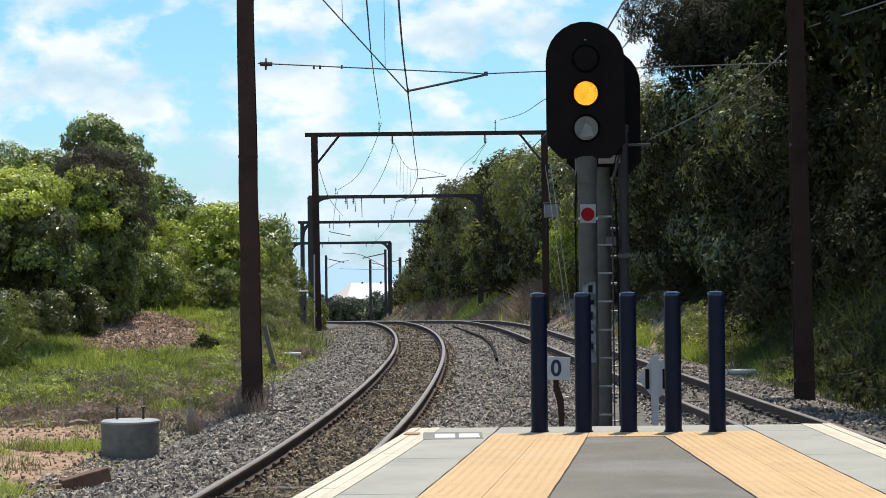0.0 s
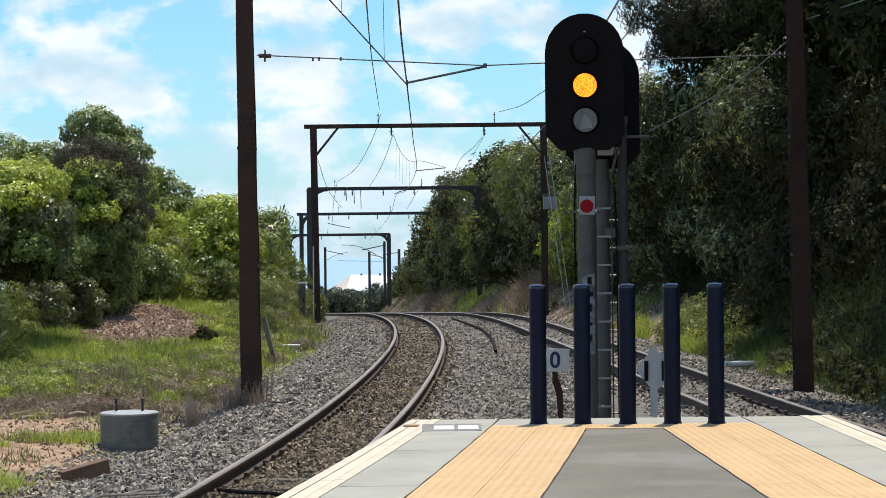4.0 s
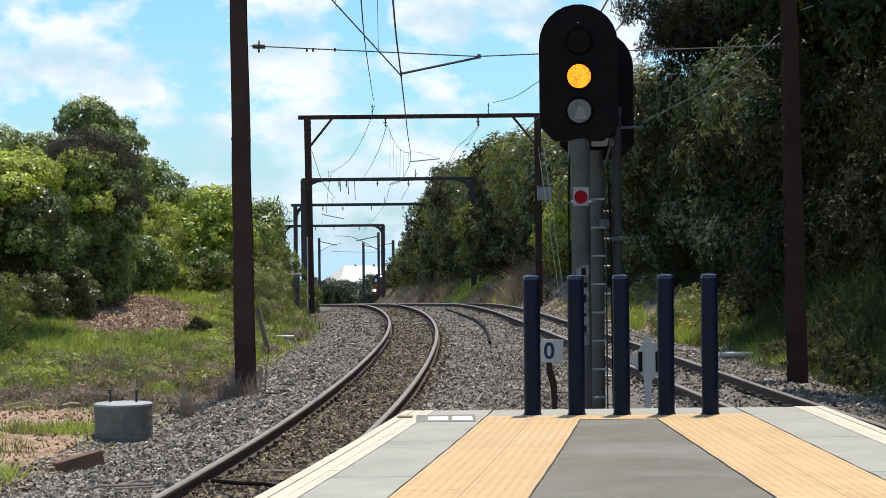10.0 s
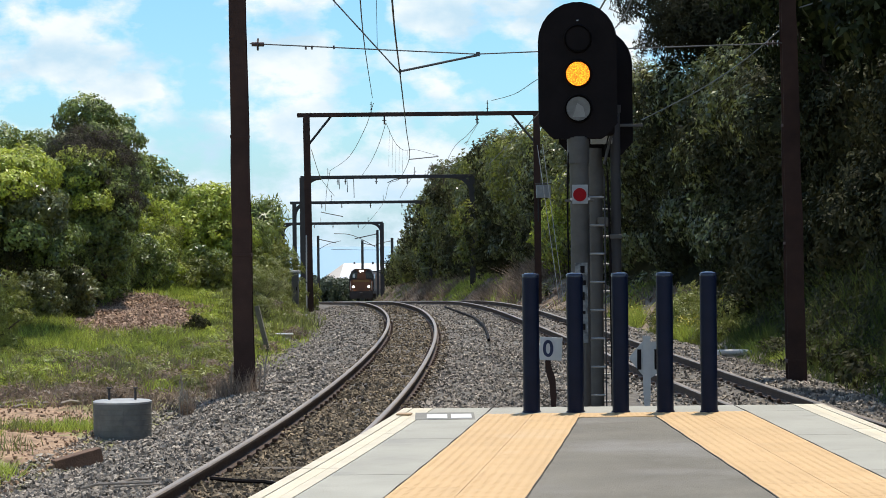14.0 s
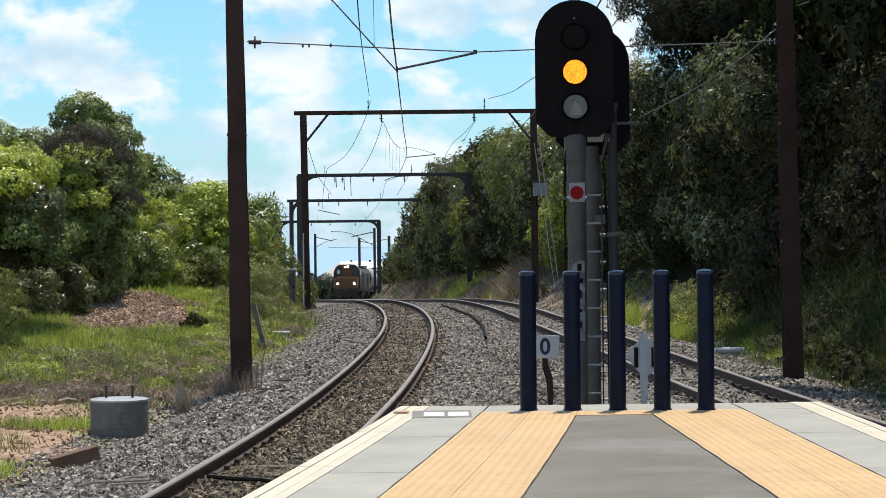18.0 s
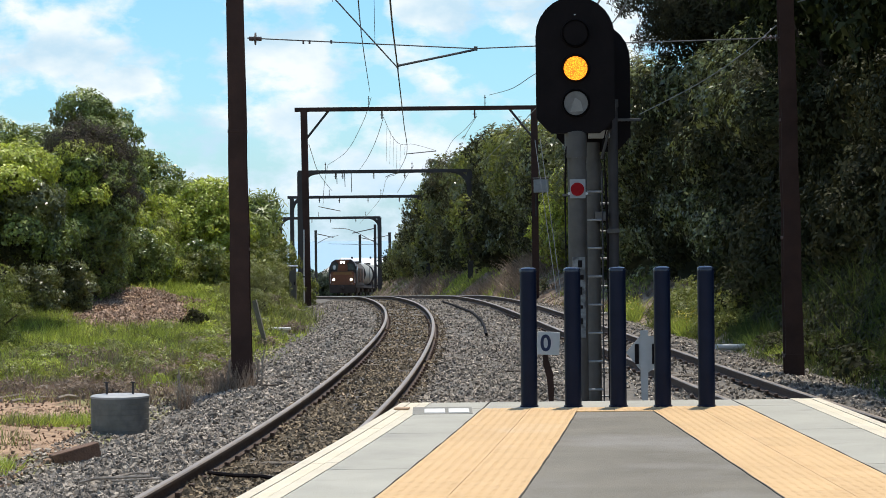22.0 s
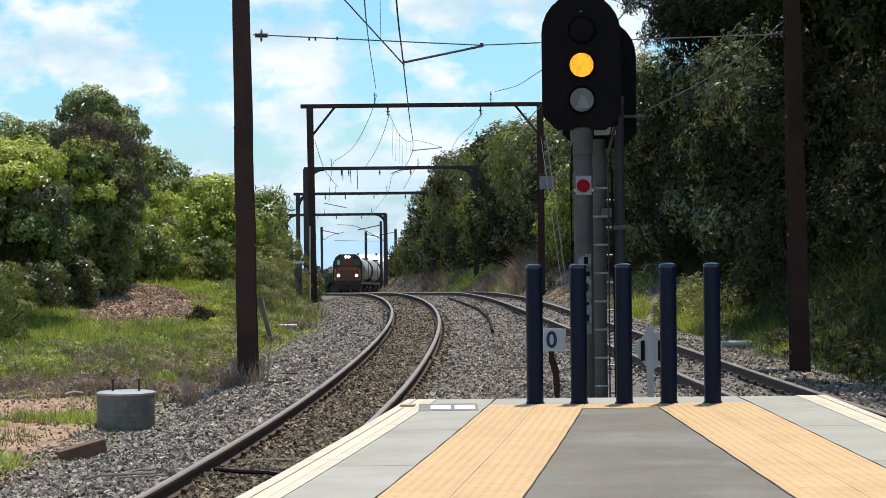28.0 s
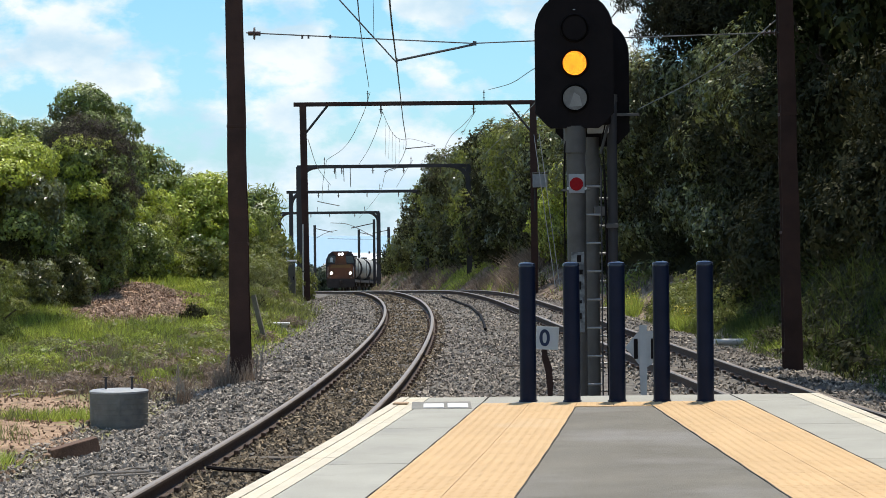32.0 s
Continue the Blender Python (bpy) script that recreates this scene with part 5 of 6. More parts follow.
def build_wagon():
    t = thing("tank_wagon", Matrix(), "dusty beige-grey tank wagon, colour darkened for shade, with dark end bands", "wagon", "train")
    part("underframe", boxed((0, 6.4, 1.0), (2.3, 12.8, 0.3), 0.03), M_UNDER, t)
    prof = [(0.3, 0.0), (0.9, 0.12), (1.2, 0.35), (1.28, 0.7), (1.28, 11.3), (1.2, 11.65), (0.9, 11.88), (0.3, 12.0)]
    barrel = part("barrel", lathe(bmesh.new(), prof, 28), M_TANK, t, "rounded beige-grey barrel")
    barrel.matrix_basis = Matrix.Translation((0, 0.4, 2.35)) @ Matrix.Rotation(-math.pi / 2, 4, "X")
    smooth(barrel)
    # dark end bands added to read as the dark gaps between wagons
    for y in (0.75, 12.05):
        b = part("band", lathe(bmesh.new(), [(1.29, -0.09), (1.3, -0.07), (1.3, 0.07), (1.29, 0.09)], 28), M_LOCO_DARK, t)
        b.matrix_basis = Matrix.Translation((0, y, 2.35)) @ Matrix.Rotation(-math.pi / 2, 4, "X")
        part("cradle", boxed((0, y, 1.3), (2.2, 0.3, 0.5), 0.03), M_UNDER, t)
    part("hatch", rodded((0, 6.4, 3.6), (0, 6.4, 3.8), 0.35, 16), M_UNDER, t)
    part("side_ladder", boxed((1.34, 6.4, 2.3), (0.04, 0.45, 2.0)), M_GALV, t)
    bogie(t, 2.0, 2)
    bogie(t, 10.8, 2)
    return t


LOCO = build_loco()
WAGONS = [build_wagon()]
for _ in range(4):
    WAGONS.append(copy_thing(WAGONS[0], Matrix()))

# ---- plants ----
def rosettes(p, nrm, k, size, rng, slim):
    """Small rosettes of k leaves at each point, spread about the outward direction."""
    p, nrm = np.repeat(p, k, 0), np.repeat(nrm, k, 0)
    n = len(p)
    t = rng.normal(0, 1, (n, 3))
    t -= nrm * (t * nrm).sum(1, keepdims=True)
    t /= np.linalg.norm(t, axis=1, keepdims=True) + 1e-9
    t = t + nrm * rng.uniform(0.0, 0.7, (n, 1))
    t[:, 2] -= 0.15
    t /= np.linalg.norm(t, axis=1, keepdims=True)
    face = nrm + rng.normal(0, 0.3, (n, 3)) + np.array((0, 0, 0.35))
    s = np.cross(face, t)
    s /= np.linalg.norm(s, axis=1, keepdims=True) + 1e-9
    up = np.cross(t, s)
    L = (size * rng.uniform(0.6, 1.25, n))[:, None]
    w = L * slim * 0.5
    p = p + rng.normal(0, size * 0.25, (n, 3))
    out = np.empty((n, 4, 3))
    out[:, 0] = p
    out[:, 1] = p + t * L * 0.5 + s * w + up * L * 0.04
    out[:, 2] = p + t * L - up * L * 0.15
    out[:, 3] = p + t * L * 0.5 - s * w + up * L * 0.04
    return out


def foliage(blobs, seed, size=0.2, density=22, k=6, slim=0.5, shell=0.4, low=-0.75, face=None):
    rng = np.random.default_rng(seed)
    out = []
    for b in blobs:
        c, r = b[:3], b[3:]
        area = 4 * math.pi * ((r[0] * r[1]) ** 1.6 / 3 + (r[0] * r[2]) ** 1.6 / 3 + (r[1] * r[2]) ** 1.6 / 3) ** (1 / 1.6)
        p, v = blob_points(c, r, max(6, int(area * density)), rng, shell, low)
        if face:
            keep = v @ np.array(face) > -0.08
            p, v = p[keep], v[keep]
        out.append(rosettes(p, v, k, size, rng, slim))
    return np.concatenate(out)


def limb(bm, a, b, r0, r1, rng, n=5):
    a, b = Vector(a), Vector(b)
    pts = [a.lerp(b, i / n) + Vector((rng.uniform(-1, 1), rng.uniform(-1, 1), 0)) * 0.06 * (b - a).length * (0 < i < n) for i in range(n + 1)]
    rings = []
    for i, p in enumerate(pts):
        d = (pts[min(i + 1, n)] - pts[max(i - 1, 0)]).normalized()
        s = d.cross(Vector((0, 1, 0.1))).normalized()
        u = s.cross(d)
        r = r0 + (r1 - r0) * i / n
        rings.append([bm.verts.new(p + s * r * math.cos(q) + u * r * math.sin(q)) for q in np.arange(7) * 2 * math.pi / 7])
    for q0, q1 in zip(rings, rings[1:]):
        for i in range(7):
            bm.faces.new((q0[i], q0[(i + 1) % 7], q1[(i + 1) % 7], q1[i]))


def tree(name, x, d, h, w, crown_low, label, mats, seed, size=0.2, density=20, k=6, slim=0.5, n_blobs=14, base=None, rough_shape=0.29, category="tree"):
    """A tree or tall shrub: tapered stem, limbs, and an uneven crown of leaf rosettes."""
    rng = random.Random(seed)
    z = ground_at(x, d) - 0.1 if base is None else base
    t = thing(name, Matrix.Translation((x, d, z)), label, category, "trees and shrubs beside the line")
    blobs = []
    mid = (crown_low + h) / 2
    far = 0.66 if d < 70 and x < 0 else 0.9 if x < 0 and d < 95 else 1.2
    n_blobs, size, density = int(n_blobs * 1.35), size * 0.8 * far, density * 1.25 / far ** 2
    for i in range(n_blobs):
        a, e = i * 2.39996 + rng.uniform(-0.5, 0.5), -0.7 + 1.7 * ((i + rng.random()) / n_blobs)
        q = math.sqrt(max(0.05, 1 - e * e * 0.95))
        f = rng.uniform(0.55, 0.82)
        r = w / 2 * rough_shape * rng.uniform(0.85, 1.6)
        c = (w / 2 * f * q * math.cos(a), w / 2 * f * q * math.sin(a), mid + (h - crown_low) / 2 * e * 0.8)
        blobs.append((*c, r * 1.15, r * 1.15, r * rng.uniform(0.65, 0.9)))
    blobs.append((0, 0, mid, w * 0.34, w * 0.34, (h - crown_low) * 0.40))
    blobs.append((0, 0, crown_low + (h - crown_low) * 0.28, w * 0.36, w * 0.36, (h - crown_low) * 0.3))
    bm = bmesh.new()
    limb(bm, (0, 0, 0), (rng.uniform(-0.2, 0.2), 0, mid), min(0.15, 0.03 * h), min(0.07, 0.014 * h), rng)
    for b in blobs[:9]:
        limb(bm, (0, 0, crown_low * 0.85 + 0.3 * rng.random()), b[:3], min(0.06, 0.013 * h), 0.02, rng)
    smooth(part("trunk", bm, M_BARK, t, "twisted stem with several limbs"))
    if not isinstance(mats, tuple):
        mats = (mats,)
    # sun and shade put into leaf colour: mats go top to bottom, unevenly mixed
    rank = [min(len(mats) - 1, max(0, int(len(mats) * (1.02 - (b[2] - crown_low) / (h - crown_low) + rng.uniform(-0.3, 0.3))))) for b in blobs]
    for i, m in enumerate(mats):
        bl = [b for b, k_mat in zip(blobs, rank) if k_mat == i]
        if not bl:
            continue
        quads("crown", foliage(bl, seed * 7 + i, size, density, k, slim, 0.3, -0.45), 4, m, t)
    return t


def build_left_trees():
    # front crowns: sunlit leaf colours above, shaded leaf colours below
    tree("broadleaf_shrub", -10.15, 52, 4.35, 3.6, 1.3, "dense glossy-leaved shrub, sunlit top and shaded foot put into leaf colour", (L_BRIGHT, L_MID, L_SLOPE, L_BANK), 11, 0.19, 30, 6, 0.5, 18)
    tree("broadleaf_tree", -9.3, 60.5, 4.4, 2.5, 1.0, "rounded broadleaf tree with glossy leaves, sunlight coloured in at the top", (L_BRIGHT, L_MID, L_MID), 12, 0.19, 28, 6, 0.5, 16)
    tree("broadleaf_tree", -9.85, 66, 5.85, 2.9, 1.6, "tall broadleaf tree with sunlight and shade coloured into its crown", (L_MID, L_SLOPE), 13, 0.2, 24, 6, 0.5, 16)
    tree("feathery_tree", -9.2, 61, 4.95, 2.75, 1.9, "dark bronze feathery tea-tree with fine foliage", L_TEATREE, 14, 0.12, 55, 6, 0.16, 16)
    tree("broadleaf_shrub", -9.25, 63, 3.3, 2.2, 0.1, "glossy green shrub under taller trees", L_MID, 15, 0.17, 26, 6, 0.5, 10)
    tree("broadleaf_shrub", -9.2, 61, 2.6, 2.2, 0.0, "glossy green shrub under taller trees", L_MID, 28, 0.17, 22, 6, 0.5, 10)
    tree("broadleaf_shrub", -10.0, 60, 2.3, 1.9, 0.0, "glossy green shrub under taller trees", L_MID, 25, 0.17, 26, 6, 0.5, 10)
    tree("broadleaf_tree", -10.2, 80, 5.2, 2.8, 0.4, "rounded green tree standing behind shrubs", L_MID, 16, 0.22, 18, 6, 0.5, 14)
    tree("broadleaf_tree", -7.75, 76, 3.95, 3.2, 0.3, "broad yellow-green shrub with a rounded top", (L_BRIGHT, L_BRIGHT), 17, 0.2, 24, 6, 0.45, 16)
    tree("olive_shrub", -8.9, 70.5, 2.3, 2.4, 0.0, "soft olive and yellowish shrub on the verge", (L_OLIVE, L_BRIGHT), 18, 0.13, 36, 6, 0.3, 12)
    tree("broadleaf_shrub", -7.1, 70, 1.9, 1.8, 0.0, "green shrub with a few yellow leaves", (L_MID, L_OLIVE), 19, 0.15, 30, 6, 0.45, 10)
    tree("broadleaf_shrub", -6.55, 82, 3.2, 2.0, 0.0, "narrow olive feathery shrub beside the mast", (L_MID, L_OLIVE), 20, 0.15, 32, 6, 0.3, 12)
    tree("broadleaf_shrub", -6.15, 88, 2.7, 1.9, 0.0, "feathery olive shrub beside the portal", (L_OLIVE, L_MID), 21, 0.15, 32, 6, 0.3, 12)
    tree("palm_like_tree", -7.3, 92, 4.1, 2.3, 2.5, "spiky palm-like tree with long green leaves", L_MID, 22, 0.5, 9, 5, 0.2, 8)
    for i, (x, d, h, w, m) in enumerate(((-9.35, 57.6, 1.5, 1.6, L_SLOPE), (-9.15, 62.0, 1.75, 1.5, L_MID), (-8.5, 66.5, 1.7, 1.6, L_MID), (-9.8, 55.2, 1.5, 1.5, L_SLOPE), (-8.0, 69.0, 1.3, 1.5, (L_OLIVE, L_BRIGHT)), (-10.15, 53.0, 1.0, 1.3, L_OLIVE))):
        tree("broadleaf_shrub", x, d, h, w, -0.1, "glossy green shrub at the foot of taller trees", m, 300 + i, 0.16, 26, 6, 0.5, 10)
    for i, (x, d) in enumerate(((-10.3, 57.5), (-9.7, 58.2))):
        tree("broadleaf_shrub", x, d, 1.3 + 0.15 * i, 1.5, 0.0, "glossy green shrub under taller trees", L_SLOPE, 33 + i, 0.16, 26, 6, 0.5, 9)
    for i, (x, d, h, w) in enumerate(((-10.2, 57, 2.6, 2.4), (-9.9, 60.5, 2.8, 2.4), (-9.4, 70.5, 2.6, 2.4), (-9.7, 68.5, 3.0, 2.6), (-10.9, 49.5, 1.5, 1.8), (-9.5, 74, 2.8, 2.6), (-8.3, 73.5, 1.8, 1.8), (-6.2, 74, 1.5, 1.6), (-6.2, 79, 2.0, 1.8), (-9.6, 68.0, 2.2, 2.0), (-5.7, 84, 1.5, 1.6), (-5.3, 90, 1.5, 1.5))):
        # L_DARK paints the shaded hollow, L_BRIGHT paints sunlight on the open shrubs
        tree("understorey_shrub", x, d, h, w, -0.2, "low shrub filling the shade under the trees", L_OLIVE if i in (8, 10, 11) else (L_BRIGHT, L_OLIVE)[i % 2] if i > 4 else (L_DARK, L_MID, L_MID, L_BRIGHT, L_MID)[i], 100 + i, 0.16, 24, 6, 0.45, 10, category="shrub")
    for i, (x, d, h, w) in enumerate(((-4.95, 63, 0.8, 1.0), (-5.3, 67, 1.2, 1.3), (-5.2, 71, 1.4, 1.4), (-5.5, 76, 1.7, 1.5), (-5.15, 80.5, 1.3, 1.2), (-4.75, 69, 0.7, 0.9))):
        tree("feathery_shrub", x, d, h, w, -0.1, "feathery olive shrub on the slope beside the track", (L_OLIVE, G_DULL), 200 + i, 0.12, 46, 6, 0.22, 9, category="shrub")
    tree("broadleaf_tree", -12.3, 67, 4.95, 3.8, 0.6, "broad leafy tree behind the front shrubs", (L_MID, L_OLIVE), 31, 0.19, 22, 6, 0.5, 14)
    tree("broadleaf_shrub", -9.25, 72, 3.3, 2.3, 0.1, "bright leafy shrub in the sun", (L_BRIGHT, L_OLIVE), 32, 0.17, 26, 6, 0.45, 12)
    tree("broadleaf_tree", -9.1, 86, 4.6, 3.2, 0.3, "rounded green tree standing behind shrubs", L_MID, 30, 0.18, 22, 6, 0.5, 14)
    tree("broadleaf_tree", -11.8, 84, 4.6, 4.0, 0.4, "rounded green tree standing behind shrubs", L_DARK, 23, 0.24, 14, 6, 0.5, 12)
    tree("broadleaf_tree", -13.5, 60, 5.4, 5.0, 0.4, "dense green tree at the edge of the verge", L_MID, 24, 0.22, 14, 6, 0.5, 14)
    tree("feathery_shrub", -9.15, 46, 2.0, 1.8, 0.0, "dull green feathery shrub", (L_OLIVE, L_MID), 26, 0.1, 60, 6, 0.25, 10)
    tree("feathery_shrub", -6.0, 56.6, 0.55, 0.65, 0.0, "small dark shrub on the bare mound", L_BANK, 27, 0.1, 60, 6, 0.4, 6, category="shrub")
    for i, (x, d, h, w) in enumerate(((-8.6, 100, 3.2, 4), (-11.5, 112, 4, 5), (-11.2, 130, 3.4, 4.6), (-14, 150, 4.2, 6), (-16.5, 175, 4.2, 6), (-19, 205, 4.5, 7), (-20.5, 235, 4.5, 7))):
        tree("broadleaf_tree", x, d, h, w, 0.2, "green tree farther along the verge", L_MID if i % 2 else L_OLIVE, 40 + i, 0.3, 8, 6, 0.5, 10)


build_left_trees()


def build_far_trees():
    rng = random.Random(4)
    for i in range(13):
        x = -30 + i * 2.35 + rng.uniform(-0.6, 0.6)
        d = rng.uniform(325, 360)
        h = rng.uniform(2.6, 4.2)
        z = -7.6 - 0.02 * (d - 300)
        top_low = h + (0.8 if i % 4 == 0 else 0)
        tree("distant_tree", x, d, top_low + 1.6, rng.uniform(4.2, 6.4), -1.2, "distant grey-green tree below the line", L_FAR, 60 + i, 0.45, 4, 6, 0.5, 9, base=z - 1.2)


build_far_trees()


def build_bank_plants():
    """The steep bank beside the far track, overgrown from foot to top."""
    rng = np.random.default_rng(8)
    sets = {"dark": [], "mid": [], "bronze": [], "olive": [], "bright": [], "verge": []}
    d = 20.0
    while d < 262:
        xr, rz = float(x_right(d)), float(rail_z(d))
        top = float(np.interp(d, (20, 52, 58, 70, 78, 90, 106, 124, 142, 158, 170, 185, 200, 262), (8.4, 7.6, 7.0, 7.3, 7.3, 7.0, 7.6, 8.3, 8.8, 8.0, 6.6, 4.2, 2.8, 2.0))) + 0.35 * math.sin(d * 0.17) + 0.3 * math.sin(d * 0.43)
        far = float(np.clip((d - 54) / 12, 0, 1))
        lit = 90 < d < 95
        h = (1.9 if d < 50 else 1.2) + 0.5 * math.sin(d * 0.6) if d < 62 else (2.0 if d < 96 else 2.8) + 0.5 * math.sin(d * 0.5)
        while h < top:
            k = h / top
            lip = float(np.clip((k - 0.5) / 0.22, 0, 1))
            r = rng.uniform(0.8, 1.45) * (0.75 if h < 2.0 else 1.0)
            u = (1 - far) * (3.35 + h / 1.45 + r * 0.35) + far * ((5.75 - 0.85 * lip if d < 105 else 5.2 - 0.5 * lip) + r * 0.2) + rng.uniform(-0.35, 0.35) + 0.4 * math.sin(d * 0.33 + h * 0.8)
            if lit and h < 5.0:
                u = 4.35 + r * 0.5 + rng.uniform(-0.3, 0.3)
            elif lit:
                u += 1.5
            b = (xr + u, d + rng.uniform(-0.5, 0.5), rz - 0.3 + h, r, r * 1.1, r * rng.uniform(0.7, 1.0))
            # pick paints shade by height: dark leaf low, brighter leaf towards the top
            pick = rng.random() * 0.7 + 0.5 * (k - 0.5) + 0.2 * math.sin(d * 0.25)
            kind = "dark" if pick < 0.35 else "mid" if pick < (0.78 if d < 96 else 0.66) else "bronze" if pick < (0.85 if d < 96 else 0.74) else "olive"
            # near slope nearly all dark leaf, its shade kept in the colour
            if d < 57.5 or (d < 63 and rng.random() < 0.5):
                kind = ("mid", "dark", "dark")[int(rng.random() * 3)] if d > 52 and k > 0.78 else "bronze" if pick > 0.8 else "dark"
            # creeper coloured brighter here, as if the sun caught it
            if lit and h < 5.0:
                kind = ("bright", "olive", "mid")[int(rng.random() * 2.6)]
            sets[kind].append(b)
            h += r * 0.8
        # leaning shrubs, partly unseen, added to shade the near slope; a gap admits sun
        if d < 59:
            for k in range(4):
                u, r = (5.2 if 35.5 < d < 47 else 4.3) + 1.15 * k + rng.uniform(-0.35, 0.35), rng.uniform(0.9, 1.35)
                if not (43.0 < d < 45.6 and k < 2):
                    sets["dark" if d < 50 or rng.random() < 0.6 else "mid" if rng.random() < 0.92 else "olive"].append((xr + u + 0.9 * (d > 50.5), d + rng.uniform(-0.4, 0.4), rz + (4.5 if d < 50 else 5.1) + 0.25 * k + rng.uniform(-0.5, 0.5), r, r, r * 0.75))
        for _ in range(2):
            r = rng.uniform(1.0, 1.7)
            u = 5.6 + rng.uniform(0.6, 4.0)
            sets["dark" if rng.random() < 0.5 else "mid"].append((xr + u, d, rz - 0.6 + top + rng.uniform(-0.9, 0.35), r, r, r * 0.75))
        d += 1.05 if d < 110 else 1.6
    # creepers that have grown over the posts of the farther portals
    for d0, u0, top in ((122.6, 3.2, 5.2), (156.4, 3.75, 5.0)):
        for i in range(15):
            d, h = d0 - rng.uniform(0, 2.5), 2.2 + (top - 2.2) * (i + rng.random()) / 15
            r = rng.uniform(0.35, 0.75)
            sets[("mid", "dark", "olive")[i % 3]].append((float(x_right(d)) + u0 + rng.uniform(-0.1, 0.6), d, float(rail_z(d)) - 0.3 + h, r, r, r))
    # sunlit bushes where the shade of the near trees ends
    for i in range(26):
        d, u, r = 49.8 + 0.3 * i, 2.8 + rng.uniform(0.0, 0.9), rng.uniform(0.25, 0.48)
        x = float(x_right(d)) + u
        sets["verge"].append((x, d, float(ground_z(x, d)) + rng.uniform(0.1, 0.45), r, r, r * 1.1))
    # low growth along the foot of the bank
    d = 22.0
    while d < 100:
        for _ in range(3):
            r = rng.uniform(0.16, 0.42) * (1.0 if d < 60 else 1.35)
            u = 2.75 + rng.uniform(0.0, 0.9 if d < 50 else 1.5)
            x = float(x_right(d)) + u
            if not (41.5 < d < 49.0 and u < 3.8):
                z = float(ground_z(x, d))
                if (48 < d < 57) or rng.random() < 0.16:
                    sets["dark" if d < 48 else "verge" if d < 62 else "bronze" if rng.random() < 0.6 else "mid"].append((x, d, z + r * 0.35, r * 1.2, r * 1.2, r * 0.8))
        d += 0.45 if d < 60 else 0.9
    for kind, m, size, dens, slim, lab in (("dark", L_BANK, 0.16, 11, 0.5, "shrubs and creepers on the bank, leaf colour darkened for its shade"), ("mid", L_SLOPE, 0.17, 11, 0.5, "green broadleaf shrubs covering the steep bank"), ("bronze", L_BRONZE, 0.12, 18, 0.25, "brownish feathery shrubs on the bank"), ("olive", L_OLIVE, 0.16, 13, 0.45, "yellow-green shrubs and vines on the bank"), ("bright", L_BRIGHT, 0.15, 15, 0.5, "creeper on the bank, leaf colour brightened as if sunlit"), ("verge", L_OLIVE, 0.075, 55, 0.4, "yellow-green weeds and low bushes at the foot of the bank")):
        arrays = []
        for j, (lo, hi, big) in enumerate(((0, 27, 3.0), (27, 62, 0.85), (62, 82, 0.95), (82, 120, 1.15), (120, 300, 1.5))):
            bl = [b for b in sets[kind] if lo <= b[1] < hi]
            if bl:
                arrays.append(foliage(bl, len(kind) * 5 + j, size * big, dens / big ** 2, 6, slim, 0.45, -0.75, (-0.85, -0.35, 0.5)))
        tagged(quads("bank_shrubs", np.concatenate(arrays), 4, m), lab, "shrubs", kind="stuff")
    # bank trees nearer than d 50 are mostly unseen, added to block light
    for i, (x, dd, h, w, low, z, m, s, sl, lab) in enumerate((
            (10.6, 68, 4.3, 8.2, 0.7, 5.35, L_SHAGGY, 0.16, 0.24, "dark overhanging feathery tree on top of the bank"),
            (8.9, 48.3, 4.8, 5.4, -1.6, 5.4, L_DARK, 0.18, 0.45, "overhanging tree added on the bank for shade, its leaf darkened"),
            (10.1, 39.4, 4.8, 5.6, -1.6, 5.0, L_DARK, 0.18, 0.45, "overhanging tree added on the bank for shade, its leaf darkened"),
            (8.8, 33.2, 5.2, 6.6, -1.6, 4.4, L_DARK, 0.28, 0.45, "overhanging tree added on the bank for shade, its leaf darkened"),
            (9.4, 26.5, 5.4, 6.2, -1.6, 3.8, L_DARK, 0.28, 0.45, "overhanging tree added on the bank for shade, its leaf darkened"),
            (9.8, 20, 5.6, 6.4, -1.6, 3.4, L_DARK, 0.28, 0.45, "overhanging tree added on the bank for shade, its leaf darkened"),
            (12.0, 44, 5.0, 6.0, -1.6, 5.6, L_DARK, 0.2, 0.45, "leaning tree added on top of the bank for shade, its leaf darkened"),
            (12.0, 36, 5.5, 6.0, -1.6, 5.2, L_DARK, 0.3, 0.45, "leaning tree added on top of the bank for shade, its leaf darkened"),
            (12.2, 28, 6.0, 6.0, -1.6, 4.6, L_DARK, 0.3, 0.45, "leaning tree added on top of the bank for shade, its leaf darkened"))):
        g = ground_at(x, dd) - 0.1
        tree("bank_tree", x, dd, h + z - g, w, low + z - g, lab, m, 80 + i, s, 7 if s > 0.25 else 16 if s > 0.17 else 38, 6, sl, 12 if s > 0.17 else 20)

    # a low creeper that follows the slope itself
    n = 34000
    d = np.where(rng.random(n) < 0.6, rng.uniform(34, 60, n), rng.uniform(42, 54, n))
    u = rng.uniform(2.9, 7.5, n)
    x = x_right(d) + u
    z = ground_z(x, d)
    slope = (ground_z(x + 0.05, d) - z) / 0.05
    nrm = np.stack([-slope, np.zeros(n) - 0.1, np.ones(n)], 1)
    nrm /= np.linalg.norm(nrm, axis=1, keepdims=True)
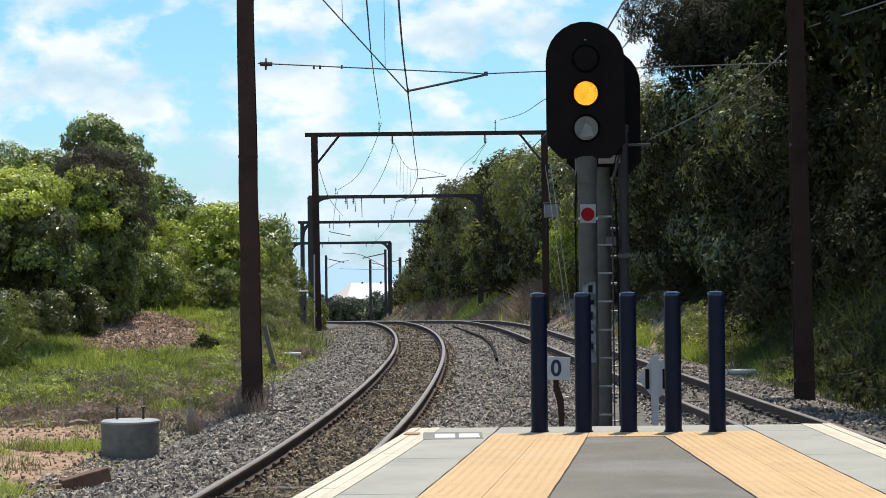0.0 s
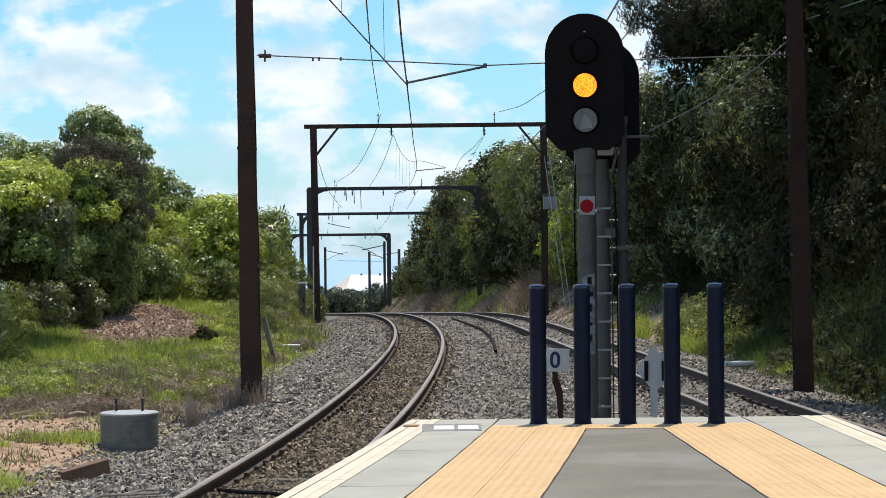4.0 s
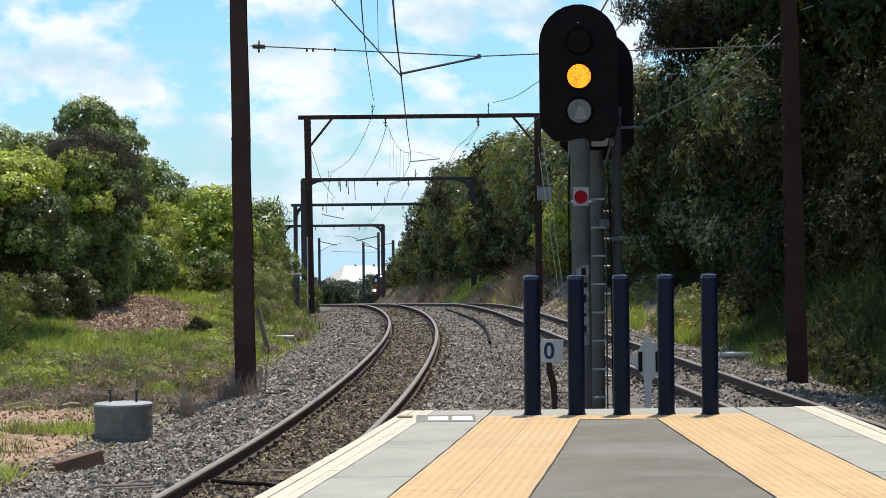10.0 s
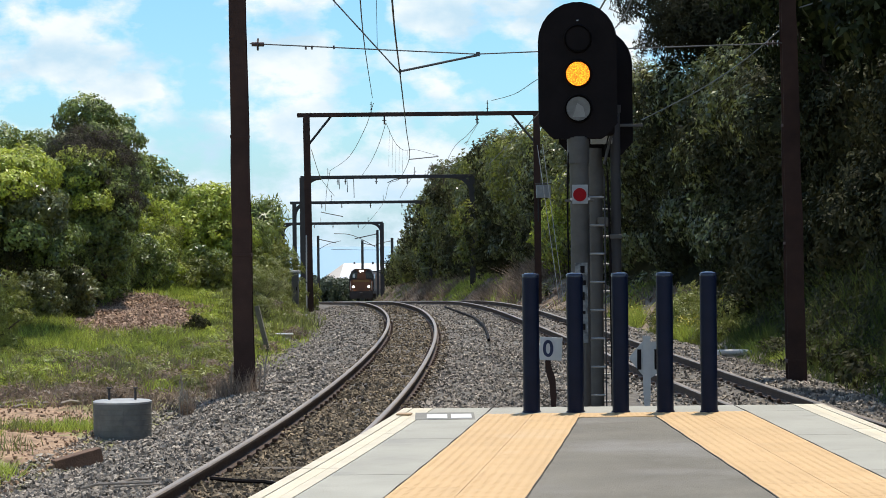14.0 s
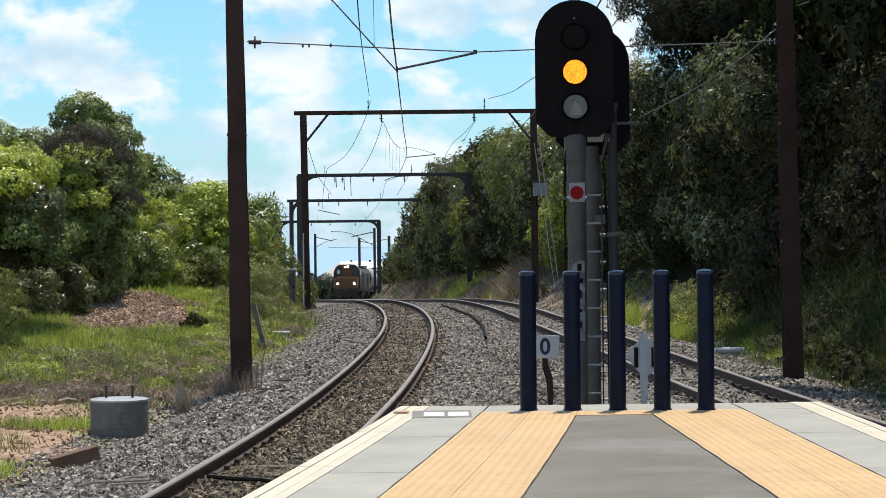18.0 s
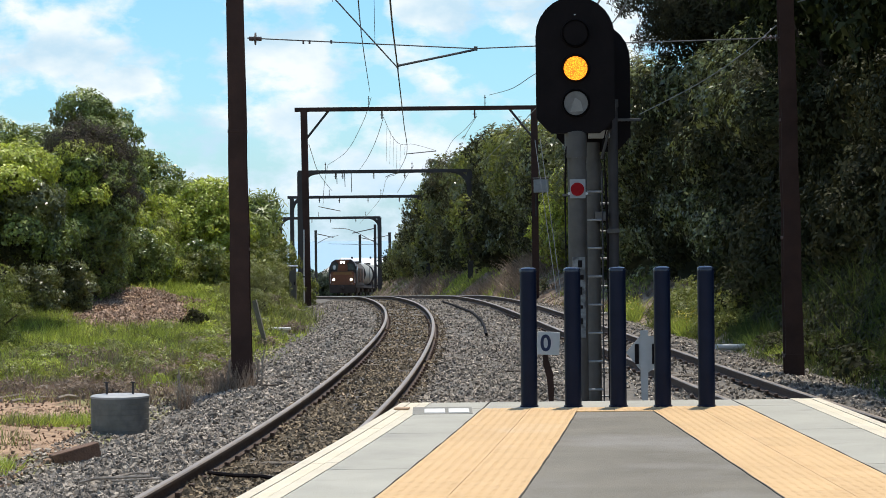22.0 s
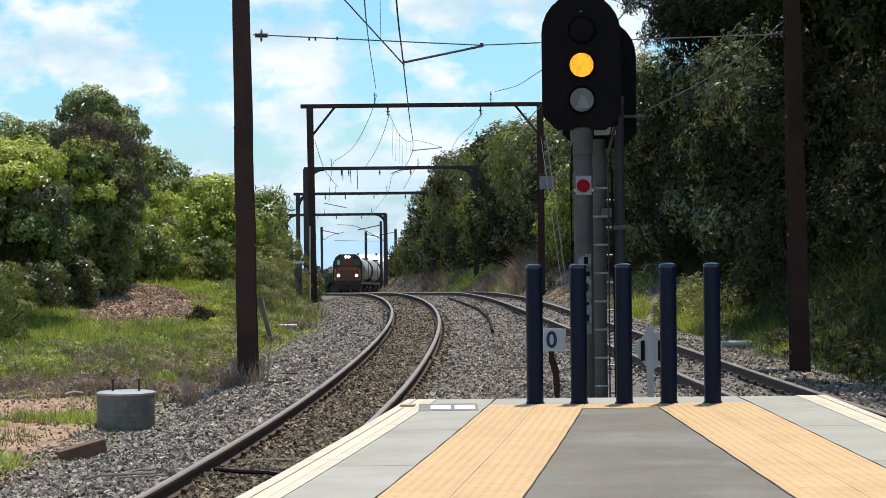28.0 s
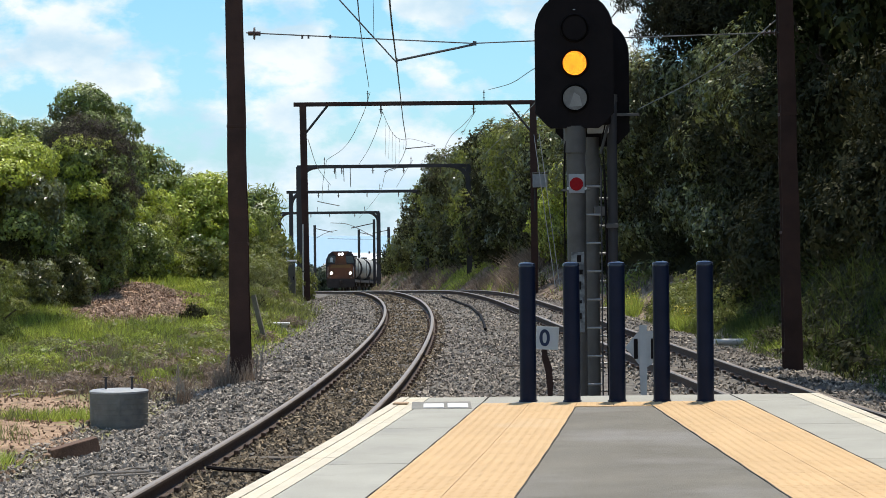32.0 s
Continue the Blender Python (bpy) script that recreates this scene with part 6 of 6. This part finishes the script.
    keep = (np.sin(x * 2.3 + d * 1.1) + np.sin(d * 2.9 - z * 1.7) + rng.normal(0, 0.8, n) > -1.3) & ~((d > 44.3) & (d < 49.0) & (u < 3.5))
    p = np.stack([x, d, z], 1)[keep] + nrm[keep] * rng.uniform(0.0, 0.16, (keep.sum(), 1))
    tagged(quads("bank_creeper", rosettes(p, nrm[keep], 4, 0.11, rng, 0.45), 4, L_BANK), "low creeper hugging the slope, leaf colour darkened for shade", "creeper", kind="stuff")


build_bank_plants()


# ---- grass and weeds ----
def blades(n, sample, h0, h1, wide, rng, lean=0.35):
    x, d = sample(n)
    bare = (((x + 7.75) / 1.5) ** 2 + ((d - 58.0) / 5.8) ** 2 < rng.uniform(0.7, 1.1, n)) | (((x + 6.3) / 1.5) ** 2 + ((d - 32.3) / 2.2) ** 2 < rng.uniform(0.6, 1.1, n))
    bare |= (np.abs(x + 3.97) < 0.5) & (d > 55.8) & (d < 58.3)
    x, d = x[~bare], d[~bare]
    z = ground_z(x, d)
    n = len(x)
    h = rng.uniform(h0, h1, n)
    a = rng.uniform(0, math.pi, n)
    w = wide * rng.uniform(0.6, 1.4, n)
    lx, ly = rng.normal(0, lean, n) * h, rng.normal(0, lean, n) * h
    v = np.empty((n, 3, 3))
    v[:, 0] = np.stack([x - w * np.cos(a), d - w * np.sin(a), z - 0.02], 1)
    v[:, 1] = np.stack([x + w * np.cos(a), d + w * np.sin(a), z - 0.02], 1)
    v[:, 2] = np.stack([x + lx, d + ly, z + h], 1)
    return v


def patch_sampler(rng, spots):
    """Points scattered in oval patches (x, d, half width, half depth, weight)."""
    wt = np.array([s[4] for s in spots], float)

    def sample(n):
        i = rng.choice(len(spots), n, p=wt / wt.sum())
        s = np.array(spots)[i]
        r, a = np.sqrt(rng.uniform(0, 1, n)), rng.uniform(0, 6.283, n)
        return s[:, 0] + s[:, 2] * r * np.cos(a), s[:, 1] + s[:, 3] * r * np.sin(a)
    return sample


def clumped(rng, n_clumps, x0, x1, d0, d1, spread, off=None):
    d = rng.uniform(d0, d1, n_clumps)
    u = rng.uniform(x0, x1, n_clumps)

    def sample(n):
        i = rng.integers(0, n_clumps, n)
        dd = d[i] + rng.normal(0, spread, n)
        base = x_left(dd) if off is None else off(dd)
        return base + u[i] + rng.normal(0, spread, n), dd
    return sample


def build_grass():
    rng = np.random.default_rng(21)
    lush = np.concatenate([
        blades(15000, clumped(rng, 170, -8.5, -3.4, 37.5, 54, 0.2), 0.06, 0.24, 0.016, rng, 0.5),
        blades(26000, clumped(rng, 900, -9.5, -3.2, 38, 58, 0.35), 0.03, 0.09, 0.016, rng, 0.7),
        blades(14000, clumped(rng, 260, -7.5, -3.0, 52, 80, 0.3), 0.05, 0.22, 0.02, rng, 0.5),
        blades(9000, clumped(rng, 260, -6.4, -3.6, 61, 78, 0.3), 0.04, 0.16, 0.02, rng, 0.6),
        blades(9000, patch_sampler(rng, [(-8.2, 68.6, 1.3, 2.0, 3), (-7.0, 71, 0.9, 2.5, 1.5)]), 0.08, 0.4, 0.018, rng, 0.5),
        blades(4200, patch_sampler(rng, [(-5.0, 30.2, 0.75, 0.6, 3), (-5.3, 24.3, 0.8, 1.2, 3), (-6.3, 28.6, 0.8, 0.6, 2), (-6.6, 34.9, 1.2, 0.6, 1)]), 0.03, 0.2, 0.010, rng, 0.7)])
    lush = np.concatenate([lush, blades(9000, patch_sampler(rng, [(-9.0, 50.0, 1.2, 2.4, 4), (-8.6, 54.0, 1.3, 1.5, 3), (-7.0, 52.0, 1.5, 2.5, 2)]), 0.1, 0.42, 0.014, rng, 0.45)])
    lush = np.concatenate([lush, blades(7000, clumped(rng, 75, -8.8, -3.7, 38, 53, 0.15), 0.12, 0.36, 0.02, rng, 0.45)])
    tagged(quads("verge_grass", lush, 3, G_BRIGHT), "lush bright green grass on the verge", "grass", kind="stuff")
    dull = np.concatenate([
        blades(8000, clumped(rng, 90, -9.5, -3.3, 36, 60, 0.2), 0.06, 0.26, 0.014, rng),
        blades(9000, clumped(rng, 200, -5.4, -2.9, 58, 92, 0.25), 0.1, 0.4, 0.02, rng, 0.5),
        blades(1500, clumped(rng, 30, 2.5, 4.6, 53, 135, 0.3, x_right), 0.06, 0.34, 0.014, rng, 0.5),
        blades(1100, clumped(rng, 25, 2.4, 4.8, 120, 235, 0.6, x_right), 0.1, 0.4, 0.04, rng, 0.6),
        blades(3000, clumped(rng, 60, 2.6, 3.4, 26, 44, 0.2, x_right), 0.03, 0.12, 0.012, rng, 0.6),
        blades(2500, clumped(rng, 60, -6.5, -3.6, 19, 34, 0.2), 0.06, 0.25, 0.01, rng)])
    dull = np.concatenate([dull, blades(6500, clumped(rng, 70, -9.0, -3.6, 37.5, 54, 0.17), 0.1, 0.36, 0.018, rng, 0.5)])
    tagged(quads("rough_grass", dull, 3, G_DULL), "rough dull green grass and weeds", "grass", kind="stuff")
    dry = np.concatenate([
        blades(5500, clumped(rng, 120, -6.4, -2.75, 34.2, 43, 0.2), 0.06, 0.27, 0.009, rng, 0.75),
        blades(6500, clumped(rng, 200, 2.6, 5.2, 60, 230, 0.35, x_right), 0.05, 0.3, 0.03, rng, 0.6),
        blades(5500, clumped(rng, 20, 3.0, 4.5, 93, 113, 0.3, x_right), 0.15, 0.75, 0.022, rng, 0.75),
        blades(2500, clumped(rng, 10, 2.9, 4.4, 134, 165, 0.4, x_right), 0.15, 0.7, 0.03, rng, 0.75),
        blades(3000, clumped(rng, 34, -6.9, -3.6, 37.2, 42.5, 0.18), 0.12, 0.42, 0.008, rng, 0.4),
        blades(1500, clumped(rng, 50, -6.5, -4.0, 33, 38, 0.2), 0.06, 0.22, 0.008, rng, 0.7),
        blades(600, patch_sampler(rng, [(-3.2, 36.0, 0.38, 0.25, 2.5), (-3.7, 33.3, 0.12, 0.1, 1), (-5.9, 25.5, 0.5, 0.4, 1.2)]), 0.15, 0.5, 0.006, rng, 0.25)])
    tagged(quads("dry_weeds", dry, 3, G_DRY), "dry grey-brown weed stalks along the ballast edge", "weeds", kind="stuff")
    fl = patch_sampler(rng, [(6.2, 51.5, 0.75, 1.8, 6), (6.85, 52.0, 0.45, 1.4, 2.5), (5.3, 62, 0.35, 3, 1)])
    tufts = patch_sampler(rng, [(6.55, 45.0, 0.38, 0.7, 4), (7.9, 46.0, 0.25, 1.2, 1.2), (7.65, 44.5, 0.3, 0.6, 0.8), (6.6, 42.3, 0.3, 0.8, 0.7), (7.3, 39.5, 0.3, 0.8, 0.5)])
    slope = np.concatenate([
        blades(26000, clumped(rng, 900, 2.75, 6.2, 27, 58, 0.22, x_right), 0.08, 0.34, 0.012, rng, 0.6),
        blades(9000, clumped(rng, 130, 2.9, 5.4, 28, 58, 0.16, x_right), 0.2, 0.55, 0.012, rng, 0.35),
        blades(600, clumped(rng, 10, 2.6, 4.7, 58, 125, 0.3, x_right), 0.08, 0.38, 0.018, rng, 0.6)])
    tagged(quads("bank_grass", slope, 3, G_BANK), "long rough grass on the lower bank, its colour darkened for shade", "grass", kind="stuff")
    tagged(quads("bank_foot_grass", np.concatenate([blades(16000, fl, 0.1, 0.5, 0.009, rng, 0.4), blades(5000, tufts, 0.03, 0.16, 0.012, rng, 0.9)]), 3, G_BRIGHT), "bright green weeds at the foot of the bank", "weeds", kind="stuff")
    tagged(quads("bank_foot_grass", np.concatenate([blades(2200, clumped(rng, 11, 2.9, 4.9, 58, 130, 0.35, x_right), 0.06, 0.3, 0.02, rng, 0.6), blades(3200, clumped(rng, 9, 2.8, 3.9, 122, 139, 0.4, x_right), 0.06, 0.32, 0.035, rng, 0.6), blades(1500, clumped(rng, 7, 2.8, 3.5, 96, 108, 0.3, x_right), 0.06, 0.32, 0.025, rng, 0.6), blades(1500, clumped(rng, 6, 3.9, 4.3, 139, 147, 0.3, x_right), 0.1, 0.35, 0.035, rng, 0.5)]), 3, G_BRIGHT), "patches of bright grass on the earthy foot of the bank", "grass", kind="stuff")
    fx, fd = fl(1500)
    p = np.stack([fx, fd, ground_z(fx, fd) + rng.uniform(0.25, 0.6, len(fx))], 1)
    tagged(quads("yellow_wildflowers", leaf_array(p, np.tile((0, -0.5, 1.0), (len(p), 1)), 0.045, rng, 0.9), 4, G_FLOWER), "yellow wild flowers among weeds", "wildflowers", kind="stuff")


build_grass()


def build_weeds():
    """Low broad-leaved weeds on the verge, each a small uneven tuft."""
    rng = np.random.default_rng(77)
    for m, n, x0, x1, d0, d1, lab in ((G_DRY, 25, -4.6, -2.9, 46, 75, "withered brown weeds on the slope"), (G_DULL, 45, -8.6, -3.2, 37.5, 54, "low yellow-green weeds on the verge"), (G_BRIGHT, 45, -8.6, -3.2, 37.5, 56, "low leafy green weeds on the verge"), (L_OLIVE, 105, -9.0, -3.4, 37.5, 60, "dark green broad-leaved weeds on the verge"), (G_BRIGHT, 40, -6.5, -3.0, 52, 80, "bright green weeds on the slope beside the track"), (L_OLIVE, 70, -5.6, -2.9, 57, 90, "rough shrubby weeds along the ballast edge"), (G_DRY, 45, -6.3, -2.9, 34, 44, "brownish withered weeds"), (L_OLIVE, 40, -6.5, -3.2, 36, 46, "small dark green bushy weeds")):
        bl = []
        for _ in range(n):
            d = rng.uniform(d0, d1)
            x = float(x_left(d)) + rng.uniform(x0, x1)
            if ((x + 7.75) / 1.45) ** 2 + ((d - 58.0) / 5.6) ** 2 < 1:
                continue
            r = rng.uniform(0.12, 0.34)
            bl.append((x, d, ground_at(x, d) + r * 0.3, r * 1.2, r * 1.2, r * 0.7))
        tagged(quads("verge_weeds", foliage(bl, n, 0.085, 75, 6, 0.3), 4, m), lab, "weeds", kind="stuff")


build_weeds()


def earth_patch(cx, cd, rx, rd, seed, label, lift=0.015):
    rng = np.random.default_rng(seed)
    ph = rng.uniform(0, 6.28, 4)
    v, f = [], []
    n, m = 40, 9
    for i in range(m):
        for j in range(n):
            a = 2 * math.pi * j / n
            k = i / (m - 1) * (1 + 0.16 * math.sin(3 * a + ph[0]) + 0.1 * math.sin(7 * a + ph[1]))
            x, d = cx + rx * k * math.cos(a), cd + rd * k * math.sin(a)
            edge = 1 - (i / (m - 1)) ** 4
            v.append((x, d, ground_at(x, d) + lift * (2 * edge - 0.6) + edge * 0.02 * math.sin(x * 9) * math.sin(d * 7)))
    for i in range(m - 1):
        for j in range(n):
            f.append((i * n + j, i * n + (j + 1) % n, (i + 1) * n + (j + 1) % n, (i + 1) * n + j))
    me = bpy.data.meshes.new("earth_patch")
    me.from_pydata(v, [], f)
    me.materials.append(M_EARTH)
    tagged(new("earth_patch", me), label, "earth", kind="structure")


earth_patch(-6.6, 31.0, 2.2, 5.5, 1, "bare reddish-brown earth on the verge")
earth_patch(-4.75, 27.2, 0.55, 1.2, 2, "bare reddish-brown earth beside the ballast")
earth_patch(-7.75, 58.4, 1.75, 6.4, 3, "low mound of brown bark chips", 0.015)


def clod_line(d):
    return np.full_like(np.asarray(d, float), -6.0)


tagged(scatter_stones("earth_clods", 3000, 23.0, 37, -2.6, 1.6, clod_line, 0.036, M_CLOD, 11, rise=0.02), "crumbled earth clods and stones", "earth", kind="stuff")
tagged(scatter_stones("bark_chips", 7000, 52.2, 64.2, -3.35, -0.25, clod_line, 0.06, M_CHIP, 12, rise=0.03), "brown chips heaped on the mound", "bark chips", kind="stuff")


def build_debris():
    rng = random.Random(31)
    for i in range(22):
        x, d = rng.uniform(-7.6, -4.6), rng.uniform(34.0, 37.2)
        a, n = rng.uniform(0, 3.1), rng.uniform(0.12, 0.45)
        z = ground_at(x, d) + 0.04
        pts = [(x + n * k * math.cos(a), d + n * k * math.sin(a), z + 0.05 * rng.random()) for k in (-1, -0.3, 0.4, 1)]
        tagged(part("dead_branch", sweep(bmesh.new(), pts, ring(rng.uniform(0.012, 0.028), 5)), M_DEADWOOD), "bleached dead branch lying on the verge", "branch", "dead branches")
    for x, d, h in ((-3.72, 33.0, 0.62), (-3.78, 33.2, 0.5), (-3.66, 33.1, 0.4), (-5.6, 27.5, 0.35), (-5.7, 27.6, 0.3), (-2.75, 36.0, 0.55), (-3.3, 36.1, 0.5), (-2.85, 36.3, 0.4)):
        z = ground_at(x, d)
        st = thing("dead_stalk", Matrix.Translation((x, d, z)), "upright dead weed stalk", "stalk", "dead stalks")
        part("stem", sweep(bmesh.new(), [(0, 0, -0.03), (0.01, 0, h * 0.5), (rng.uniform(-0.05, 0.05), 0, h)], ring(0.012, 5)), M_DEADWOOD, st)
        for k in range(4):
            zz = h * (0.35 + 0.15 * k)
            part("twig", rodded((0.008, 0, zz), (rng.uniform(-0.12, 0.12), rng.uniform(-0.05, 0.05), zz + 0.13), 0.005, 5), M_DEADWOOD, st)


build_debris()

# ---- how the train runs ----
# seconds, and how far along the line the locomotive's nose stands from the camera
NOSE = [(0, 338), (2, 327), (4, 315.5), (6, 303.5), (8, 291), (10, 278.5), (11, 270), (12, 262), (13, 255.5), (14.5, 247), (16, 239.5), (17, 235.8), (18, 232.5), (20, 227.5), (22, 223), (24, 219), (26.5, 214.4), (29, 210.2), (32, 206)]


def car_pose(d_front, length):
    """A car whose front stands at d_front, both ends over the far track."""
    d_back = d_front + length
    a = Vector((float(x_right(d_front)), d_front, float(rail_z(d_front))))
    b = Vector((float(x_right(d_back)), d_back, float(rail_z(d_back))))
    y = (b - a).normalized()
    x = y.cross(Vector((0, 0, 1))).normalized()
    m = Matrix((x, y, x.cross(y))).transposed().to_4x4()
    return Matrix.Translation(a) @ m


def motions():
    times = [i * 1.0 for i in range(33)]
    nose = [float(np.interp(t, [r[0] for r in NOSE], [r[1] for r in NOSE])) for t in times]
    soft = np.convolve(np.pad(nose, 2, mode="reflect", reflect_type="odd"), np.ones(5) / 5, mode="valid")
    walk(LOCO, [(t, car_pose(float(d), 18.2)) for t, d in zip(times, soft)])
    for i, w in enumerate(WAGONS):
        off = 19.2 + i * 13.8
        walk(w, [(t, car_pose(float(d) + off, 12.8)) for t, d in zip(times, soft)])


motions()
